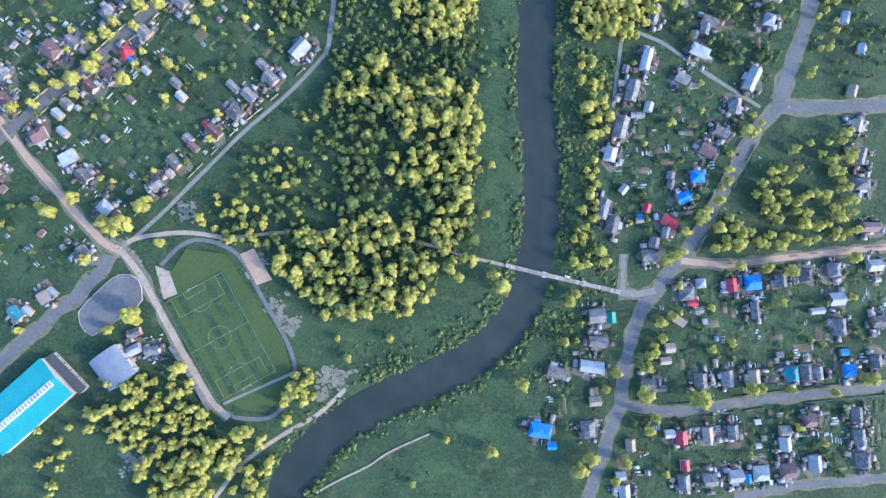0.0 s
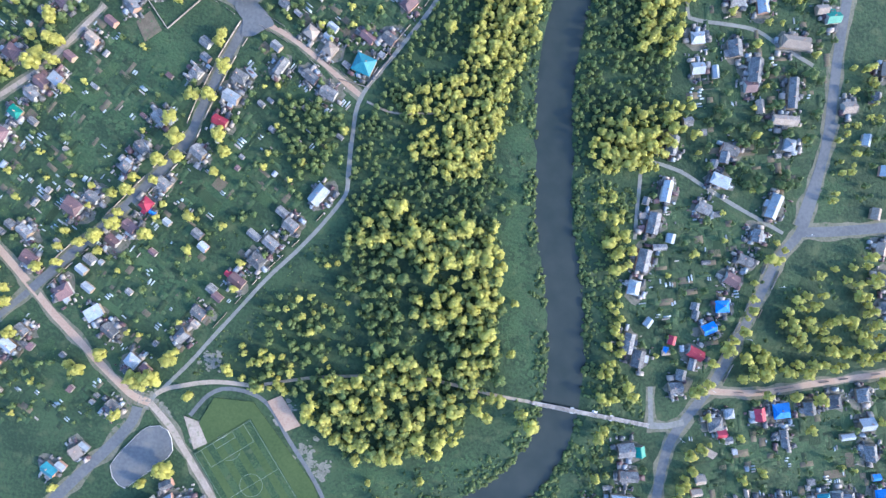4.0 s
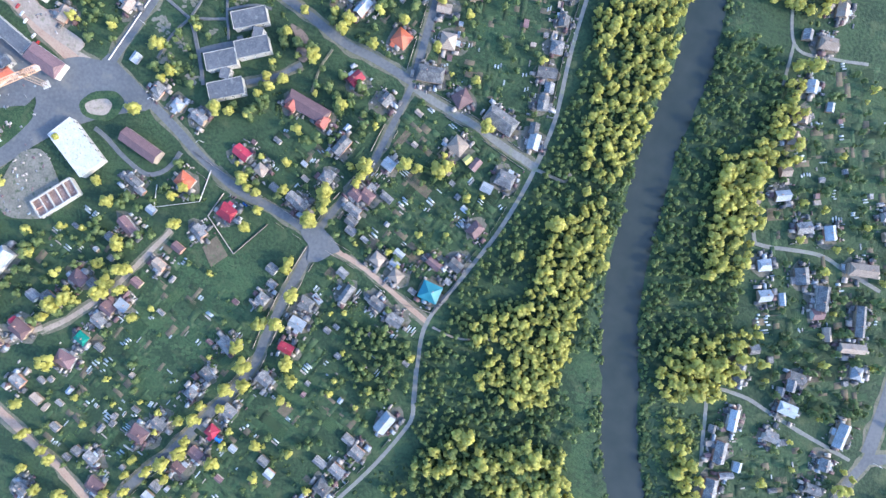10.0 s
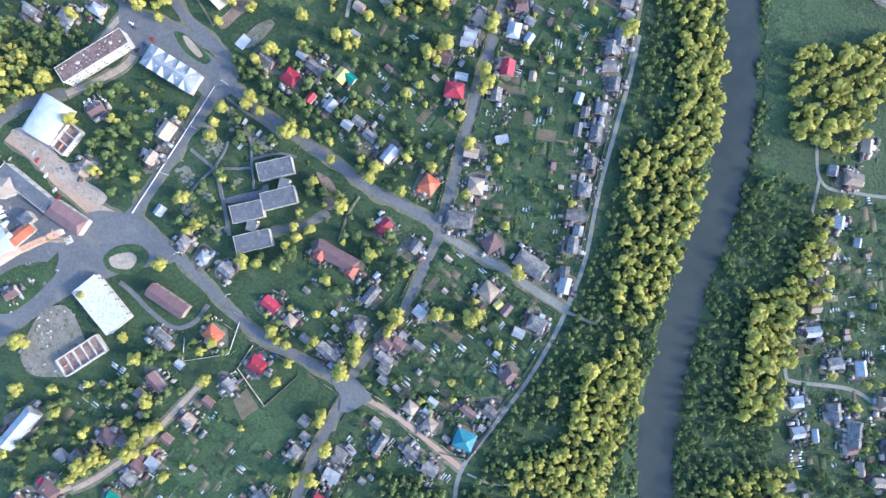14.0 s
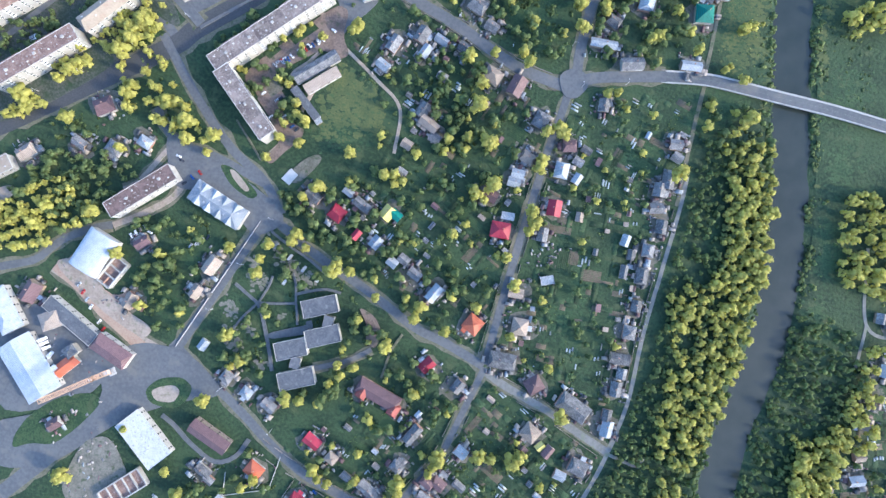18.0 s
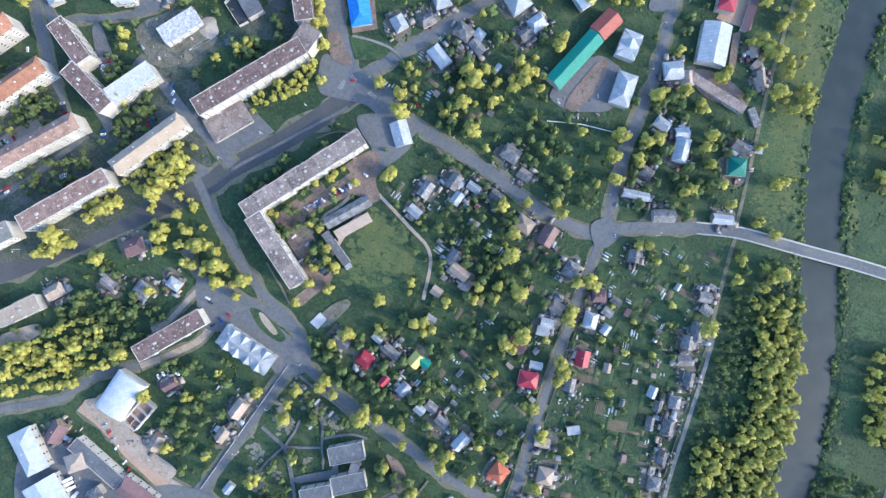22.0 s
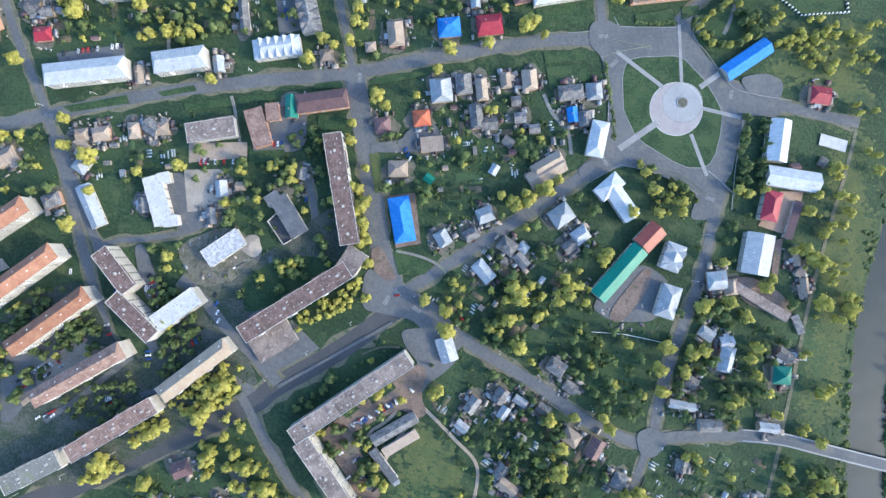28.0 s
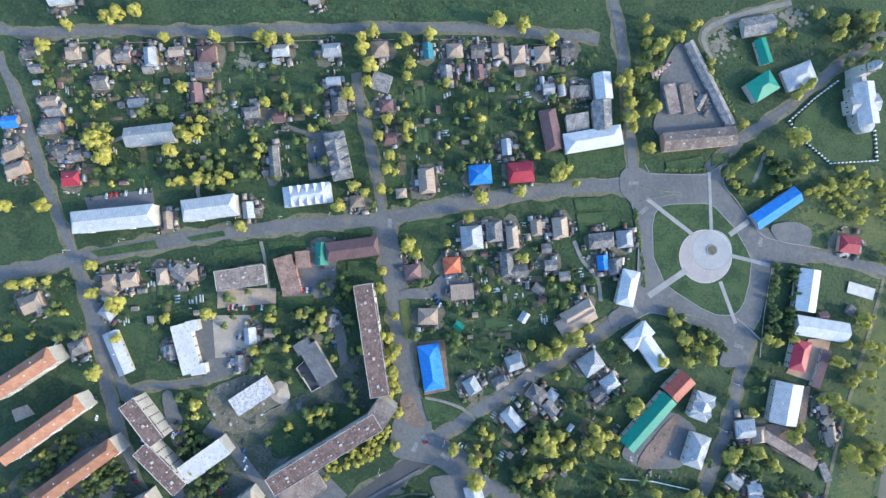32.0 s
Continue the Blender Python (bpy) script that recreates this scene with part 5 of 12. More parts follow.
def garden(yaw, n_cover, n_shed, n_bush, *poly):
    """Tilled plots, film covers, board sheds, vegetable beds, small trees and shrubs over a block of gardens."""
    area = abs(sum(a[0] * b[1] - b[0] * a[1] for a, b in zip(poly, poly[1:] + poly[:1]))) / 2
    for x, y in scatter(int(area / 95), *poly):
        L, W = dice.uniform(4, 13), dice.uniform(2.2, 6)
        if free(x, y, 1.5) and noise.noise((x * 0.03, y * 0.03, 9.0)) > -0.3:
            (DUG if dice.random() < 0.2 else PLOTS).append((x, y, L, W, yaw + dice.choice((0, 90)) + dice.uniform(-2, 2)))
    for x, y in scatter(int(n_cover * 1.2), *poly):
        if free(x, y, 2.5):
            a = yaw + dice.choice((0, 90))
            L, W = dice.choice((dice.uniform(1.8, 4.0), dice.uniform(3.0, 6.5))), dice.uniform(0.8, 1.5)
            for k in range(dice.choice((1, 1, 2, 2, 3, 4))):
                o = Matrix.Rotation(radians(a), 2) @ Vector((dice.uniform(-1.5, 1.5), k * (W + dice.uniform(0.5, 1.4))))
                MADE[0] += k == 0
                if k == 0 and MADE[0] <= 290:
                    greenhouse(x + o.x, y + o.y, L, W, a)
                else:
                    COVERS.append((x + o.x, y + o.y, L, W, a))
            TAKEN.append((x, y, 3))
    for x, y in scatter(n_shed, *poly):
        if free(x, y, 2.0):
            shed(x, y, dice.uniform(3, 6.5), dice.uniform(2.6, 4.2), yaw + dice.choice((0, 90, 180)), dice.choice(("slate", "slate", "slate", "brown", "white", "tan")), dice.choice(("lean", "gable")))
            TAKEN.append((x, y, 3))
    for x, y in scatter(n_cover // 2 + 3, *poly):
        if free(x, y, 3.5):
            k = dice.randrange(4)
            ob = tagged(new("vegetable_bed", BEDS[k]), label=BEDNAMES[k], category="vegetable bed", group="vegetable beds")
            ob.matrix_basis = pose(x, y, dice.uniform(0, 0.03), 0, 0, yaw + dice.choice((0, 90))) @ Matrix.Diagonal((dice.uniform(8, 20), dice.uniform(5, 11), 1, 1))
    spots = hedges(yaw, int(n_bush * 1.8), poly)
    if spots:
        bushes("low green garden shrubs and berry bushes between the beds", spots, 0.4, 1.2)
    wood("small garden trees among the plots", DARKLEAF, 11, 0.3, 0.8, *poly, name="garden_trees", fill=0.42, clear=1.0)
    wood("sun-toned yellow-green garden trees among the plots", SUNLEAF, 24, 0.5, 0.9, *poly, name="garden_trees", fill=0.4, clear=1.2)


def greenery(spacing, n_bush, *poly):
    """Yard trees in the dark and the sunlit leaf tone, with shrubs beneath."""
    wood("dark leafy yard trees between the buildings", DARKLEAF, spacing * 1.1, 0.35, 1.15, *poly, name="yard_trees", fill=0.55, clear=2.4)
    wood("sun-toned yellow-green yard trees between the buildings", SUNLEAF, spacing * 2.2, 0.6, 1.15, *poly, name="yard_trees", fill=0.3, clear=3.0)
    spots = hedges(dice.uniform(0, 90), n_bush, poly)
    if spots:
        bushes("shrubs and weeds between the buildings", spots, 0.6, 1.6)


# ---- roads and paved ground ----
road(3.2, "gravel", (-135.2, 178.3), (-131, 150.8), (-129.6, 136.8), (-139.3, 115.1), (-153.7, 89.7), (-177.2, 54.9), (-188.3, 35.3), (-205.7, 4.6), (-221.4, -23.2), (-236.2, -46), (-246.2, -60.5))
road(6, "red", (-402.1, 38.7), (-366.9, 12.8), (-337.3, -9.8), (-302.7, -33.4), (-279.9, -48.4), (-260.5, -59.6), (-245.6, -62.7))
road(8.5, "asphalt", (-254.9, -67.9), (-256.2, -79.4), (-267.4, -100.8), (-291.4, -136.1), (-319.9, -180.3), (-359.9, -232.3))
road(5.2, "dirt", (-245.6, -62.7), (-225, -78.2), (-205.3, -98.8), (-185.6, -119.3), (-163.2, -141.4), (-144.2, -159.7), (-127.5, -169.3))
road(3.2, "asphalt", (-212.1, -65.4), (-201.1, -46), (-184.9, -37), (-155.7, -40.9), (-129.8, -66.9), (-103.9, -92.9), (-89.2, -112.4), (-84.5, -129.9), (-86.9, -146.9), (-95.1, -159.8), (-109.9, -165.6), (-125.6, -167.8))
road(3.5, "dirt", (-243.1, -54.9), (-233.4, -47.6), (-199.5, -34.8), (-158.7, -29.9))
road(2.5, "dirt", (-159.3, -27.7), (-125.2, -14.8), (-81.3, -3), (-36.4, 5.2), (1.3, 5.9), (25.2, 5.2), (55.7, 6.3))
road(7.5, "asphalt", (244.4, 282.6), (242.3, 253), (241.5, 218.9), (237.2, 188.9), (224.4, 163.8), (216.3, 130.4), (208.1, 97.1), (196.7, 58.3), (184.7, 31.3), (172.7, 4.3), (169.6, -20.2), (171, -52.8), (173.5, -80.5), (171.6, -109.2), (169.7, -137.9), (167.9, -175.8))
road(8, "asphalt", (238.5, 189.2), (271, 198), (323.7, 214.8), (382.7, 234.2))
road(5, "red", (192.6, 46.7), (231.3, 54.2), (279.1, 73.2), (352.6, 101.5), (410.4, 125.2))
road(5, "asphalt", (175.4, -78.6), (221.1, -71.7), (264.2, -54.2), (324.9, -30.1), (380.9, -9.1), (438.7, 13.3))
road(5, "asphalt", (283.3, -127.8), (325.7, -107.3), (399, -80.1), (456.8, -57.8))
road(3, "gravel", (107.2, 153.5), (102.2, 190.6), (101.9, 215.5), (126.6, 216.5), (147.5, 210.1), (174, 200.5), (194.9, 194.2), (223.7, 185.2))
road(4, "gravel", (145.7, 39.9), (153.4, 8.7))
road(5, "gravel", (150.1, 8.7), (165.9, 12), (178.7, 17.8))
road(3, "dirt", (-121.5, -233.7), (-107.1, -201.2), (-82.5, -171.4), (-60.5, -149.3), (-43.9, -123.8))
road(7, "asphalt", (-236.8, 262.9), (-249.1, 219.9), (-258.7, 179.8), (-265.4, 147.6), (-285.6, 112.4), (-309.7, 73.9), (-331.3, 45.4), (-359.8, 5.9))
road(4, "red", (-235.2, 261.9), (-199.4, 250.2), (-172.8, 237.3), (-151.2, 225.7), (-135.2, 217.5))
road(3.2, "gravel", (-128.9, 138.7), (-130.6, 152.5), (-134.7, 184.6), (-135, 216.6), (-116, 257.4), (-96.8, 297.3), (-82.5, 338.4), (-74, 373.6))
road(4, "dirt", (-438.3, 138.8), (-414.5, 158.4), (-388.3, 188.1), (-364.2, 226.7), (-353.9, 243.3))
road(5, "asphalt", (-395.7, -42.2), (-381.5, -22.5), (-361.6, 3.2))
road(8, "asphalt", (230, 471.4), (232.9, 443.6), (233.3, 382.1), (235.6, 340), (239.1, 303), (242.4, 256.6), (235.2, 193.7))
road(3, "gravel", (99, 413.1), (103.5, 376.1), (108.4, 344.1), (118, 339.2), (162.1, 342.1), (187.5, 333.8), (218, 324.2))
road(1.5, "dirt", (-129.7, 214.1), (-105.2, 210.2), (-64.8, 219.4))
road(8, "asphalt", (-386.9, 484.9), (-411, 423.6), (-434.4, 363.7))
road(12, "asphalt", (-434.2, 362.8), (-453.4, 340.2), (-477.7, 302.7), (-514.1, 258.2), (-550.3, 213.8))
road(7, "asphalt", (-438.8, 368.8), (-417.2, 354.7), (-393.2, 339.7), (-369.1, 324.2), (-347.3, 308.7), (-326.1, 295.9), (-303, 285.3), (-268.6, 276.1), (-239.8, 264.9))
road(7, "asphalt", (-381.9, 483.6), (-340.2, 461.9), (-294.3, 443.4), (-253, 423.9), (-223.3, 416.1), (-190.7, 405.1))
road(6, "asphalt", (-189.6, 406.7), (-186.9, 465.9), (-183.6, 518.4), (-179.4, 566.4))
road(6, "gravel", (-190, 401.9), (-172, 394), (-132, 381.2), (-106.3, 370.1), (-78.3, 359.5))
road(3.2, "gravel", (-77.9, 357.3), (-70.4, 401), (-70.1, 457.4), (-66.7, 510), (-63.2, 562.7), (-62.8, 591.2))
road(5, "asphalt", (-189.2, 404.4), (-198.7, 365), (-209.2, 325.6), (-226, 294.2), (-239.6, 265.9))
road(4, "dirt", (-545.7, 404.7), (-515.4, 392.4), (-478.7, 372.1), (-444, 360.8))
road(2.5, "gravel", (93.2, 567.2), (105.4, 505.8), (136.4, 500.5), (168.3, 502.4))
road(2.5, "gravel", (105.4, 505.8), (104.4, 470.2))
road(2.5, "gravel", (-78, 358.2), (-51.3, 353.4), (-48.1, 361.1))
road(3, "dirt", (103, 418.1), (107, 362.5))
road(16, "dark", (-707.8, 438), (-649.2, 483.4), (-609.4, 510.7), (-550.4, 556.4), (-491.2, 602.2), (-476.6, 619.5), (-430.4, 662.5), (-391.5, 707.8))
road(9, "asphalt", (-391.5, 718.1), (-342, 769.3), (-303.8, 808.6), (-266, 850.2), (-243.5, 876.6))
road(9, "asphalt", (-385.5, 712.4), (-323.5, 686.5), (-272.8, 669.8), (-221.1, 648.5), (-172.2, 639.7))
road(8, "asphalt", (-167.4, 639.4), (-170.3, 673.9), (-167.7, 726.2), (-160.6, 779.7), (-160.3, 831.7), (-158.6, 860.5))
road(6, "asphalt", (-171.5, 643.2), (-174.1, 616.8), (-178.4, 583.1), (-182, 535.6), (-185.2, 497.6), (-186.3, 460.1))
road(7, "asphalt", (-502.1, 609.1), (-464.5, 566.2), (-428.8, 532.2), (-396.2, 511.6), (-376.9, 487.9))
road(6, "asphalt", (-395.7, 509.3), (-435.7, 521.4), (-474.6, 529.1), (-493.4, 550.5))
road(3, "track", (-62.6, 948.9), (-62.7, 906.1), (-65.2, 862.8), (-68.5, 791), (-67.2, 720.5), (-66.9, 675.9))
road(3, "track", (-65.4, 669.2), (-66.5, 626.7), (-66.3, 565.8))
road(2.5, "dirt", (-358.1, 632), (-325.3, 611.2), (-302.5, 592.9), (-299, 556.4))
road(3, "dirt", (-381.9, 654.7), (-362.5, 631), (-375.7, 586), (-386.5, 550.9), (-400.2, 529.3))
road(7, "asphalt", (-569, 617.4), (-608.7, 669.1), (-645.4, 707.5), (-666.8, 740.1), (-689.2, 777.1))
road(7, "asphalt", (-517, 633.7), (-554.7, 676.6), (-534.3, 648.5), (-493.3, 611))
road(10, "asphalt", (-798.4, 749.8), (-748.8, 770.1), (-703.6, 790.8), (-625.2, 826.9), (-549, 855.6), (-475.7, 879.8), (-412.4, 908.1), (-326.6, 942.7), (-281.9, 954.1))
road(6, "asphalt", (-702, 793.5), (-741.1, 848.7), (-772.6, 901), (-799.7, 935.9))
road(7, "asphalt", (-700.9, 789.2), (-684.6, 760.7), (-662.8, 719.7), (-648.6, 690.8), (-623.5, 645.9), (-598.4, 610.2))
road(16, "asphalt", (-470.9, 879.2), (-446.8, 820.4), (-420.3, 752), (-396.5, 713.3))
road(5, "asphalt", (-473, 881.9), (-492.1, 926.4), (-510.8, 963.9), (-521.9, 989.3))
road(6, "asphalt", (-828.4, 953.8), (-801.9, 955.8), (-784, 956.7), (-715.9, 975.2), (-629.6, 997), (-534.3, 1023.4), (-455, 1043.4), (-364.8, 1060.6), (-337, 1063.8))
road(7, "asphalt", (-344.3, 1123.5), (-333.4, 1097.9), (-311.5, 1046.5), (-284.2, 963.3))
road(6, "asphalt", (-226.6, 982.2), (-201.3, 1016.9), (-170.8, 1050.7), (-141.3, 1089.2), (-107.4, 1126.4))
road(8, "asphalt", (-193.6, 945.1), (-153.4, 938.2), (-114.1, 935.8), (-61.7, 936.5))
road(4, "gravel", (-242.6, 1068.5), (-254.8, 1089.3), (-233.1, 1109), (-190.3, 1131.8))
road(6, "asphalt", (-629, 374), (-614.1, 384.9), (-587.6, 397.1), (-561.3, 408.8), (-549.7, 422.1), (-537.6, 433.8), (-517, 446), (-506.3, 449.9))
road(5, "dirt", (-506.3, 449.9), (-485.9, 463.5), (-463.7, 483.6), (-458.7, 499.7))
road(4, "dirt", (-504.7, 480), (-494.5, 488), (-480.3, 513.7), (-473.5, 524.2))
road(4, "asphalt", (-642.6, 695.7), (-623.8, 706.8), (-600.7, 713.8), (-570.1, 727.8), (-554.7, 742.2))
road(5, "asphalt", (-514.1, 677.2), (-526.4, 689.5), (-516, 711.1), (-494.6, 725.6), (-478.4, 735.6), (-472.6, 749.6), (-481.9, 775.8), (-491.1, 792.3))
road(3, "gravel", (-318.5, 899.8), (-308.6, 886.6), (-292.8, 874.5), (-285.7, 857.4))
road(6, "red", (-498.5, 92.8), (-449, 66), (-423.8, 50.4), (-396.2, 35))
road(4, "dirt", (-488.9, 111.7), (-463.6, 124.9), (-447.3, 136), (-437.2, 143.1))
road(2.5, "gravel", (-623.1, 884.7), (-621, 866.7), (-612.4, 853.9))
road(2.5, "gravel", (-685.5, 897.1), (-703.3, 885.8), (-733.8, 880.6))
road(3, "asphalt", (-568.4, 934.5), (-540.2, 933.1), (-523.3, 939.6))
road(9, "red", (-543.4, 408.7), (-521.5, 396.1), (-500.2, 381.9), (-474, 366.5), (-457.3, 356.9))
road(3.5, "asphalt", (-433.6, 309.9), (-422.9, 304.7), (-406.4, 293.1), (-384.4, 282.9), (-368.8, 290.5), (-361.1, 306.7))
flat(WORNYARD, "worn earth and weeds between the blocks of flats", (-719.6, 585.3), (-701.4, 624.2), (-679.9, 650), (-647.7, 669.1), (-630, 652.3), (-610.7, 628.9), (-579.4, 617.5), (-557.9, 659.7), (-524.1, 653.5), (-504.8, 634.7), (-521.5, 602.9), (-537.2, 571.5), (-605.6, 509.6), (-688.3, 490.9))
flat(WORNYARD, "weedy yard between the blocks of flats", (-583.6, 660.8), (-541.1, 698.4), (-508.7, 719.8), (-457.6, 783), (-433.2, 736.9), (-512.2, 653.5), (-484.4, 613), (-530.3, 630.7))
flat(ASPHALT, "grey yard in front of the shops", (-499.1, 647.1), (-475.4, 675.8), (-448.1, 658.5), (-485.2, 626.8))
flat(ASPHALT, "grey courtyard of the long building", (-693.3, 594.1), (-667.3, 641.9), (-635.2, 663.1), (-649.4, 604), (-679, 532.3))
flat(ASPHALT, "street corner of worn asphalt", (-427.7, 733.4), (-401.4, 720.6), (-368.2, 718.7), (-333.4, 689), (-348.3, 671.6), (-377.6, 697.8), (-400.8, 697.3), (-424.1, 696.7))
flat(ASPHALT, "worn asphalt drive beside the kiosk", (-388.8, 687.5), (-369.3, 694.3), (-351.1, 686.6), (-337, 675.8), (-345.6, 662.1), (-357, 650.2), (-361.1, 637.5), (-369.5, 649.7), (-367.2, 664.3), (-381.3, 675.1))
flat(COURT, "reddish gravel courtyard of the long building", (-433.9, 591.8), (-401.4, 629.4), (-370.5, 664.5), (-359.5, 661.3), (-360.7, 640), (-351.1, 626.2), (-361.7, 619.2), (-372.8, 627), (-396.4, 607.6), (-409.7, 596.2), (-394.1, 581.1), (-375.4, 566.6), (-373.6, 552.1), (-384.6, 538.9), (-393.6, 525.2), (-401, 529.2), (-389.6, 544.8), (-400.6, 560), (-417.2, 575.9))
flat(LAWN, "grass bed along the long building", (-419.3, 611.8), (-412.6, 621.3), (-405.9, 618.6), (-413.9, 608.4))
flat(LAWN, "grass bed along the long building", (-402.1, 628.8), (-387.4, 646.1), (-380.7, 641.6), (-396.5, 624.4))
flat(LAWN, "grass bed along the long building", (-429.8, 584.3), (-425.6, 588), (-415.9, 576.2), (-418.4, 571))
flat(LAWN, "overgrown middle of the courtyard", (-400.6, 576.8), (-391.9, 583.4), (-371.5, 567.5), (-366.3, 557), (-378.7, 560.3), (-391.8, 566.6))
flat(YARD, "bare play patch in the courtyard", (-414.3, 587.7), (-405.5, 596.2), (-397.4, 587.3), (-405.7, 578.5))
road(2.5, "dirt", (-375.7, 623.5), (-383.5, 612.4), (-391.9, 604), (-395, 597.2), (-390.6, 590.2))
flat(ASPHALT, "car park beside the street", (-472.1, 518), (-455.4, 526.4), (-430.3, 518), (-449.4, 499.8))
flat(ASPHALT, "broad grey square of asphalt", (-492.5, 339.2), (-466.1, 364.2), (-424.2, 365), (-384.6, 337.3), (-423.2, 323.3), (-464, 299.5), (-512.3, 249.7), (-556.2, 239.1), (-565.2, 275), (-539.9, 285.8), (-480.5, 309.5))
flat(ASPHALT, "works yard of grey asphalt", (-587.2, 362.9), (-544.2, 378), (-494.7, 366.7), (-474.9, 343.4), (-498.1, 305.2), (-566.3, 279.4))
flat(BAREEARTH, "cluttered earth yard of a building site", (-500.5, 237.8), (-490.5, 276.9), (-469.5, 285.9), (-443.3, 249.6), (-452.7, 229.2), (-487.9, 222))
flat(REDDIRT, "bare reddish building site", (-541.3, 405.6), (-527.5, 427.2), (-496.7, 391.7), (-472.1, 406.1), (-479.7, 376.6), (-514.4, 388))
flat(ASPHALT, "school yard of grey asphalt", (-601.1, 767.7), (-583.7, 772.1), (-573.8, 751.2), (-556.3, 736.9), (-579.7, 719.4))
flat(SAND, "sandy play yard", (-586.4, 773.7), (-555.9, 781.4), (-548.2, 750.6), (-576, 741.4))
flat(YARD, "rubble-strewn building site", (-582.4, 711.8), (-538.9, 741.3), (-506, 721.4), (-527.8, 697.3), (-551.8, 682.1))
flat(ASPHALT, "car park behind the white block", (-706.1, 841.2), (-656.1, 860.4), (-650.7, 847.8), (-698.6, 829.2))
flat(ASPHALT, "asphalt courtyard", (-278.8, 1005.3), (-275.7, 1025.5), (-282.2, 1046.2), (-275.4, 1076.9), (-262.5, 1076.9), (-214.9, 1021.5), (-212.9, 1019.2), (-268.7, 997))
flat(ASPHALT, "grey yard of the green-roofed hall", (-245, 741.4), (-213, 786.6), (-181.5, 775.1), (-185.3, 741.1), (-223.7, 732.2))
flat(REDDIRT, "brick-coloured courtyard", (-123.9, 835.9), (-112.1, 867.3), (-93.8, 871.6), (-94.3, 833.4))
flat(ASPHALT, "hockey rink of grey asphalt inside low boards", (-265.2, -118.5), (-261.5, -109.2), (-247.8, -86.6), (-242.2, -81.1), (-233.6, -78.5), (-226.4, -80.9), (-222.2, -86.4), (-218.9, -95.8), (-221.5, -102.1), (-228.2, -110.3), (-249.2, -133.6), (-255.7, -132), (-261.8, -126.5))
flat(TURF, "mown grass inside the running track", (-206.3, -78), (-196.1, -47), (-164.4, -43.2), (-102.7, -97.3), (-90.2, -117.4), (-88.7, -140.3), (-100.4, -157.5), (-118.4, -159.9), (-138.8, -153.6), (-196.6, -96.5))
flat(REDDIRT, "pale sports pad beside the track", (-153.5, -40.3), (-143.7, -33), (-123.1, -53.4), (-133.8, -60.9))
flat(DIRT, "bare sandy patch beside the stadium road", (-216.5, -66.6), (-204.4, -68.1), (-193.1, -83.8), (-202.7, -91.1))
flat(SOIL, "bare tilled plot", (-326, 235.4), (-316.9, 247), (-304.3, 233.3), (-315.6, 221.2))
flat(ASPHALT, "asphalt carriageway round the town square", (-295.2, 965.3), (-281.3, 971.1), (-270.9, 967.5), (-225.5, 977.7), (-212.3, 992.8), (-203.9, 987.7), (-208.4, 972.4), (-197.4, 960.8), (-172.1, 945.6), (-144.8, 942.7), (-124.3, 938.1), (-126.2, 925.8), (-154.5, 922.7), (-154.8, 873.7), (-160.1, 855.9), (-161.5, 831.8), (-180.6, 827.3), (-177.8, 849.3), (-190.9, 854.2), (-220.8, 858.9), (-244.6, 858.4), (-268.1, 837.2), (-279.8, 846.2), (-262.8, 864.5), (-262.3, 888.2), (-267.9, 915.2), (-279.7, 940.7), (-292.2, 947.1))
flat(LAWN, "trimmed lawn of the town square", (-259.2, 926.8), (-259.6, 936.2), (-257.3, 942.9), (-248.9, 947.3), (-221.9, 954.8), (-213.1, 954.1), (-192.5, 940.6), (-180.3, 927.9), (-173.2, 918.9), (-170.8, 900.5), (-171.1, 885.3), (-173.7, 876.1), (-178.3, 871.3), (-191.5, 868.6), (-203.9, 870.9), (-228.7, 879.2), (-238.2, 883.6), (-246.3, 894), (-252.6, 902.4))
square(-207.1, 919.1, -210.9, 912.9, (3.2, (-224.9, 927.5), (-268.9, 947.1)), (2.6, (-211.3, 934.6), (-224.2, 980.4)), (4.2, (-195.9, 934.6), (-183, 949.1)), (3, (-190.1, 918.4), (-157.3, 918.3)), (3, (-194.5, 895.8), (-174.2, 865.6)), (5, (-223.6, 898.4), (-249, 870.7)))
flat(LAWN, "grassy traffic island on the square", (-451.6, 326.7), (-442, 338.8), (-424, 343.6), (-414, 337.2), (-416.7, 325.3), (-425.7, 316.2), (-445, 317.1))
flat(DIRT, "bare earth patch on the traffic island", (-446.6, 327), (-439.5, 332.4), (-428.7, 335.9), (-423, 331.7), (-426.5, 321.6), (-441.1, 319.9))
flat(LAWN, "overgrown island in the square", (-544.1, 257.8), (-544.9, 268.3), (-537.3, 286.4), (-517.1, 306.7), (-491.5, 316.1), (-481.9, 309.6), (-497.6, 284.4), (-513, 267.6), (-530.3, 265.8))
flat(ASPHALT, "worn asphalt junction below the flats", (-481.9, 528.3), (-471.4, 533.1), (-442.9, 521.1), (-412.2, 509.6), (-378.2, 494.2), (-371.8, 480.8), (-392.3, 465.3), (-414.7, 481), (-440.8, 492.7), (-467.1, 489.8))
flat(LAWN, "grass island between the lanes", (-435, 517.3), (-422.3, 516.6), (-396.9, 500.1), (-402.9, 494.1), (-421.5, 501.8))
flat(DIRT, "bare middle of the grass island", (-425.6, 514.9), (-419.9, 514.4), (-404.8, 502), (-408.8, 499.2), (-419.9, 506.9))
flat(YARD, "rough pad of an abandoned foundation", (-381.3, 516.9), (-368.9, 535.7), (-358.5, 542.8), (-353.6, 538.3), (-368.5, 514.3))
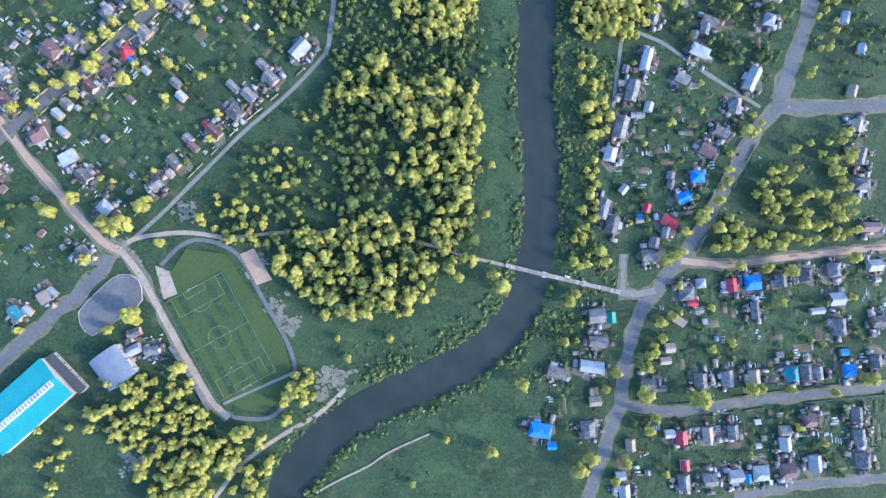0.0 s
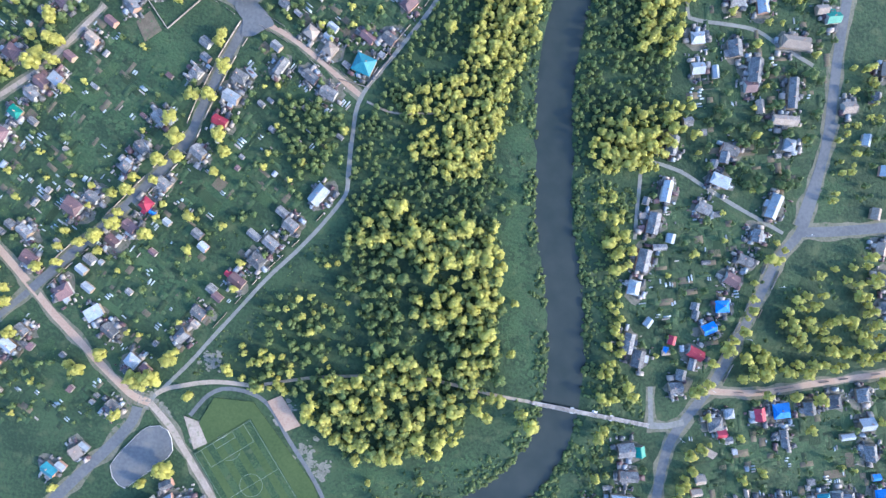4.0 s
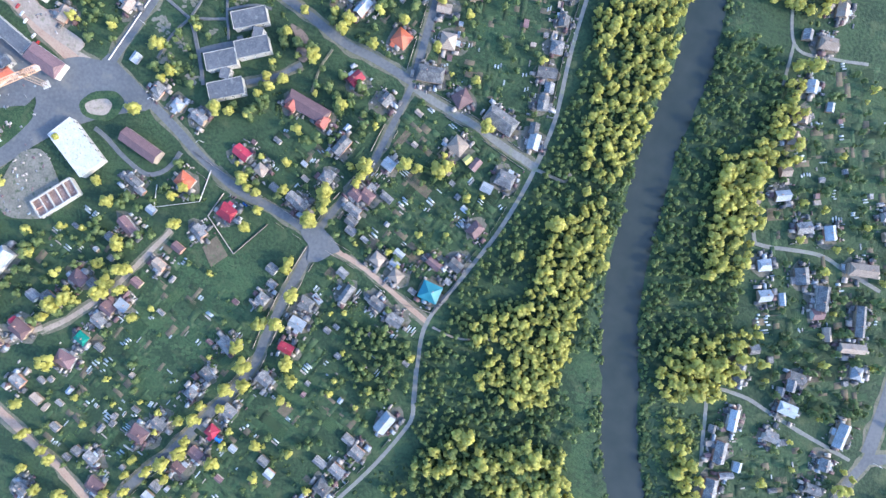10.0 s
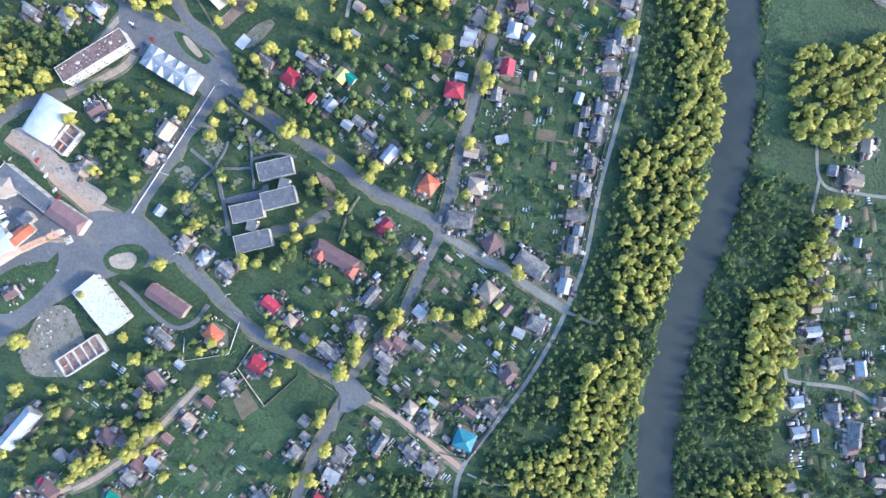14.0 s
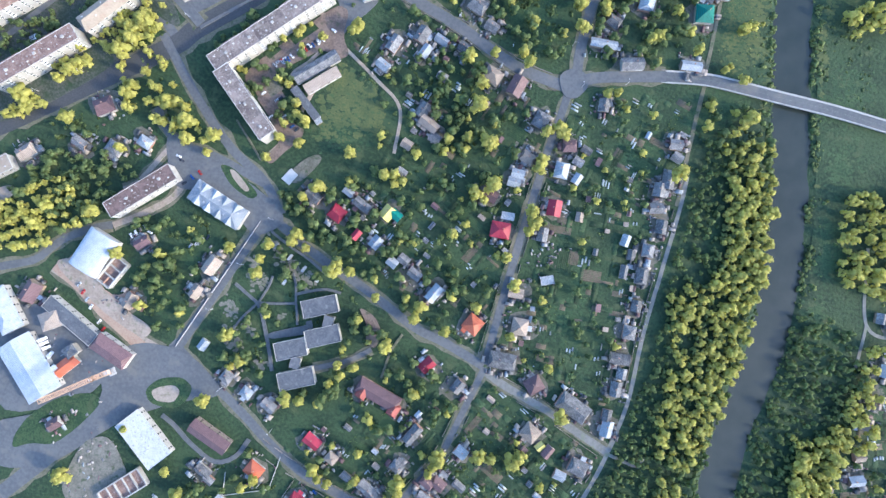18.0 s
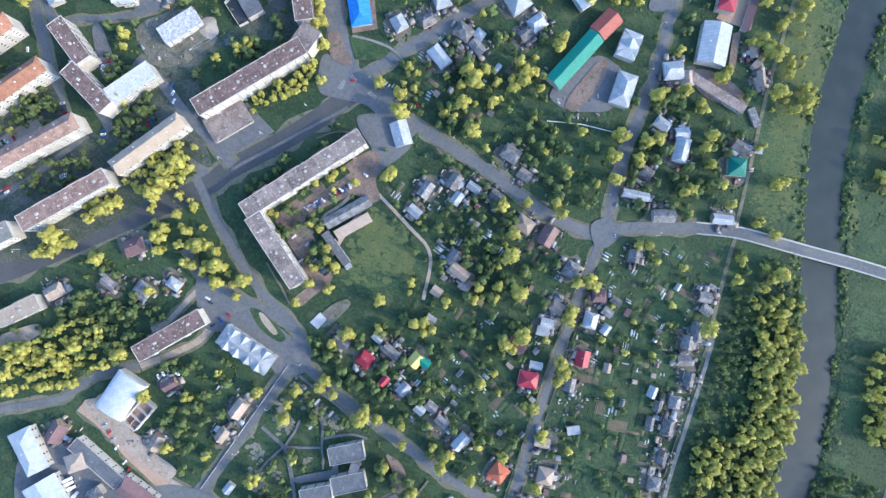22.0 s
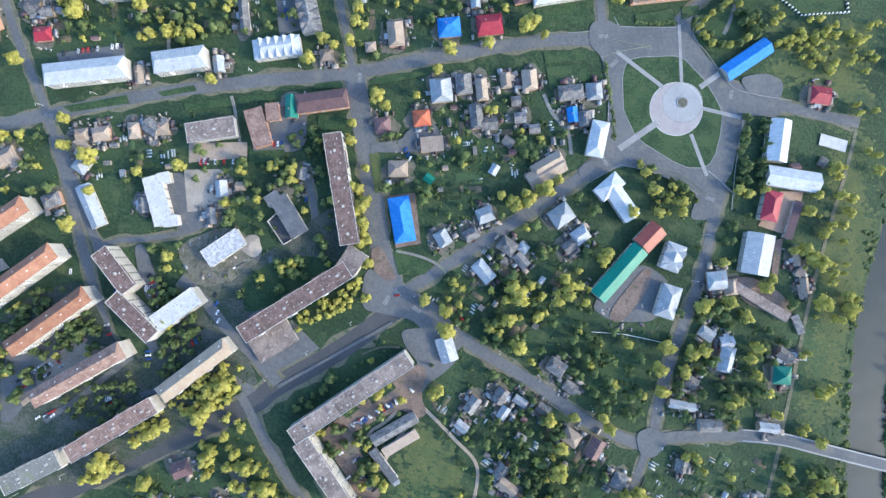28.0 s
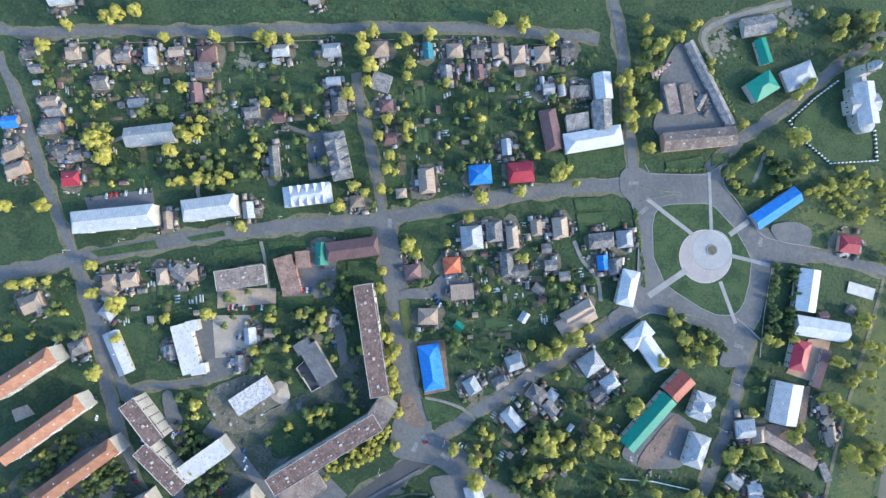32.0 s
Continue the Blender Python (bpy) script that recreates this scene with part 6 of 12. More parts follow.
flat(CONCRETE, "bare concrete foundation slab", (-383, 516.5), (-377, 526.3), (-370.4, 522.2), (-375.6, 512.6))
flat(LAWN, "grass strip before the white block", (-691.7, 800.9), (-644.4, 821.6), (-640.6, 815.6), (-684.2, 798.1))
flat(LAWN, "grass strip beside the street", (-621.1, 829.5), (-594.2, 841.6), (-591, 837.8), (-615.9, 827.1))
flat(DIRT, "earth lane beside the works", (-547.5, 409.9), (-531, 418.6), (-485.8, 387.5), (-455, 376.3), (-461.6, 365.3), (-498, 379.9))
patch("bare_earth", -248.1, -58.2, 14, 9, -35)
patch("bare_earth", -201.2, -18.5, 9, 6, 60)
patch("bare_earth", -60.8, -118.9, 12, 8, 20)
patch("bare_earth", -61.9, -133.1, 6, 11, -30)
patch("bare_earth", -52.2, -112.1, 13, 3, -10)
patch("bare_earth", -109.4, -78.1, 6, 13, 20)
patch("bare_earth", -96.6, -88, 5, 8, 20)
patch("bare_earth", -192.8, -219.9, 6, 17, 70)
patch("bare_earth", -40.4, -106.9, 12, 2, 40)
road(2, "gravel", (-134.6, -159.4), (-111.4, -140.6), (-86.5, -120.6))
road(1.3, "dirt", (-44.3, -208.9), (-29.4, -194.7), (-10.3, -178.6), (4.1, -162.6), (31.1, -140.6))
patch("meadow_grass", 1.4, 175.3, 14, 22, 8)
patch("meadow_grass", 9.6, 139.6, 13, 24, 8)
patch("meadow_grass", 17.6, 99.1, 12, 24, 8)
patch("meadow_grass", 25.1, 58.6, 12, 22, 8)
patch("meadow_grass", -2.5, 212.1, 12, 18, 8)
patch("meadow_grass", 78.3, 487.5, 22, 16, 8)
patch("meadow_grass", 162.6, 469.8, 26, 14, 8)
patch("meadow_grass", 171.8, 410.6, 22, 12, 8)
patch("meadow_grass", 57.6, 627.1, 14, 20, 8)
patch("meadow_grass", 67.4, 553.2, 16, 18, 8)
patch("meadow_grass", 132.6, 439, 14, 26, 8)
road(4, "asphalt", (-634.3, 651.3), (-652.5, 630.8), (-670.4, 609.6), (-684.9, 593.3))
road(4.5, "asphalt", (-592.3, 619.2), (-608.3, 599.3), (-626, 576.7), (-648, 553.1))
road(4, "asphalt", (-523, 649.1), (-540.9, 626.4), (-558.6, 603.7), (-578.5, 589.9))
road(4, "dirt", (-628.4, 606.3), (-647, 588.1), (-668.5, 562.3))
patch("dry_grass", -354.1, 576.8, 3.2, 1.8, -27)
patch("dry_grass", -339.3, 604.8, 1.6, 2.2, -27)
patch("dry_grass", -356.1, 592.2, 6, 1.6, -27)
patch("dry_grass", -324.2, 587.2, 4.4, 1.1, -27)
patch("dry_grass", -330.1, 565.8, 3.9, 2.1, -27)
patch("dry_grass", -337.1, 605.3, 4.9, 1.8, -27)
patch("dry_grass", -322.4, 587.6, 4.7, 2.3, -27)
patch("dry_grass", -343.3, 566.1, 3.5, 2.4, -27)
patch("dry_grass", -326, 605.9, 2.1, 1.2, -27)
patch("dry_grass", -317.9, 590.4, 4.3, 1.3, -27)
patch("dry_grass", -342.1, 587.9, 3.1, 1.8, -27)
patch("dry_grass", -332.4, 563.4, 4.6, 2.4, -27)
patch("dry_grass", -336, 600.4, 5.4, 2.4, -27)
patch("dry_grass", -319.5, 583.1, 4.7, 1.2, -27)
patch("dry_grass", -323.1, 582.3, 2.8, 0.9, -27)
patch("dry_grass", -358.8, 562.7, 3.3, 1.1, -27)
patch("dry_grass", -348.5, 566.4, 5.4, 0.9, -27)
patch("dry_grass", -340, 605.6, 4.7, 1.4, -27)
patch("dry_grass", -341.1, 606.3, 2.4, 1.5, -27)
patch("dry_grass", -339.2, 600.2, 1.7, 2.3, -27)
patch("dry_grass", -345.6, 557.7, 5.5, 1.4, -27)
patch("dry_grass", -342.8, 580.7, 4.4, 1.8, -27)
patch("dry_grass", -336.8, 576.9, 5.7, 1.7, -27)
patch("dry_grass", -341.9, 570.6, 2.6, 1.3, -27)
patch("dry_grass", -316.5, 586.5, 4, 0.8, -27)
patch("dry_grass", -344.3, 577.1, 1.6, 1.8, -27)
patch("dry_grass", -338.9, 604.9, 4.3, 1.6, -27)
patch("dry_grass", -333.5, 591.2, 4.7, 2.1, -27)
patch("dry_grass", -354.2, 581.4, 4.2, 1.3, -27)
patch("dry_grass", -350, 589.8, 3.2, 1.8, -27)
patch("dry_grass", -352.4, 586, 5, 0.8, -27)
patch("dry_grass", -335.1, 571.2, 2.9, 1.2, -27)
patch("dry_grass", -328.5, 598.3, 2.3, 1.5, -27)
patch("dry_grass", -335.4, 603.8, 2.9, 1.4, -27)
patch("dry_grass", -324.6, 589, 5.3, 1.1, -27)
patch("dry_grass", -347.5, 572.7, 5.5, 1.6, -27)
patch("dry_grass", -342.8, 597.5, 5.1, 2.2, -27)
patch("dry_grass", -359.6, 589.1, 5.1, 1.9, -27)
patch("dry_grass", -326.9, 593.1, 2.1, 1.3, -27)
patch("dry_grass", -328.6, 596.5, 3.1, 1.5, -27)
patch("dry_grass", -346.2, 585.5, 5.6, 1.1, -27)
patch("dry_grass", -361.2, 554.7, 5.5, 2.5, -27)
patch("dry_grass", -339.3, 559.1, 5.7, 1.2, -27)
patch("dry_grass", -332.6, 583, 2.8, 1.4, -27)
patch("dry_grass", -338.6, 593.3, 5.1, 0.9, -27)
patch("dry_grass", -318.2, 577.3, 5.7, 2.3, -27)
patch("dry_grass", -319.9, 583, 1.6, 2.1, -27)
patch("dry_grass", -359.9, 588.1, 4.5, 1.7, -27)
patch("dry_grass", -340.4, 559.8, 4.3, 1.4, -27)
patch("dry_grass", -349.7, 561.4, 3.6, 2.1, -27)
patch("dry_grass", -352.1, 595, 3.9, 2.2, -27)
patch("dry_grass", -354.5, 564.1, 5.6, 2.2, -27)
patch("dry_grass", -329.7, 609.8, 4.3, 2.3, -27)
patch("dry_grass", -366.4, 588, 2.7, 1.7, -27)
patch("dry_grass", -345.1, 582.5, 5, 0.8, -27)
patch("dry_grass", -362.1, 577.3, 2.9, 1.3, -27)
patch("dry_grass", -347.2, 573.2, 4.1, 1.4, -27)
patch("dry_grass", -358.7, 587, 2.1, 1.7, -27)
patch("dry_grass", -331.4, 590.2, 1.9, 1.1, -27)
patch("dry_grass", -346.4, 575.7, 5, 1.4, -27)
patch("dry_grass", -324.2, 579.2, 3.4, 1.4, -27)
patch("dry_grass", -339, 572.2, 3.4, 2, -27)
patch("dry_grass", -345.8, 594, 3.9, 2, -27)
patch("dry_grass", -363.8, 580.7, 3.4, 2.3, -27)
patch("dry_grass", -319.9, 593.3, 5.5, 2.1, -27)
patch("dry_grass", -353.6, 581.1, 2.1, 2.2, -27)
patch("dry_grass", -324.3, 577.4, 4.8, 1.8, -27)
patch("dry_grass", -360.2, 573.1, 1.5, 1, -27)
patch("dry_grass", -332, 607.4, 1.9, 1, -27)
patch("dry_grass", -325.1, 601.9, 1.6, 2.2, -27)
patch("dry_grass", -356.6, 560.9, 4.5, 2.2, -27)
patch("dry_grass", -316.7, 583.2, 5.1, 0.9, -27)
patch("dry_grass", -327.3, 584.6, 4.7, 1, -27)
patch("dry_grass", -365.4, 585.5, 4, 2.2, -27)
patch("dry_grass", -357.6, 594.7, 2.6, 1.8, -27)
patch("dry_grass", -329.1, 590.3, 3.2, 1.5, -27)
patch("dry_grass", -349.7, 584.3, 1.9, 1.7, -27)
patch("dry_grass", -317.7, 591.9, 4.9, 1.1, -27)
patch("dry_grass", -328.6, 571.7, 4.5, 1.7, -27)
patch("dry_grass", -340.1, 574.8, 5.5, 1.1, -27)
patch("dry_grass", -359, 565.4, 5.6, 1.7, -27)
patch("dry_grass", -341.5, 570.7, 2.3, 1.3, -27)
patch("dry_grass", -355.5, 574.6, 2.9, 1.2, -27)
patch("dry_grass", -349.2, 569.5, 3.4, 2.3, -27)
patch("dry_grass", -339.4, 594.5, 2.5, 0.8, -27)
patch("dry_grass", -343.4, 587.6, 2.3, 1.4, -27)
patch("dry_grass", -347.1, 566.7, 2.1, 2.5, -27)
patch("dry_grass", -341, 576.9, 3.6, 2.2, -27)
patch("dry_grass", -324.2, 583, 3.7, 2, -27)
patch("dry_grass", -323.6, 591, 4.8, 2.4, -27)
patch("dry_grass", -345.6, 595, 2.6, 2, -27)
patch("dry_grass", -325.8, 598.5, 2.4, 1.2, -27)
patch("dry_grass", -354.5, 568.3, 5.4, 2.3, -27)
patch("dry_grass", -349.7, 561.4, 2.9, 1.5, -27)
patch("dry_grass", -333.8, 605.1, 1.9, 2.2, -27)
patch("dry_grass", -353.1, 586.8, 4.1, 1.9, -27)
patch("dry_grass", -367.9, 584.4, 3.5, 1.6, -27)
patch("dry_grass", -355, 574.7, 5.8, 1.5, -27)
patch("dry_grass", -342.8, 601.3, 2.7, 1.9, -27)
patch("dry_grass", -356.5, 558.5, 5.6, 1, -27)
patch("dry_grass", -319.9, 593.3, 5, 2.1, -27)
patch("dry_grass", -349.6, 571.3, 4.4, 2.2, -27)
patch("dry_grass", -350, 567, 5.8, 1.9, -27)
patch("dry_grass", -343.3, 601.6, 3.7, 1.4, -27)
patch("dry_grass", -327.7, 575.7, 4, 1.1, -27)
patch("dry_grass", -332.3, 577.4, 2.3, 2.3, -27)
patch("dry_grass", -337.3, 602, 5.7, 1, -27)
patch("dry_grass", -347.3, 569.4, 4.2, 1.7, -27)
patch("dry_grass", -334.2, 585.9, 2.9, 1.1, -27)
patch("dry_grass", -360.6, 566.5, 4.9, 1.7, -27)
patch("meadow_grass", -343.1, 565.2, 22, 16, 13)
patch("meadow_grass", -271.4, 726.4, 18, 12, 13)
patch("meadow_grass", -217.6, 696.2, 22, 16, 13)
patch("meadow_grass", -58.6, 746.1, 12, 40, 13)
patch("meadow_grass", -68.9, 814.6, 8, 30, 13)
patch("meadow_grass", -129.3, 482.7, 28, 12, 92)
patch("meadow_grass", -138.2, 457.3, 22, 16, 92)
patch("meadow_grass", -297.2, 456.9, 20, 10, 92)
patch("meadow_grass", -265.1, 482.4, 18, 12, 92)
patch("meadow_grass", 59, 560, 8, 30, 12)
patch("meadow_grass", 63.1, 499.4, 14, 24, 12)
patch("meadow_grass", -31.4, 545.7, 6, 24, 12)
patch("meadow_grass", -452.5, 400.9, 22, 12, -28)
patch("meadow_grass", -437, 436.8, 14, 8, -28)
patch("meadow_grass", -438.5, 227.5, 20, 10, -28)
patch("meadow_grass", -311, 235, 24, 14, -28)
patch("meadow_grass", -293.9, 220, 26, 12, -28)
patch("meadow_grass", -334.8, 216.3, 18, 10, -28)
patch("meadow_grass", -357.3, 170.2, 30, 18, -28)
patch("meadow_grass", -296.4, 199.6, 30, 14, -27)
patch("meadow_grass", -316, 162, 30, 20, -27)
patch("meadow_grass", -350.2, 125.9, 24, 18, -27)
patch("meadow_grass", -225.9, 140.1, 30, 20, -27)
patch("meadow_grass", -234.5, 34.6, 36, 20, -27)
patch("meadow_grass", -274.5, 44.3, 20, 14, -27)
patch("meadow_grass", -280.9, -69.9, 30, 14, -27)
patch("meadow_grass", -233.2, 110.2, 24, 18, -27)
patch("meadow_grass", 182.5, 398.9, 24, 20, -27)
patch("meadow_grass", 163.5, 399.3, 16, 24, -27)
patch("meadow_grass", 23, 102, 10, 60, 15)
patch("meadow_grass", 42.9, 45.5, 10, 30, 15)
patch("meadow_grass", -41.4, -81, 40, 14, 15)
patch("meadow_grass", 9, -58.1, 30, 12, 15)
patch("meadow_grass", 79.8, -128.7, 40, 20, 15)
patch("meadow_grass", 38.4, -167.6, 40, 18, 15)
patch("meadow_grass", -60.1, -81.2, 20, 12, 15)
patch("meadow_grass", 249.3, 225.9, 24, 20, 15)
patch("meadow_grass", 161.9, 173.2, 24, 14, 15)
patch("meadow_grass", 234.1, 6.5, 40, 18, 15)
patch("meadow_grass", 293.5, 17.5, 40, 20, 15)
patch("meadow_grass", 224.3, -29.3, 24, 10, 15)
patch("meadow_grass", -84.2, 182.7, 30, 10, 15)
patch("meadow_grass", -35.1, 177, 14, 30, 15)
patch("bare_earth", -250.6, -61.6, 9, 6, -35)
patch("bare_earth", -235.7, -64.7, 10, 5, -35)
patch("bare_earth", -202, -76.8, 10, 8, -35)
patch("bare_earth", -204.6, -16.4, 8, 10, -35)
patch("bare_earth", -50.1, -118.4, 14, 7, -35)
patch("bare_earth", -118.6, -73.3, 4, 16, -35)
patch("bare_earth", -137.9, -45.6, 8, 12, -35)
patch("bare_earth", -97, -84, 5, 10, -35)
patch("bare_earth", -187.5, -222.3, 6, 20, -35)
patch("bare_earth", -625, 940, 10, 20, 14)
patch("bare_earth", -606.4, 977.2, 12, 8, 14)
patch("bare_earth", -236.6, 1103.4, 14, 8, 14)
patch("bare_earth", -239.6, 1085.9, 12, 14, 14)
patch("bare_earth", -187.6, 1120.5, 14, 10, 14)
patch("bare_earth", -502.9, 779, 20, 10, 14)
patch("bare_earth", -554.2, 762.2, 20, 16, 14)
patch("meadow_grass", -733.7, 917.5, 12, 16, 14)
patch("meadow_grass", -671.7, 868.1, 22, 12, 14)
patch("meadow_grass", -436.1, 1062.4, 80, 8, 14)
patch("meadow_grass", -589.9, 1023.4, 60, 8, 14)
patch("meadow_grass", -144.1, 1040.6, 30, 16, 14)
patch("meadow_grass", -207.4, 882.5, 14, 8, 14)
patch("meadow_grass", -326.8, 962.3, 20, 8, 14)
patch("meadow_grass", -391.5, 819.6, 20, 14, 14)
patch("meadow_grass", -666.8, 717, 16, 14, 14)
patch("meadow_grass", -516.4, 548.8, 10, 30, -46)
patch("meadow_grass", -475.5, 535.3, 12, 24, -46)
patch("meadow_grass", -483.6, 416.1, 20, 14, -46)
patch("meadow_grass", -248.9, 665.9, 30, 14, -46)
patch("meadow_grass", -205.5, 681.2, 20, 16, -46)
patch("meadow_grass", -101.8, 602.7, 16, 30, -46)
patch("meadow_grass", -108.8, 572.7, 20, 16, -46)
patch("meadow_grass", 49.2, 681.9, 30, 30, -46)
kerb((-259.2, 926.8), (-259.6, 936.2), (-257.3, 942.9), (-248.9, 947.3), (-221.9, 954.8), (-213.1, 954.1), (-192.5, 940.6), (-180.3, 927.9), (-173.2, 918.9), (-170.8, 900.5), (-171.1, 885.3), (-173.7, 876.1), (-178.3, 871.3), (-191.5, 868.6), (-203.9, 870.9), (-228.7, 879.2), (-238.2, 883.6), (-246.3, 894), (-252.6, 902.4), (-259.2, 926.8))
kerb((-270.9, 967.5), (-225.5, 977.7), (-212.3, 992.8))
kerb((-203.9, 987.7), (-208.4, 972.4), (-197.4, 960.8), (-172.1, 945.6), (-144.8, 942.7), (-124.3, 938.1))
kerb((-126.2, 925.8), (-154.5, 922.7), (-154.8, 873.7), (-160.1, 855.9), (-161.5, 831.8))
kerb((-177.8, 849.3), (-190.9, 854.2), (-220.8, 858.9), (-244.6, 858.4), (-268.1, 837.2))
kerb((-262.8, 864.5), (-262.3, 888.2), (-267.9, 915.2), (-279.7, 940.7))
flat(DIRT, "pale earth yard", (-627.9, 441.9), (-592.4, 465.1), (-587.8, 457.3), (-599, 444.5), (-625.9, 433.6))
flat(ASPHALT, "grey yard between the blocks", (-611.7, 705.1), (-604, 709.7), (-582.5, 676.5), (-584.2, 663.9), (-593.9, 667.6))
flat(DIRT, "earth car park between the blocks", (-664.8, 594.2), (-633.9, 625.4), (-628, 624), (-651.2, 585.8), (-660.7, 577.4))
patch("dry_grass", -19, 784.3, 10, 60, 13)
patch("dry_grass", -15.8, 718.7, 10, 60, 13)
patch("dry_grass", -7.9, 663.7, 12, 40, 13)
patch("dry_grass", -26.9, 839.4, 8, 40, 13)
patch("dry_grass", -107.1, 987.6, 30, 14, 14)
patch("dry_grass", -84.3, 983.7, 20, 16, 14)
patch("dry_grass", -126.6, 987.7, 14, 8, 14)
patch("dry_grass", -50.2, 872.4, 8, 60, 14)
patch("dry_grass", -46.7, 797, 10, 60, 14)
flat(LAWN, "mown churchyard lawn", (-169.2, 1033.1), (-154.1, 1056.5), (-137.8, 1076.4), (-124.4, 1041.6), (-100.7, 1045.7), (-93.8, 1021.6), (-129.6, 1009.7))
flat(LAWN, "clipped lawn beside the street", (-341.7, 969), (-300, 981), (-295.8, 965.9), (-334.7, 950.5))
flat(LAWN, "clipped lawn beside the street", (-321.9, 921.6), (-291.2, 931.6), (-283.8, 921.1), (-314.8, 904))
flat(LAWN, "clipped lawn beside the street", (-326.6, 932.7), (-299.7, 941.3), (-292, 935.2), (-322.6, 924.2))
flat(LAWN, "clipped lawn beside the street", (-261, 979.4), (-232.1, 992), (-228.2, 980.1), (-257.7, 971.7))
flat(LAWN, "clipped lawn beside the street", (-224.7, 995.2), (-211.4, 999.5), (-211, 992), (-223.7, 985))
flat(DIRT, "worn earth yard between the blocks", (-663.6, 594.6), (-636, 619.7), (-615, 621.5), (-646.7, 589))
flat(DIRT, "worn earth yard between the blocks", (-721.1, 664.7), (-710.6, 671.9), (-702.8, 665.9), (-715.8, 656.3))
road(8, "asphalt", (-569.5, 688), (-555.3, 681.2), (-539.6, 670.2), (-519.8, 654.1), (-494.6, 638.8), (-474.1, 623.8))
road(4, "asphalt", (-513.1, 653.4), (-507, 669.8), (-497.7, 688.4), (-495, 705.4), (-503.8, 721.9))
flat(LAWN, "grassy middle of the courtyard", (-521.8, 697.2), (-504.5, 715.3), (-482.6, 728.1), (-446.2, 731.3), (-468.1, 706.9), (-511.9, 668.4))
patch("dry_grass", -64.6, 888.5, 12, 30, 14)
patch("dry_grass", -55.8, 852.5, 14, 40, 14)
patch("dry_grass", -49.3, 806.5, 16, 40, 14)
patch("dry_grass", -47.5, 759.4, 16, 40, 14)
patch("dry_grass", -37.7, 828.3, 10, 60, 14)
patch("dry_grass", -130.8, 965.1, 22, 8, 14)
patch("dry_grass", -101.7, 965.1, 30, 10, 14)
patch("dry_grass", -76.5, 961.6, 24, 10, 14)
patch("dry_grass", -148.1, 996.7, 12, 6, 14)
patch("dry_grass", -81.7, 1003.4, 16, 14, 14)
patch("dry_grass", -119.6, 998.9, 16, 6, 14)
patch("dry_grass", -66, 897.3, 14, 22, 14)
patch("dry_grass", -70, 934.5, 16, 8, 14)
patch("dry_grass", 22.8, 715.5, 5, 40, 13)
patch("dry_grass", 17.1, 771, 5, 50, 13)
patch("dry_grass", 27, 584.2, 8, 40, 13)
patch("dry_grass", 26, 650, 6, 50, 13)
flat(ASPHALT, "grey yard beside the slate-roofed block", (-549.5, 933.1), (-530.1, 939.3), (-519.6, 905.5), (-536.9, 896.6))
flat(ASPHALT, "grey yard beside the brick shop", (-533.7, 839.4), (-504.8, 854.5), (-494.1, 811.2), (-523.7, 802.5), (-539.7, 801.4), (-527.4, 808.2))
flat(DIRT, "worn earth yard behind the block", (-587.5, 795.6), (-542.4, 806.8), (-539.5, 794.9), (-583.7, 780.2))
flat(COURT, "brick paving round the blue-roofed shop", (-421.6, 791.2), (-401.9, 798.1), (-388.2, 759.2), (-406.9, 751))
flat(ASPHALT, "grey drive beside the tan house", (-446.5, 828.7), (-421.8, 836.7), (-420.2, 845.5), (-397.5, 858.2), (-388.3, 836), (-443.3, 821))
flat(LAWN, "clipped grass strip beside the street", (-598.5, 825.6), (-561.9, 838.9), (-560, 832.8), (-595.7, 819.8))
flat(LAWN, "clipped grass strip beside the street", (-558.2, 840.8), (-528.6, 849.1), (-527.8, 846), (-555, 835.5))
flat(LAWN, "clipped grass strip beside the street", (-502.4, 860.3), (-499.9, 865.1), (-481.1, 872.2), (-477.5, 867))
flat(LAWN, "clipped grass strip beside the street", (-459.4, 877.1), (-446.4, 885.5), (-420.4, 894.4), (-417.2, 890.9), (-456.3, 874.1))
flat(LAWN, "grass plot in front of the shop", (-492.5, 840.7), (-471.3, 847.4), (-468.2, 835), (-488.2, 828.7))
flat(LAWN, "grass beside the brick shop", (-539.4, 800.1), (-512.1, 808.2), (-510, 799.8), (-536.3, 789.6))
flat(DRYLITGRASS, "trodden grass beside the street", (-444.8, 819.7), (-437.2, 823), (-428.1, 791.9), (-433.4, 790.6))
flat(LAWN, "grass corner inside a low fence", (-409, 748.2), (-376.6, 746.3), (-379.2, 735.8), (-399.6, 730.8))
road(2, "gravel", (-406.3, 748.9), (-390, 749.1), (-374.4, 746.8), (-362.6, 740.8))
road(2, "gravel", (-563.1, 840), (-557.6, 828.8), (-548.1, 805.4))
patch("dry_grass", -60.5, 809.1, 8, 22, 14)
patch("dry_grass", -49.4, 778.7, 8, 26, 14)
patch("dry_grass", -47.2, 746, 10, 24, 14)
patch("dry_grass", -39, 719.7, 9, 22, 14)
patch("dry_grass", -43.6, 694.8, 12, 16, 14)
patch("dry_grass", -53.6, 720.7, 6, 20, 14)
patch("meadow_grass", -61.7, 789.8, 12, 50, 14)
patch("meadow_grass", -49.1, 731.3, 14, 50, 14)
patch("meadow_grass", -45.5, 661.1, 20, 30, 14)
patch("meadow_grass", -58.8, 638.7, 24, 16, 14)
patch("meadow_grass", -213, 703, 30, 16, 14)
patch("meadow_grass", -227.3, 685.1, 20, 14, 14)
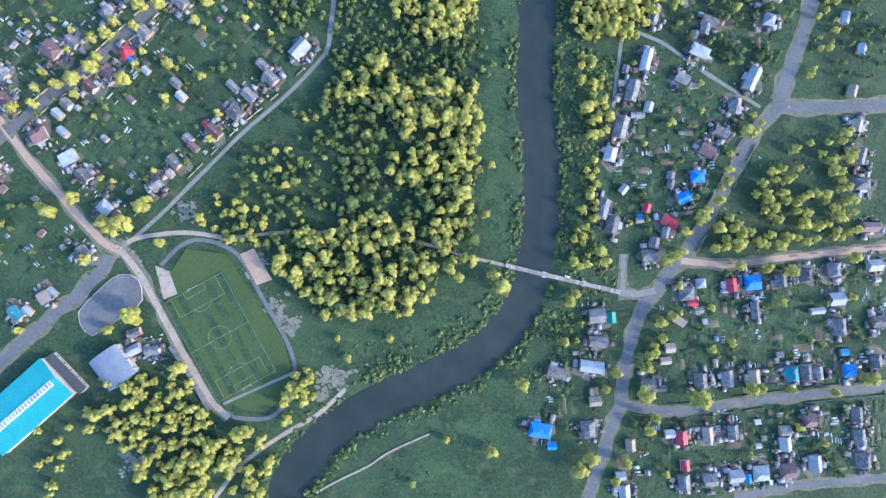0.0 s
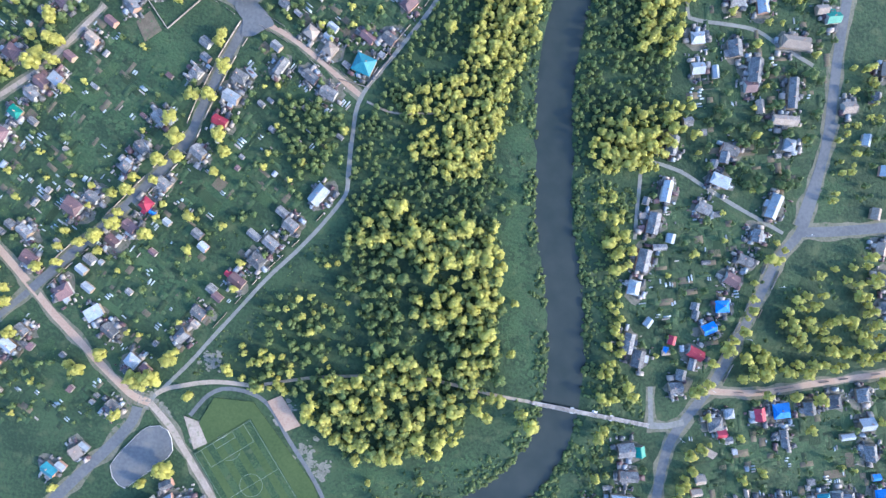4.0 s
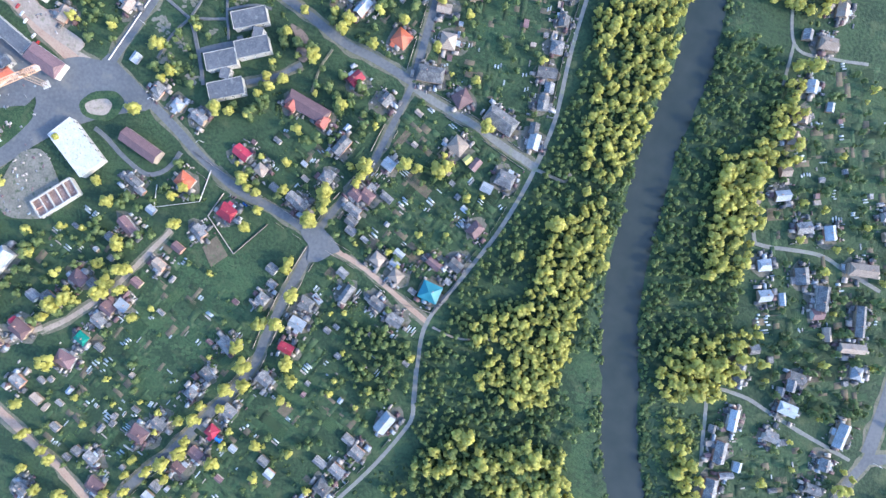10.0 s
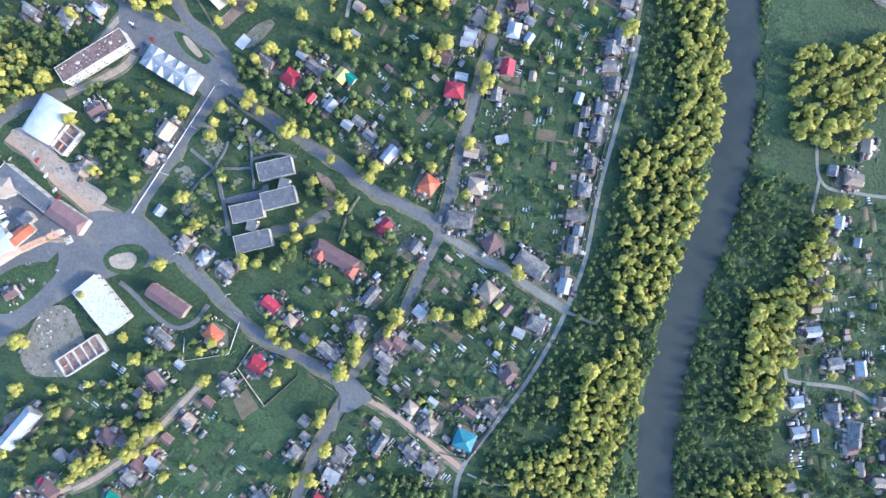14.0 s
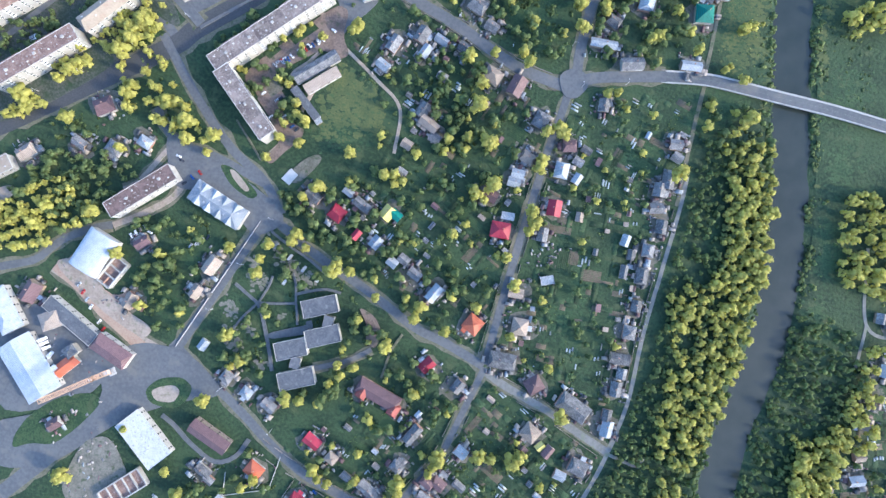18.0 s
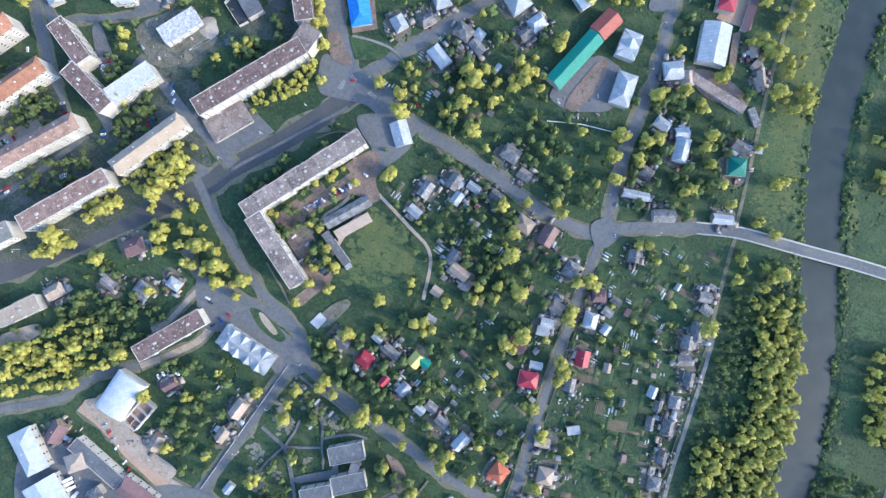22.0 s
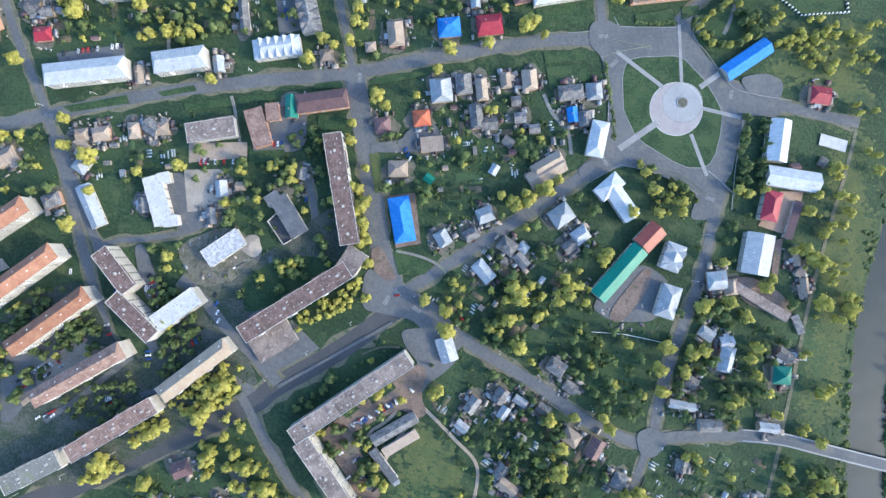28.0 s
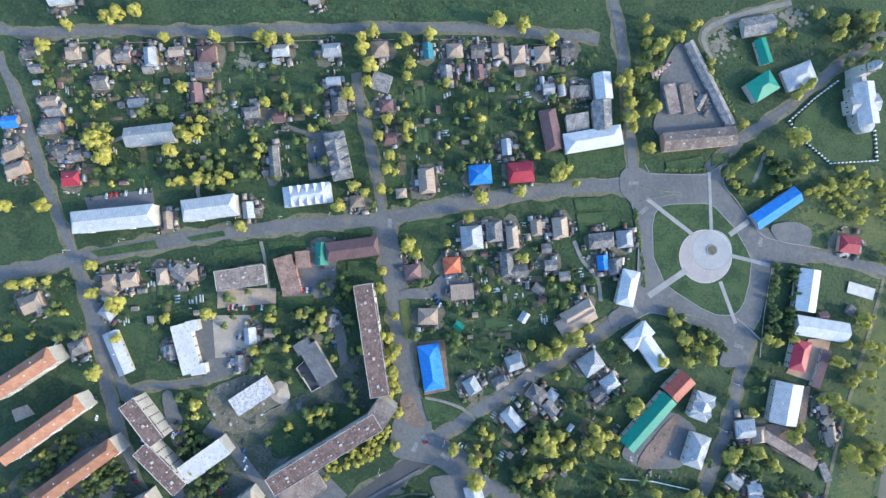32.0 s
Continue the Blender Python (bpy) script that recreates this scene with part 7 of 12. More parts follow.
flat(ASPHALT, "rounded street junction", (-249.8, 268), (-239, 274.3), (-226.1, 267.7), (-215.3, 257.9), (-222.8, 253.3), (-231.2, 244.8), (-241.1, 242.5), (-241.3, 255.7))
flat(ASPHALT, "rounded street junction", (-253.1, 268.2), (-240.4, 274.5), (-229.3, 270.3), (-228.7, 258.3), (-238.1, 254.5), (-246.6, 259.3))
flat(ASPHALT, "rounded street junction", (-183.5, 648.5), (-173.6, 656.8), (-161.4, 654.8), (-156.8, 645), (-164.8, 632), (-176.1, 632.3))
patch("dry_grass", -362.5, 602.2, 7.7, 4.95, -40)
patch("dry_grass", -350.1, 609.6, 4.95, 6.6, -40)
patch("dry_grass", -330, 593.1, 4.4, 6.6, -40)
patch("dry_grass", -346.1, 591.8, 8.8, 3.85, -40)
patch("dry_grass", -334.2, 580.5, 6.6, 4.4, -40)
patch("dry_grass", -316.4, 584.4, 3.85, 2.75, -40)
patch("dry_grass", -347.6, 577.5, 5.5, 3.3, -40)
patch("dry_grass", -323.3, 573.6, 7.7, 3.3, -40)
patch("dry_grass", -357.9, 561.2, 4.95, 2.75, -40)
patch("dry_grass", -118.4, 989.6, 24, 8, 14)
patch("dry_grass", -88.8, 987.5, 16, 14, 14)
patch("dry_grass", -127.7, 968.2, 20, 8, 14)
patch("dry_grass", -110, 975, 16, 7, 14)
patch("dry_grass", -78.8, 966.1, 12, 14, 14)
patch("dry_grass", -82.9, 1012.8, 12, 12, 14)
patch("dry_grass", -133.5, 952.5, 12, 6, 14)
patch("dry_grass", -131.6, 1053.1, 16, 5, 14)
patch("dry_grass", -352.6, 599.7, 16, 12, -40)
patch("dry_grass", -335.2, 584.9, 18, 12, -40)
patch("dry_grass", -346.6, 573, 14, 10, -40)
patch("dry_grass", -318.9, 574.6, 12, 10, -40)
patch("dry_grass", -350.1, 609.6, 12, 8, -40)
road(2.2, "foot", (-474.1, 621), (-454.7, 638.4), (-439.2, 652.2), (-412.2, 677.1), (-395.9, 692))
road(1.2, "track", (-413.4, 661.8), (-401.2, 670.2), (-385.7, 673.7))
road(1.3, "track", (-428.7, 554.7), (-413.6, 539.4), (-402.4, 527))
# kindergarten paths
road(2.2, "foot", (-399.9, 425.8), (-389.5, 420.1), (-379.1, 414.8))
road(2.8, "foot", (-379.2, 415.2), (-374.5, 407.8), (-367.2, 393), (-360, 375.9), (-355.6, 363.8))
road(1.6, "foot", (-378.7, 414.8), (-390.6, 396.6), (-397, 376.7))
road(1.8, "foot", (-379.1, 414.8), (-364.9, 417.2), (-349, 421))
road(1.6, "foot", (-348.9, 420.5), (-352.8, 437), (-356.7, 444.6))
road(1.6, "foot", (-349, 421), (-345.8, 412.3), (-344.1, 404.3))
road(1.8, "foot", (-381.1, 473.1), (-365.7, 465.6), (-345.4, 457.2), (-329.7, 448.7))
road(2, "foot", (-350.5, 428.1), (-340.4, 433), (-327.4, 437.5), (-315.2, 436.8))
road(1.5, "foot", (-378.3, 415.4), (-373.1, 430), (-372.1, 438.6))
road(1.6, "track", (-259.8, 416), (-265.9, 400.8), (-267.5, 387.9), (-268.7, 377.8))
road(4, "asphalt", (-323.3, 373.2), (-298, 385.3), (-281.3, 398.5))
flat(ASPHALT, "asphalt yard of the kindergarten", (-366.1, 392.3), (-351.9, 399.4), (-336.6, 405.8), (-338, 408.3), (-333.1, 411.2), (-329.9, 400.7), (-346.3, 394.5), (-363.4, 388.2))
flat(COURT, "trodden yard beside the kindergarten", (-299.9, 430.2), (-284, 425), (-275.8, 412.7), (-278.6, 399.1), (-287.7, 402.8), (-288.5, 415.7))
patch("bare_earth", -383.9, 433.3, 13, 8, -50)
patch("bare_earth", -387.9, 443.7, 9, 6, -50)
patch("bare_earth", -370.5, 455.7, 10, 6, -40)
patch("bare_earth", -358.5, 448.9, 10, 6, -40)
patch("bare_earth", -343.4, 440.8, 10, 7, -30)
patch("bare_earth", -399.1, 404.1, 12, 7, -60)
patch("bare_earth", -381.1, 393, 10, 5, -30)
patch("bare_earth", -392.7, 386.9, 8, 6, -60)
patch("bare_earth", -365.6, 367.8, 9, 5, 20)
patch("bare_earth", -358.3, 407.9, 6, 3, 20)
patch("bare_earth", -391.1, 377, 8, 5, -30)
patch("bare_earth", -379.4, 465, 8, 5, -40)
patch("dry_grass", -62.7, 869.8, 8, 26, 14)
patch("dry_grass", -59.6, 837.3, 8, 22, 14)
patch("dry_grass", -62.1, 808.1, 7, 22, 14)
patch("dry_grass", -51, 782.3, 14, 12, 14)
patch("dry_grass", -38.6, 771, 12, 16, 14)
patch("dry_grass", -49, 754.3, 12, 16, 14)
patch("dry_grass", -52.4, 886.6, 10, 20, 14)
patch("dry_grass", -42.4, 855.7, 8, 20, 14)
patch("dry_grass", -38.9, 732.9, 14, 16, 14)
patch("dry_grass", -27.8, 707.1, 12, 14, 14)
patch("dry_grass", -51.6, 706.1, 10, 14, 14)
patch("dry_grass", -53.2, 919.8, 12, 14, 14)
patch("dry_grass", -53.7, 734.1, 8, 12, 14)
patch("dry_grass", -39.4, 813.6, 8, 16, 14)
flat(COURT, "earth washed over the street corner", (-426.1, 746.5), (-418.2, 750.3), (-408.3, 737.3), (-400, 727.8), (-407.3, 723.4), (-417.8, 727.4), (-423.6, 735.7))
# ---- stadium, bridges and square ----
pitch(-151.1, -108.7, -136.1, 92, 54)
footbridge(55.5, 6.2, 151, 9.1)
road(9, "asphalt", (-173.1, 644.2), (-151.6, 653.2), (-129.3, 659.2), (-97.9, 666.6))
road_bridge(8, (-101.6, 666.1), (-67.4, 670.9), (-39.2, 670.7), (-1.3, 669.8), (40.1, 669.0), (83.7, 666.3), (122, 663.2))
road(9, "asphalt", (122.5, 663.2), (178.2, 658.2), (250.4, 655.3))
church(-119.2, 1062, 22)
picket_run((-138.5, 1077.9), (-153.6, 1059.8), (-169.8, 1036.6), (-154.6, 1023.7), (-128.3, 1011.1), (-91.2, 1022.6), (-100, 1049.2))
crane(-479.9, 335.2, 216)
wall_run(1.3, CONCRETE, "long pale concrete wall along the street", (-391.3, 479.3), (-435, 366.4))
wall_run(1.4, WHITEPAINT, "long white fence beside the meadow", (-237.2, 721), (-209.9, 725.2), (-179.4, 725.5))
wall_run(0.9, GREYWALL, "pale weathered boards round the rink", (-265.2, -118.5), (-261.5, -109.2), (-247.8, -86.6), (-242.2, -81.1), (-233.6, -78.5), (-226.4, -80.9), (-222.2, -86.4), (-218.9, -95.8), (-221.5, -102.1), (-228.2, -110.3), (-249.2, -133.6), (-255.7, -132), (-261.8, -126.5), (-265.2, -118.5), thick=0.15)
wall_run(2.4, SLATE, "long narrow covered stand beside the track", (-187.2, -125.3), (-167.5, -142.5), (-143.7, -166.5), thick=3)
wall_run(1.4, WOOD, "grey board fence round the red-roofed house", (-318.9, 282.1), (-327.3, 261.2), (-300.1, 235.7), (-278.5, 265.2))
wall_run(0.9, CONCRETE, "pale low fence round the red house garden", (-333.4, 297.8), (-336.7, 270.9), (-371.6, 258.2), (-373.6, 276.7))
wall_run(2.0, WOOD, "board fence round the teal-roofed house", (-156.2, 226.9), (-132.2, 225.3), (-117.7, 254.6))
# ---- blocks of flats and public buildings ----
block(-413.4, 630.0, 108.1, 13, 46.6, 5, sides=(-1,))
block(-419.8, 567.2, 63.6, 13, -42.7, 5, sides=(1,))
block(-472.2, 692.8, 95.8, 14, 44.8, 5, roof=BROWNFELT, sides=(-1,))
block(-457.6, 786.5, 87.0, 14, -67.8, 5, roof=BROWNFELT, sides=(-1, 1))
block(-436.9, 733.9, 15.7, 18, -20.5, 5, vents=False, sides=(-1,))
block(-537.0, 623.0, 64.8, 13, 50.4, 4, roofcol=TANFELT, kind="half", pitch_rise=3.4)
block(-587.3, 565.1, 75.7, 13, 43.8, 5, roof=REDFELT)
block(-622.6, 600.6, 78.7, 13, 42.5, 5, roofcol=REDFELT, kind="half", pitch_rise=3.4)
block(-613.1, 685.2, 37.5, 13, -40.0, 5, roof=BROWNFELT)
block(-591.2, 653.8, 43.3, 13, -32.3, 5, roof=BROWNFELT)
block(-561.4, 665.9, 39.0, 14, 48.7, 4, roof=WHITEFELT, vents=False)
block(-641.6, 517.7, 47.8, 14, 39.8, 4, roof=GRAVEL)
block(-485.5, 481.6, 59.2, 13, 44.0, 3, roof=BROWNFELT)
block(-425.4, 484.6, 45.8, 17, -20.6, 2, roofcol=WHITEROOF, kind="hip", cross=4, name="shop_building", label="ornate pale building with a light metal hipped roof", balconies=False)
block(-607.2, 470.2, 36.8, 12, 39.0, 2, roof=TANFELT, balconies=False)
block(-710.5, 699.7, 55.5, 13, 47.0, 5, roofcol=ORANGEFELT, kind="half", pitch_rise=4.4, sides=(-1,))
block(-686.1, 662.2, 72.7, 13, 49.3, 5, roofcol=ORANGEFELT, kind="half", pitch_rise=4.4, sides=(-1,))
block(-653.5, 635.5, 72.8, 13, 49.2, 5, roofcol=ORANGEFELT, kind="half", pitch_rise=4.4, sides=(-1,))
block(-674.6, 831.0, 62.9, 16, 19.6, 3, roofcol=PALESHEET, kind="half", sides=(-1,))
block(-605.1, 856.7, 40.8, 16, 21.3, 3, roofcol=PALESHEET, kind="half", sides=(-1,))
block(-518.0, 920.6, 36.9, 15, -64.5, 2, roofcol=SLATE, kind="hip", cross=4, balconies=False, vents=False)
block(-534.2, 884.8, 36.6, 15, 20.8, 2, roofcol=PALESHEET, kind="hip", cross=5, balconies=False)
block(-664.8, 901.2, 36.9, 14, 20.8, 2, roofcol=WHITEROOF, kind="gable", balconies=False, sides=(-1,))
block(-569.8, 809.0, 38.2, 15, 21.7, 2, roof=BITUMEN, balconies=False, sides=(-1,))
block(-534.3, 819.5, 30.0, 14, -60.9, 2, roof=REDFELT, wall=BRICKWALL, balconies=False, vents=False, name="shop_building", label="low brick shop with red-brown and orange roof")
block(-490.1, 851.5, 40.3, 14, 21.2, 2, roofcol=BROWNROOF, wall=BRICKWALL, kind="half", balconies=False, vents=False, name="shop_building", label="brick building with a red-brown sheet roof")
block(-597.6, 745.1, 38.9, 14, -61.9, 2, roof=WHITEFELT, balconies=False, vents=False, name="school_building", label="white school building with a pale flat roof")
block(-584.5, 731.6, 11.5, 8, 21.9, 2, roof=WHITEFELT, balconies=False, vents=False, name="school_building", label="white wing of the school building")
block(-597.2, 763.6, 8.9, 8, 24.6, 2, roof=WHITEFELT, balconies=False, vents=False, name="school_building", label="white wing of the school building")
block(-649.6, 728.7, 34.4, 11, -54.1, 1, roofcol=PALESHEET, kind="gable", balconies=False, name="store_building", label="long low store with a pale blue-white roof")
block(-539.2, 720.5, 32.5, 14.5, 46.7, 2, roof=PATCHFELT, wall=GREYWALL, balconies=False, vents=False, name="unfinished_building", label="unfinished pale concrete building on rubble")
block(-484.8, 657.0, 34.4, 20, 44.5, 1, roof=BITUMEN, balconies=False, vents=False, name="shop_building", label="flat dark-roofed shop annexe")
block(-407.1, 774.5, 35.5, 16, -67.3, 1, roofcol=BLUEROOF, kind="hip", balconies=False, vents=False, name="shop_building", label="single-storey shop with a bright blue roof")
block(-348.6, 681.4, 19, 13, -60, 1, roofcol=WHITEROOF, kind="gable", balconies=False, name="shop_building", label="small kiosk building with a pale blue flat roof")
block(-374.8, 610.0, 39.2, 9, 42.9, 1, roofcol=SLATE, kind="gable", wall=GREYWALL, balconies=False, vents=False, name="garage_row", label="long grey garage row")
block(-367.5, 600.0, 29.9, 7, 43.5, 1, roofcol=TANROOF, kind="lean", wall=GREYWALL, balconies=False, vents=False, name="garage_row", label="long low tan-roofed garage row")
block(-328.4, 423.8, 27.6, 13.5, 24.9, 2, roof=DARKFELT, balconies=False, vents=False, name="kindergarten", label="flat grey-roofed kindergarten wing")
block(-320.9, 401.4, 26.7, 13.5, 25.5, 2, roof=DARKFELT, balconies=False, vents=False, name="kindergarten", label="flat grey-roofed kindergarten wing")
block(-343.3, 385.8, 24.5, 13.5, 24.6, 2, roof=DARKFELT, balconies=False, vents=False, name="kindergarten", label="flat grey-roofed kindergarten wing")
block(-333.8, 363.9, 28.0, 13.5, 24.7, 2, roof=DARKFELT, balconies=False, vents=False, name="kindergarten", label="flat grey-roofed kindergarten wing")
block(-319.1, 413.4, 8.5, 7, 88.0, 2, roof=DARKFELT, balconies=False, vents=False, name="link_building", label="narrow link between kindergarten wings")
block(-337.6, 376.0, 8.5, 7, 89.5, 2, roof=DARKFELT, balconies=False, vents=False, name="link_building", label="narrow link between kindergarten wings")
block(-267.8, 364.9, 36.1, 12, -16.9, 1, roofcol=BROWNROOF, wall=BRICKWALL, kind="half", balconies=False, vents=False, name="school_building", label="old brick school with a red-brown sheet roof")
block(-390.6, 304.1, 33.4, 11, -22.6, 2, roofcol=BROWNROOF, wall=TANROOF, kind="gable", balconies=False, vents=False)
block(-440.4, 290.9, 42.9, 22, -39.7, 2, roof=WHITEFELT, balconies=False, vents=False, name="store_building", label="large white flat-roofed store")
shell_house(-449.2, 247.7, 37.0, 15, 44.7, h=4.6, rooms=5)
block(-511.8, 426.1, 32.1, 24, 70.2, 2, roofcol=PALESHEET, kind="barrel", balconies=False, vents=False, name="hall", label="hall with a wide arched white metal roof")
shell_house(-495.6, 413.6, 23.5, 12, 63.4)
house(-555.1, 384.5, 18, 14, 72, "brown", "gable", h=4.2)
house(-513.9, 285.7, 11, 9, 44, "brown", "gable")
block(-517.6, 369.6, 48.0, 11, -27.5, 2, roof=DARKFELT, edged=True, balconies=False, vents=False, name="works_building", label="long works building with a flat grey roof and pale parapet")
block(-481.0, 353.1, 30.5, 14, -22.2, 2, roofcol=BROWNROOF, wall=PALEWALL, kind="half", balconies=False, vents=False, name="works_building", label="white building with a red-brown roof at the works")
block(-540.8, 326.0, 49.0, 28, -46.1, 2, roofcol=PALESHEET, kind="gable", balconies=False, vents=False, name="hall", label="large works hall with a white sheet roof")
block(-571.4, 365.7, 35.0, 18, -49.5, 2, roofcol=PALESHEET, kind="hip", balconies=False, name="works_building", label="works building with a pale metal roof")
block(-520.3, 326.6, 36.7, 9, 51.4, 1, roofcol=ORANGEROOF, kind="gable", balconies=False, vents=False, name="works_building", label="low workshop with an orange sheet roof")
block(-283.9, -199.3, 71.2, 37, 56.9, 2, pitch_rise=2.2, roofcol=TEALROOF, kind="gable", wall=PALEWALL, balconies=False, vents=False, name="sports_hall", label="large sports hall with a turquoise metal roof")
block(-259.3, -166.4, 38.0, 7, -30.9, 1, roof=NEWASPHALT, balconies=False, vents=False, name="annex_building", label="low dark-roofed annex of the sports hall")
block(-223.4, -151.6, 26.7, 24, -38.9, 2, pitch_rise=4, roofcol=HALLSHEET, kind="barrel", balconies=False, vents=False, name="hall", label="arched pale-grey metal hall among trees")
block(-326.6, 1025.0, 20.4, 13, -70.2, 2, roofcol=PALESHEET, kind="gable", balconies=False)
block(-321.5, 1002.4, 23.5, 14, -73.2, 2, roofcol=SLATE, kind="gable", balconies=False, vents=False)
block(-324.2, 981.9, 46.1, 15, 23.5, 2, roofcol=PALESHEET, kind="hip", balconies=False, sides=(-1,))
block(-339.3, 992.6, 17.2, 12, 23.0, 1, roofcol=SLATE, kind="lean", balconies=False, vents=False)
block(-358.5, 981.8, 32.4, 13, -65.0, 1, roofcol=BROWNROOF, wall=BRICKWALL, kind="half", balconies=False, vents=False)
block(-240.8, 1002.8, 58.5, 14, 19.3, 2, roofcol=BITUMEN, kind="gable", wall=BRICKWALL, balconies=False, sides=(-1,))
block(-268.8, 1029.9, 23.2, 9, -64.8, 1, roof=BITUMEN, wall=GREYWALL, balconies=False, vents=False, name="store_building", label="low grey courtyard building")
block(-256.7, 1032.9, 23.2, 9, -65.0, 1, roof=BITUMEN, wall=GREYWALL, balconies=False, vents=False, name="store_building", label="low grey courtyard building")
block(-164.9, 964.4, 42.4, 13, 47.0, 1, roofcol=BLUEROOF, kind="gable", balconies=False, vents=False, sides=(-1, 1))
block(-228.2, 772.5, 51.1, 14, 61.6, 2, roofcol=GREENROOF, kind="gable", balconies=False, vents=False)
block(-210.4, 806.1, 20.3, 15, 59.1, 2, roofcol=BRICKROOF, kind="gable", balconies=False, vents=False)
block(-126.6, 905.2, 33.0, 16, -84.6, 2, roofcol=PALESHEET, kind="gable", balconies=False)
block(-108.1, 877.7, 42.3, 15, 4.2, 2, roofcol=PALESHEET, kind="gable", balconies=False)
block(-120.6, 852.5, 23.4, 13, 90.0, 2, roofcol=REDROOF, kind="hip", balconies=False, vents=False)
block(-122.6, 812.4, 32.3, 22, -87.2, 2, roofcol=PALESHEET, kind="gable", balconies=False)
block(-251.4, 837.7, 11.9, 22, -36.1, 2, roofcol=PALESHEET, kind="hip", balconies=False)
block(-237.8, 827.0, 27.5, 13, -42.0, 2, roofcol=PALESHEET, kind="gable", balconies=False)
block(-269.2, 872.9, 27.8, 13, -88.8, 2, roofcol=PALESHEET, kind="hip", balconies=False)
block(-302.6, 837.8, 31.6, 13, 43.6, 1, roofcol=TANROOF, kind="gable", balconies=False, vents=False)
block(-184.5, 758.9, 25.7, 15, -94.5, 2, roofcol=WHITEROOF, kind="hip", balconies=False)
block(-188.8, 794.5, 21, 15, 82.8, 2, roofcol=WHITEROOF, kind="hip", cross=2, balconies=False, vents=False)
block(-201.0, 1056.3, 21.7, 16, 45.6, 2, roofcol=GREENROOF, kind="hip", balconies=False, vents=False)
block(-171.8, 1073.0, 25.2, 17, 35.5, 1, roofcol=PALESHEET, kind="hip", balconies=False)
block(-205.2, 1085.4, 20.1, 9, -58.8, 1, roofcol=GREENROOF, kind="gable", balconies=False, vents=False)
block(-214.2, 1104.8, 26.0, 14, 24.3, 1, roofcol=SLATE, kind="gable", balconies=False, vents=False)
block(-241.7, 1049.5, 74.3, 7, -48.8, 1, roofcol=SLATE, kind="gable", wall=GREYWALL, balconies=False, vents=False)
block(-499.2, 986.3, 14.1, 13, -4.5, 1, roofcol=SLATE, kind="gable", balconies=False, vents=False)
block(-111.1, 776.5, 54.7, 7.5, -18.0, 1, roof=BITUMEN, wall=GREYWALL, balconies=False, vents=False, name="garage_row", label="flat grey garage row")
# The cream of this roof is sunlight on its slope, put into the colour.
block(-533.2, 366.2, 15, 13, 32, 2, roofcol=TANROOF, kind="hip", balconies=False, vents=False, name="works_building", label="works wing with its roof in a sunlit cream tone")
block(-512.8, 345.6, 9, 8, 50, 2, roofcol=SLATE, kind="hip", balconies=False, vents=False, name="works_building", label="small works building with a grey pyramid roof")
block(-526.9, 319.9, 24, 9, 51.4, 1, roofcol=PALESHEET, kind="lean", balconies=False, vents=False, name="works_building", label="low workshop with a white lean-to roof")
block(-376.6, 579.5, 30.6, 6, -40.1, 1, roof=DARKFELT, wall=GREYWALL, balconies=False, vents=False, name="garage_row", label="narrow dark-roofed garage row behind the courtyard")
shed(-364.1, 568.2, 5, 4.5, 45, "white")
block(-494.8, 756.7, 33.7, 13.5, -45.7, 2, roof=DARKFELT, wall=GREYWALL, balconies=False, vents=False, name="store_building", label="flat grey-roofed building in the yard", sides=(-1,))
block(-509.8, 767.2, 11.4, 9, 44.6, 2, roof=DARKFELT, wall=GREYWALL, balconies=False, vents=False, name="store_building", label="square grey-roofed wing of the yard building", sides=(-1,))
wall_run(3.2, CONCRETE, "pale wall round a roofless store yard", (-506, 756.5), (-511.4, 748.6), (-495.1, 733.5), (-489.4, 738.6))
flat(NEWASPHALT, "dark floor of the roofless store yard", (-505.6, 755.1), (-510.4, 748.3), (-495.4, 734.8), (-489.6, 739.5))
for i in range(11):
    t = i / 10
    panel_stack(-528.1 + 12.5 * t, 707.5 + 11.5 * t, 47)
heap(-521.1, 726.1, 9, 2.4, SAND, "pale heap of sand on the building site")
heap(-532.2, 700, 6, 1.6, YARD, "low heap of earth on the building site")
block(-99.2, 846.2, 30.9, 5, -94.5, 1, roofcol=BROWNROOF, kind="lean", wall=GREYWALL, balconies=False, vents=False, name="store_building", label="long narrow store with a brown lean-to roof", sides=(-1,))
block(-83.7, 807.5, 9.8, 4, -117.3, 1, roofcol=TANROOF, kind="lean", wall=GREYWALL, balconies=False, vents=False, name="store_building", label="small tan-roofed shed among the trees", sides=(-1,))
flat(COURT, "brown strip beside the green-roofed hall", (-229.1, 736.4), (-207.1, 782.1), (-200, 781.2), (-200.7, 762.2), (-215.9, 731.4))
flat(COURT, "brown earth yard behind the white hall", (-139.1, 787.5), (-122.6, 794.4), (-98.2, 789.1), (-79.8, 777), (-84.7, 767.7), (-119.1, 770.7))
flat(COURT, "trodden earth beside the white hall", (-107.7, 827.1), (-101.9, 830.9), (-99.2, 800.7), (-103.9, 792.4))
flat(ASPHALT, "forecourt beside the blue-roofed hall", (-166.5, 949.9), (-147, 958.6), (-129.5, 955.8), (-129.6, 936.8), (-156.4, 938.2))
# Sandbox covers of the kindergarten, with white sheds standing in for them.
shed(-374.3, 462.8, 5, 1.6, 64, "white")
shed(-361.4, 456.2, 5, 1.6, 64, "white")
shed(-348.4, 449.5, 5, 1.6, 64, "white")
shed(-360.9, 436.2, 5, 1.6, 64, "white")
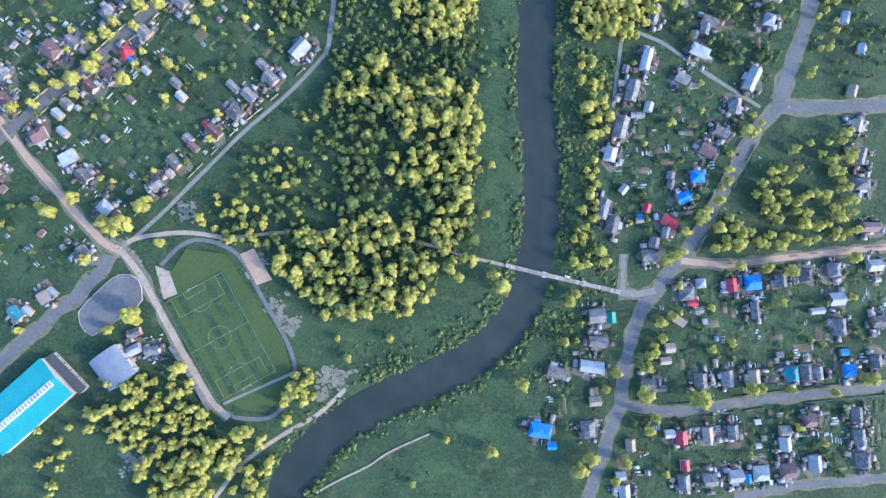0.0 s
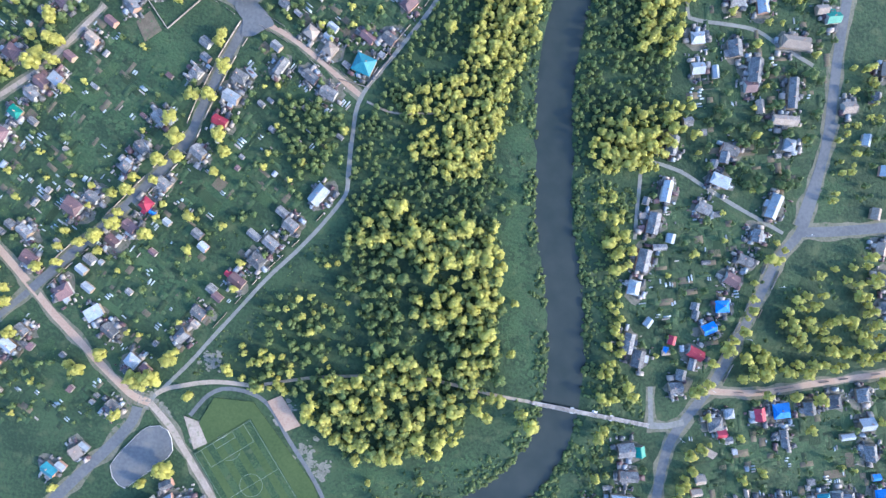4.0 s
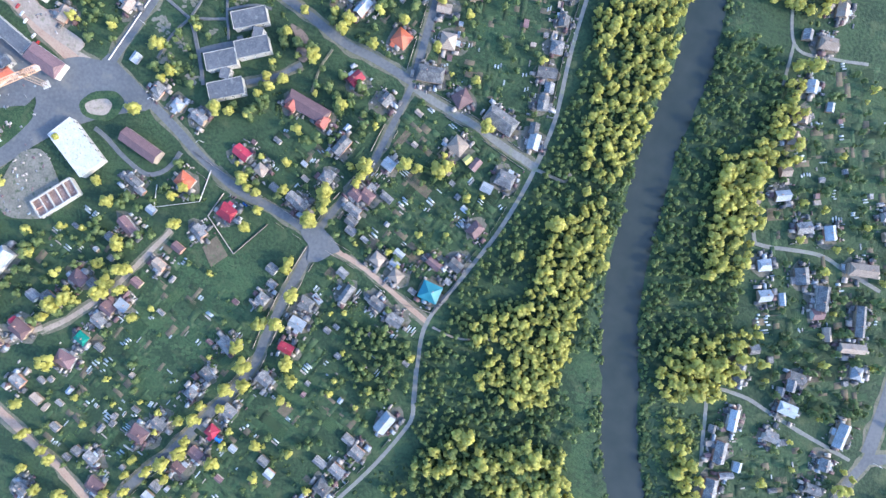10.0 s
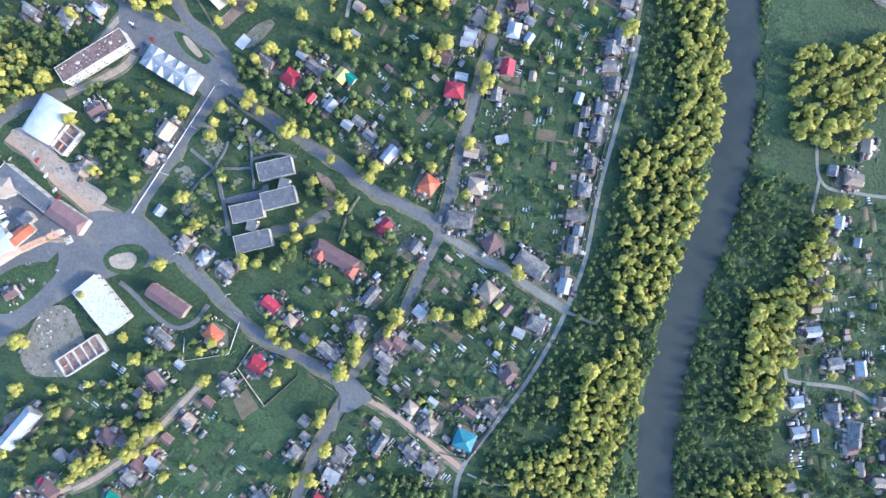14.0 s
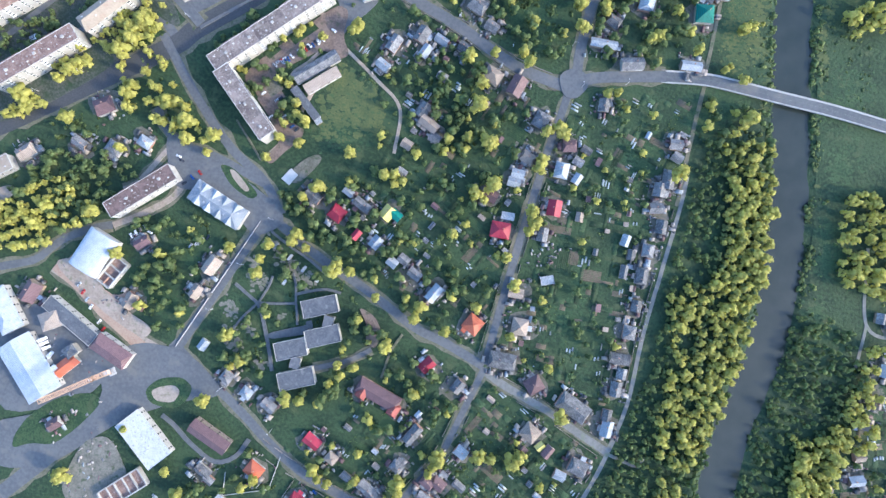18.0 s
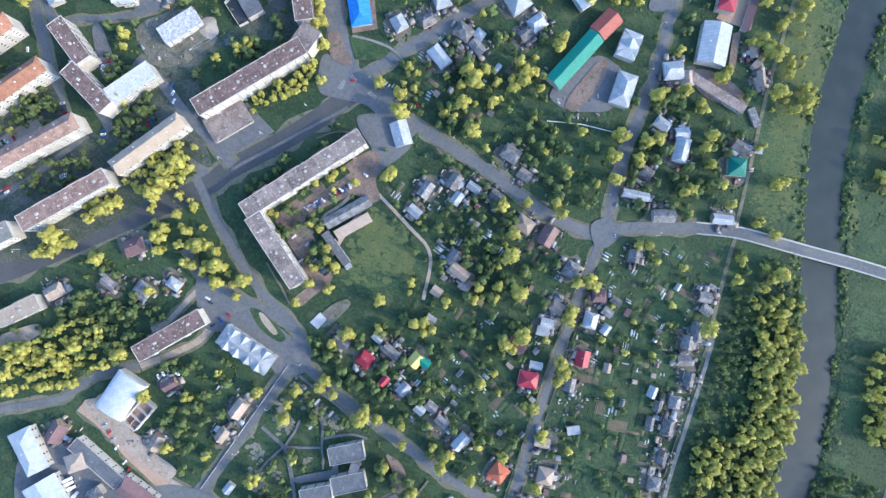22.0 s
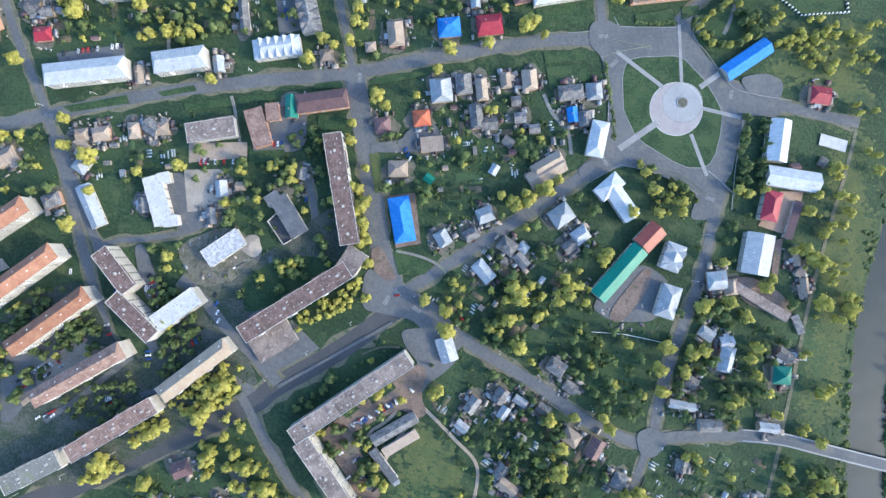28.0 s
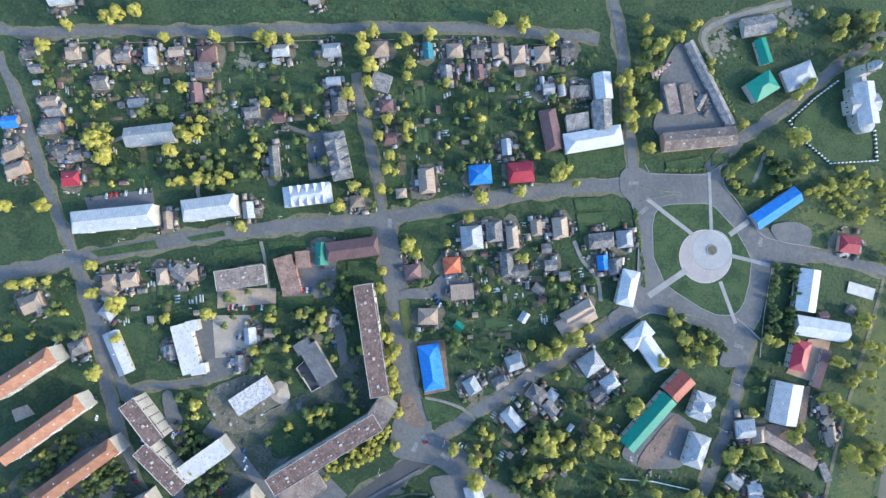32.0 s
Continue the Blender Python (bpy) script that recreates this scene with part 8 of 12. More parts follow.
shed(-335.2, 443.9, 5, 1.6, 64, "white")
shed(-77.7, 791.7, 12.0, 5, -60.4, "tan")
shed(-74.7, 764.8, 15.8, 5, -55.6, "slate")
shed(-72.5, 739.4, 21.2, 5, 3.8, "white")
shed(-84.3, 898.2, 7.1, 6, 71.8, "slate")
flat(CONCRETE, "old concrete pads beside the lane", (-90.6, 921), (-67.7, 920), (-67.8, 910.5), (-90.3, 911.6))
skylight(-281.8, -199.3, 60.8, 4.5, 56.2, 8.9)
mast(-285.7, 1046.7, 27)
# Wings of the old school; the brick-red roofs carry its orange sunlight as colour.
house(-280.6, 364.2, 11, 9, 70, "brick", "half", h=4.0, wall=BRICKWALL)
house(-253.2, 356, 11, 9, 70, "brick", "half", h=4.0, wall=BRICKWALL)
# ---- houses ----
house(-351.1, 284.5, 15, 13, -27, "orange", "hip")
house(-312.1, 267.6, 15, 13, -22, "red", "half")
house(-311, 317.1, 15, 10, -27, "red", "gable")
house(-293.2, 307.1, 10, 9, -27, "tan", "hip")
house(-387.3, 238.7, 18, 9, -37, "brown", "gable", h=4.2)
house(-330.7, 246.9, 12, 9, -37, "slate", "gable")
house(-344.2, 230.7, 10, 7, -27, "brown", "gable")
house(-355.8, 214, 11, 8, -27, "tan", "gable")
house(-416.8, 188.9, 14, 12, -27, "brown", "hip")
house(-370.2, 195.8, 9, 7, -27, "brown", "gable")
house(-377.2, 175.5, 11, 9, -27, "white", "flat")
house(-387.7, 170.3, 12, 9, -27, "brown", "gable")
house(-392.9, 158.8, 12, 9, -27, "slate", "gable")
house(-403.1, 142.4, 11, 9, -27, "green", "half")
house(-411.7, 123.2, 17, 12, -17, "brown", "hip", h=4.2)
shed(-388, 138, 7, 5, -27, "slate", "gable")
house(-287.8, 163.2, 14, 10, -37, "slate", "gable")
house(-268.3, 205.9, 10, 9, -27, "slate", "half")
house(-266.2, 231.2, 9, 8, -27, "slate", "gable")
house(-263.5, 219.2, 8, 6, -27, "slate", "gable")
house(-236.3, 192.7, 14, 10, -17, "white", "gable")
house(-240.7, 171.6, 13, 8, -15, "red", "gable")
house(-233.3, 210.2, 13, 10, -17, "slate", "half")
shed(-225.3, 215.8, 9, 4, -37, "white", "lean")
house(-210, 240.8, 9, 7, -27, "slate", "gable")
house(-202.8, 225.6, 16, 7, 68, "slate", "gable", h=4.2)
house(-240.5, 312, 11, 9, -27, "slate", "hip")
house(-213.5, 292.4, 14, 8, -22, "slate", "gable")
house(-205.4, 306, 13, 10, -27, "brown", "half")
house(-211.1, 275.6, 9, 7, -27, "slate", "gable")
house(-255.6, 286.1, 12, 8, -27, "slate", "gable")
house(-278.8, 295.3, 9, 6, -27, "slate", "gable")
house(-185.1, 258.2, 11, 10, -27, "tan", "hip")
house(-169.1, 266, 9, 6, -27, "white", "gable")
shed(-170.9, 257.7, 8, 5, -27, "white", "gable")
house(-167.3, 248.2, 11, 10, -27, "tan", "hip")
house(-137.9, 241.8, 18, 16, -12, "teal", "hip", h=4.2)
house(-139.9, 264.7, 13, 7, -27, "brown", "gable")
house(-122.7, 267.3, 12, 9, -27, "slate", "gable")
house(-113.6, 298.8, 13, 11, 58, "brown", "half")
house(-160.7, 213.2, 14, 10, -17, "slate", "gable")
house(-177.9, 222.9, 14, 8, -27, "slate", "gable")
house(-193.3, 334.6, 11, 9, -27, "white", "gable")
house(-125.3, 350.1, 11, 7, 63, "brown", "gable")
house(-298, 136.6, 12, 7, -37, "slate", "gable")
house(-251.9, 143.4, 13, 10, -27, "slate", "gable")
house(-307, 119.1, 10, 9, -27, "slate", "hip")
house(-283.3, 93.3, 10, 10, -27, "red", "hip")
shed(-277.3, 87.7, 5, 4, -27, "blue", "gable")
house(-273.7, 112.3, 12, 9, -27, "slate", "gable")
shed(-264.5, 82.7, 6, 5, -27, "white", "gable")
house(-340.5, 78.4, 16, 13, -22, "brown", "half", h=4.2)
house(-373.6, 50.3, 12, 9, -27, "slate", "gable")
house(-385.9, 53.1, 8, 7, -27, "slate", "gable")
house(-365.5, 29.8, 15, 11, -22, "brown", "half")
house(-326.6, 89, 12, 8, -27, "slate", "gable")
house(-303.1, 58.5, 11, 8, -27, "brown", "gable")
house(-292.4, 72.6, 12, 9, -27, "brown", "gable")
house(-317.5, 39.9, 9, 8, -27, "slate", "gable")
house(-322.2, 30.4, 9, 7, -27, "white", "gable")
house(-332.4, 10, 14, 12, 43, "brown", "half")
house(-314.1, 17.4, 10, 6, -27, "white", "gable")
house(-304.6, -1.3, 15, 11, 43, "white", "flat")
house(-289, -12.1, 13, 9, -27, "slate", "gable")
house(-265.8, -31.9, 12, 10, -27, "white", "hip")
house(-254.3, -37.1, 9, 8, -27, "brown", "gable")
house(-231.9, -3.3, 11, 10, 53, "slate", "gable")
house(-222.7, 17.4, 12, 9, -27, "slate", "gable")
shed(-223.7, 7.4, 6, 5, -27, "tan", "gable")
house(-211, 33.1, 9, 6, -27, "brown", "gable")
house(-216.9, 38.3, 8, 7, -27, "slate", "gable")
house(-198.5, 49.4, 14, 9, -27, "brown", "gable")
shed(-206.3, 53.2, 6, 5, -27, "red", "gable")
house(-186.7, 68.9, 14, 12, -27, "slate", "half")
house(-178.7, 84.7, 13, 9, -27, "slate", "gable")
house(-166.4, 102.3, 12, 10, -27, "slate", "gable")
house(-149.8, 131.3, 18, 11, 63, "white", "gable", h=4.2)
house(-175.5, 111.4, 10, 7, -27, "slate", "gable")
house(-193.5, 88.2, 12, 6, -27, "slate", "gable")
house(-238, 79, 9, 7, -27, "slate", "gable")
house(-231.2, 69.9, 8, 7, -27, "white", "gable")
house(-357.7, -27.4, 11, 8, -27, "slate", "gable")
house(-365.9, -41.8, 13, 9, -27, "white", "gable")
house(-376.1, -58.1, 13, 10, -27, "slate", "gable")
house(-377.6, -85.3, 11, 9, -27, "slate", "gable")
house(-272.8, -71.5, 12, 9, -27, "slate", "gable")
house(-382.9, -58.7, 12, 9, -27, "slate", "gable")
house(-293, -113.3, 10, 10, 45, "tan", "flat")
house(-310.9, -131.5, 13, 9, -25, "teal", "gable")
house(-302.9, -127.1, 8, 6, -25, "white", "gable")
shed(-288.5, -108, 8, 5, -25, "white", "gable")
house(-216.9, -122.2, 11, 7, 35, "slate", "gable")
house(-213.3, -135.1, 12, 8, 45, "white", "gable")
house(-199.3, -132.3, 12, 7, 25, "slate", "gable")
house(-219.5, -145.9, 8, 6, -25, "slate", "gable")
house(119, 233.7, 17, 9, 90, "slate", "gable", h=4.2)
house(122.6, 196.6, 19, 8, 90, "white", "gable", h=4.2)
shed(108.8, 185.7, 6, 5, 90, "slate", "gable")
house(117.9, 169.2, 19, 10, 90, "slate", "gable", h=4.2)
house(116.6, 138.1, 20, 11, 90, "slate", "gable", h=4.2)
house(114.2, 115.2, 13, 10, 90, "white", "half")
house(119.4, 70.4, 18, 9, 90, "slate", "gable", h=4.2)
house(130.1, 60.1, 15, 11, 90, "slate", "gable")
house(134.4, 160.4, 8, 7, 90, "white", "gable")
house(127.3, 151.4, 12, 5, 15, "slate", "gable")
house(162.9, 214.8, 17, 10, -10, "white", "half", h=4.2)
house(162.7, 233.8, 10, 8, 90, "slate", "gable")
shed(155.9, 227.2, 7, 6, 90, "slate", "gable")
house(155.1, 190.3, 12, 9, -10, "slate", "gable")
house(209.6, 203.7, 22, 10, 80, "white", "gable", h=4.2)
house(211.9, 255.4, 11, 10, 90, "white", "hip")
house(202.4, 178, 11, 9, 90, "slate", "gable")
house(197.1, 156.6, 13, 8, -10, "slate", "gable")
house(189.8, 139, 12, 10, -15, "brown", "gable")
house(187.2, 116.1, 12, 10, 15, "blue", "hip")
house(180.6, 96.3, 12, 9, 35, "blue", "gable")
shed(153.9, 80.6, 7, 6, 90, "red", "gable")
house(174.5, 74.4, 14, 9, -15, "red", "gable")
house(173.6, 65.2, 10, 6, 90, "slate", "gable")
house(166.8, 54.9, 9, 8, 90, "slate", "gable")
shed(150.6, 71.7, 5, 4, 90, "blue", "gable")
house(131.6, 90.2, 8, 6, 65, "white", "gable")
shed(166.2, 111.3, 6, 6, 90, "slate", "gable")
house(292.1, 216.7, 10, 8, 90, "tan", "gable")
house(302.7, 190, 11, 9, 90, "tan", "gable")
house(311, 167, 14, 11, 90, "slate", "gable")
house(318.9, 145.4, 14, 10, 15, "slate", "hip")
house(334.4, 113.1, 14, 8, 15, "brown", "gable")
house(271.8, 273.3, 10, 7, 90, "white", "gable")
shed(168, 104.7, 7, 5, 90, "slate", "gable")
house(164.9, 44.1, 11, 9, 20, "slate", "gable")
house(202.7, 22.2, 13, 12, 20, "slate", "hip")
house(209.1, 16, 8, 7, 20, "red", "gable")
house(211.7, 33.1, 8, 8, 20, "white", "hip")
house(235.9, 38.1, 11, 9, 110, "red", "gable")
house(252.2, 44.8, 15, 13, 20, "blue", "half")
house(260.1, 23.4, 15, 6, 110, "slate", "gable")
house(274, 52.1, 11, 10, 110, "slate", "gable")
house(292.9, 61.4, 12, 11, 110, "slate", "half")
house(314, 71.7, 12, 11, 110, "slate", "half")
house(345.2, 83.8, 12, 10, 20, "white", "gable")
house(322.1, 49.4, 13, 11, 20, "white", "gable")
house(309, 36, 12, 5, 20, "white", "gable")
house(330, 28, 14, 11, 110, "slate", "gable")
house(202.7, -1.2, 10, 6, -15, "tan", "lean")
house(200.6, -23.8, 8, 8, 20, "tan", "gable")
house(199.7, -34.8, 9, 6, 20, "tan", "gable")
shed(339.5, 9.3, 6, 5, 20, "blue", "gable")
house(346.3, -3.9, 11, 11, 20, "blue", "half")
house(231.5, -42.7, 12, 10, 110, "slate", "gable")
house(251.6, -35, 12, 10, 110, "slate", "gable")
house(272.2, -28.7, 12, 10, 110, "tan", "gable")
house(301.7, -18.5, 13, 11, 110, "teal", "half")
house(312.4, -14.3, 13, 10, 110, "slate", "gable")
house(321.3, -11.9, 10, 9, 110, "slate", "gable")
house(191.3, -56.6, 11, 9, 20, "slate", "gable")
shed(202.4, -57.4, 8, 4, 20, "slate", "gable")
house(136.9, -14.1, 14, 12, 20, "slate", "gable")
house(148.2, -12.5, 9, 8, 110, "green", "gable")
house(143.1, -33.9, 16, 9, 10, "slate", "gable", h=4.2)
house(142.9, -54.5, 21, 10, 7, "white", "gable", h=4.2)
house(116.4, -66.2, 14, 10, -3, "slate", "gable")
house(116, -114.2, 19, 12, 5, "blue", "half", h=4.2)
shed(128.5, -124.3, 7, 6, 20, "blue", "gable")
house(153.1, -80.7, 10, 8, 20, "tan", "gable")
house(153.1, -103.9, 14, 12, 110, "slate", "half")
house(189.6, -107.3, 10, 8, 110, "tan", "gable")
house(188, -133.3, 8, 7, 20, "white", "gable")
house(194.2, -144.2, 11, 9, 110, "white", "gable")
house(217.7, -90.7, 8, 7, 20, "white", "gable")
house(227.7, -91.3, 11, 10, 110, "red", "gable")
house(247.6, -82.8, 12, 9, 110, "tan", "gable")
house(267, -75.8, 12, 9, 110, "slate", "gable")
house(307.9, -64.6, 9, 9, 20, "slate", "gable")
house(310.4, -74.2, 12, 10, 110, "white", "gable")
house(325.3, -51.1, 11, 11, 20, "brown", "half")
house(236.3, -111.8, 9, 7, 110, "red", "gable")
house(238.9, -125.1, 13, 10, 110, "slate", "gable")
house(259.1, -117.9, 11, 11, 20, "slate", "gable")
house(278.1, -109.7, 12, 11, 20, "white", "gable")
shed(288.8, -109.2, 7, 5, 110, "blue", "gable")
house(297.4, -102.3, 14, 13, 20, "white", "half")
house(318.1, -95, 13, 12, 20, "brown", "half")
house(338.2, -83.2, 14, 10, 110, "white", "gable")
house(360.8, -36.6, 12, 10, 110, "slate", "gable")
house(367.5, -53.5, 13, 10, 110, "slate", "gable")
house(375.9, -71.4, 13, 12, 110, "slate", "half")
shed(215.9, 11.7, 7, 5, 20, "slate", "gable")
house(360, 40.7, 12, 10, 20, "slate", "gable")
house(365.7, 9.2, 10, 9, 110, "slate", "gable")
house(120.2, 323.7, 12, 10, 18, "white", "half")
house(125.6, 299.6, 11, 10, 18, "white", "gable")
house(140.4, 300.2, 11, 5, 108, "white", "gable")
house(144.7, 360.1, 13, 10, 18, "slate", "gable")
house(166.4, 360.9, 13, 10, 108, "white", "gable")
house(151.8, 322, 15, 12, 108, "slate", "gable")
house(171.3, 307.7, 22, 11, 95, "slate", "gable", h=4.2)
house(170.4, 294.9, 10, 10, 18, "brown", "gable")
house(122.1, 381.7, 13, 9, 18, "white", "gable")
house(120.1, 401.4, 9, 9, 18, "tan", "gable")
house(198.2, 337.3, 26, 11, 5, "tan", "half", h=4.2)
house(204.9, 296.7, 28, 8, 98, "slate", "gable", h=4.2)
house(203.1, 273.9, 22, 8, 8, "tan", "gable", h=4.2)
house(223.9, 364.2, 12, 9, 18, "green", "gable")
house(210.1, 384.4, 12, 8, 18, "slate", "gable")
house(182, 280.8, 12, 6, 108, "tan", "gable")
house(165.3, 241, 15, 9, -7, "slate", "gable")
house(252.1, 295.9, 11, 10, 18, "tan", "gable")
house(213.6, 368.8, 10, 8, 18, "tan", "gable")
house(127.1, 255.6, 8, 8, 18, "slate", "gable")
house(-332.5, 499, 13, 13, -26, "red", "half")
house(-292.9, 508.3, 12, 11, 62, "yellow", "gable")
house(-285.9, 507.9, 10, 8, 152, "green", "gable")
house(-313.6, 485.8, 9, 6, 62, "red", "gable")
house(-353.8, 508.4, 14, 9, -26, "slate", "gable")
house(-327.2, 517.8, 9, 6, -26, "white", "gable")
house(-314, 509.9, 16, 8, -26, "slate", "gable", h=4.2)
house(-242.3, 453.9, 16, 9, 62, "white", "gable", h=4.2)
house(-206.4, 436.4, 15, 15, -26, "orange", "hip")
house(-235, 396.6, 13, 10, 52, "red", "gable")
house(-207.3, 385.3, 11, 9, 62, "slate", "gable")
house(-420.4, 436.5, 16, 11, 67, "tan", "gable", h=4.2)
house(-428.3, 413.1, 12, 9, 67, "tan", "gable")
house(-477.8, 394.5, 14, 10, 72, "tan", "gable")
house(-478.8, 441.8, 13, 8, 42, "brown", "gable")
house(-412.9, 373, 9, 7, 67, "white", "gable")
house(-388.8, 352.2, 10, 10, -26, "slate", "hip")
house(-370.8, 343.1, 10, 9, -26, "white", "hip")
house(-351.2, 337, 13, 9, -26, "slate", "gable")
house(-272, 474.6, 10, 8, -26, "slate", "gable")
house(-260.9, 465.3, 12, 8, -26, "slate", "gable")
house(-280.4, 470.5, 9, 8, -26, "white", "gable")
house(-296.9, 483.3, 11, 9, 62, "white", "gable")
house(-201.8, 515, 17, 14, 2, "red", "hip", h=4.2)
house(-198.3, 527.4, 11, 6, 2, "white", "gable")
house(-163.2, 541.8, 14, 12, 92, "red", "gable")
house(-141.8, 539.3, 8, 6, 92, "tan", "gable")
house(-167.8, 518.9, 12, 9, 92, "slate", "gable")
house(-178.2, 468.3, 13, 8, 2, "tan", "gable")
house(-169.3, 442.8, 15, 14, 92, "tan", "hip")
house(-177.1, 413.3, 24, 14, 2, "slate", "half", h=4.2)
house(-147.9, 399.9, 15, 14, 42, "brown", "hip")
house(-113.4, 389.5, 30, 16, -23, "slate", "half", h=4.2)
house(-83.3, 378.6, 14, 10, 87, "white", "gable")
house(-85.5, 389.2, 10, 8, 92, "slate", "gable")
house(-83.8, 574.9, 12, 10, 92, "slate", "gable")
house(-83.1, 560.1, 12, 9, 12, "slate", "gable")
house(-75.6, 546.2, 12, 9, 92, "slate", "gable")
house(-82.1, 525.3, 11, 10, 92, "slate", "half")
house(-82.5, 504.2, 15, 10, 92, "slate", "half")
house(-81.7, 479.7, 10, 9, 92, "slate", "gable")
house(-82.3, 457.7, 12, 11, 92, "slate", "hip")
house(-85.7, 435.6, 17, 9, 2, "slate", "gable", h=4.2)
house(-83, 411.1, 13, 9, 92, "slate", "gable")
house(-81, 424, 9, 8, 92, "slate", "gable")
house(-156, 484.1, 11, 7, 22, "white", "flat")
house(-101.5, 529.1, 10, 7, 82, "white", "gable")
house(-94.8, 518.9, 9, 6, 92, "slate", "gable")
house(-97.4, 504.3, 12, 6, 92, "slate", "gable")
house(130.7, 509.6, 16, 11, 2, "tan", "half", h=4.2)
house(126.2, 473.2, 11, 9, 92, "white", "gable")
house(124.2, 447.6, 12, 10, 92, "tan", "gable")
house(144.2, 460.1, 8, 6, 92, "white", "gable")
house(121.1, 427.8, 10, 10, 92, "tan", "gable")
house(136.6, 538.9, 12, 10, 92, "tan", "gable")
house(113.5, 513.5, 9, 8, 92, "slate", "gable")
house(-484.6, 182.5, 40, 14, 62, "white", "gable", h=4.2)
house(-452.5, 139, 17, 13, -28, "brown", "half", h=4.2)
house(-471.8, 123.3, 16, 11, -28, "brown", "half", h=4.2)
house(-457.8, 142.5, 9, 8, -28, "red", "gable")
house(-398.6, 226.5, 9, 7, -28, "slate", "gable")
house(-403.7, 186.6, 10, 8, -28, "slate", "gable")
house(-261.1, 289.9, 15, 9, -28, "slate", "gable")
house(-234, 340.5, 18, 9, 62, "slate", "gable", h=4.2)
house(-213.8, 305.6, 12, 10, -28, "brown", "half")
house(-212.7, 282.8, 10, 8, -28, "slate", "gable")
house(-189, 307.9, 11, 6, -28, "slate", "gable")
house(-142.4, 361.8, 15, 14, -28, "tan", "hip")
shed(-132.2, 352.8, 7, 6, 52, "yellow", "gable")
house(-99.4, 343.8, 16, 13, -13, "slate", "half", h=4.2)
house(-112.2, 333.8, 10, 8, -13, "white", "gable")
house(-384.8, 269, 9, 6, -28, "slate", "gable")
house(-390.6, 274.7, 14, 8, -28, "slate", "gable")
shed(-372.8, 255.5, 7, 6, -28, "white", "gable")
house(-449.5, 166.9, 10, 8, -28, "slate", "gable")
house(-436, 167.3, 13, 10, -28, "slate", "gable")
house(-259.3, 687.3, 16, 13, -21, "slate", "half", h=4.2)
house(-244.4, 673.7, 12, 9, -21, "slate", "gable")
house(-281.5, 653.9, 12, 7, -21, "white", "gable")
house(-262.3, 651.6, 11, 9, -21, "slate", "gable")
house(-235, 634.9, 16, 13, -21, "tan", "hip", h=4.2)
house(-214.4, 630.6, 18, 13, 74, "brown", "gable", h=4.2)
house(-189.1, 608.8, 14, 13, 74, "slate", "hip")
house(-162.2, 593.5, 12, 10, 14, "brown", "half")
house(-193, 576.7, 13, 10, -21, "tan", "half")
house(-197.9, 562.4, 11, 8, -1, "white", "gable")
house(-199.4, 555.1, 11, 8, -1, "white", "gable")
house(-164.2, 573, 14, 12, 89, "white", "half")
house(-150.7, 568.8, 9, 7, 69, "white", "gable")
house(-216.8, 540.6, 15, 10, -16, "brown", "gable")
house(-153.6, 680, 24, 7, 2, "white", "gable", h=4.2)
house(-126.8, 723.9, 23, 13, 89, "white", "half", h=4.2)
house(-127.7, 669, 20, 11, 14, "slate", "gable", h=4.2)
house(-79.6, 721.9, 16, 16, 9, "green", "hip", h=4.2)
house(-80.9, 678.1, 18, 8, 6, "white", "gable", h=4.2)
house(-146.2, 740.7, 14, 10, -21, "white", "half")
house(-149.5, 699.7, 12, 10, -21, "slate", "half")
house(-142.1, 631.9, 11, 9, 94, "slate", "gable")
house(-78.6, 613.8, 11, 9, 4, "slate", "gable")
house(-78.3, 583.6, 14, 10, 94, "slate", "gable")
house(-80.2, 738.1, 14, 10, -21, "slate", "gable")
house(-75.3, 603.9, 9, 8, -21, "slate", "gable")
house(-297.9, 654.6, 14, 11, 69, "slate", "gable")
house(-318.3, 642.6, 15, 10, 69, "slate", "gable")
house(-292.5, 641.9, 12, 8, 69, "white", "gable")
house(-323, 623.7, 12, 8, -26, "white", "gable")
house(-283.5, 595.1, 14, 10, 69, "slate", "gable")
house(-276.4, 585.2, 18, 9, -26, "tan", "gable", h=4.2)
house(-269.4, 575.3, 10, 8, -21, "slate", "gable")
house(-274.5, 625.3, 9, 7, -21, "slate", "gable")
house(-290.2, 565.6, 9, 8, -21, "tan", "gable")
house(-289.3, 542.5, 9, 7, -21, "slate", "gable")
house(-148.1, 593.2, 9, 6, -21, "slate", "gable")
house(-152.6, 582.8, 9, 7, -21, "slate", "gable")
house(-532.6, 541.4, 17, 14, 34, "brown", "half", h=4.2)
house(-494.9, 520.4, 12, 9, -21, "white", "hip")
house(-517.9, 510.2, 14, 11, -21, "slate", "hip")
house(-585, 491.5, 16, 11, 44, "tan", "half", h=4.2)
house(-545.2, 508.2, 13, 8, -21, "slate", "gable")
house(-665.1, 758.6, 13, 13, -22, "white", "hip")
house(-552.7, 765.7, 14, 10, 108, "white", "gable")
house(-610, 738.7, 13, 8, 108, "slate", "gable")
house(-371.9, 767.3, 14, 12, 133, "white", "half")
house(-419.3, 813.3, 17, 14, 13, "tan", "hip", h=4.2)
house(-397.2, 838.8, 20, 13, 18, "tan", "flat", h=4.2)
house(-393.4, 811.3, 8, 7, -22, "green", "gable")
house(-680.5, 726, 16, 12, 33, "slate", "hip", h=4.2)
house(-555.7, 742.7, 14, 8, 108, "slate", "gable")
house(-668.3, 772.7, 12, 10, -22, "tan", "gable")
house(-655.4, 786.3, 15, 12, 23, "tan", "half")
house(-617.3, 800.6, 14, 12, -22, "slate", "gable")
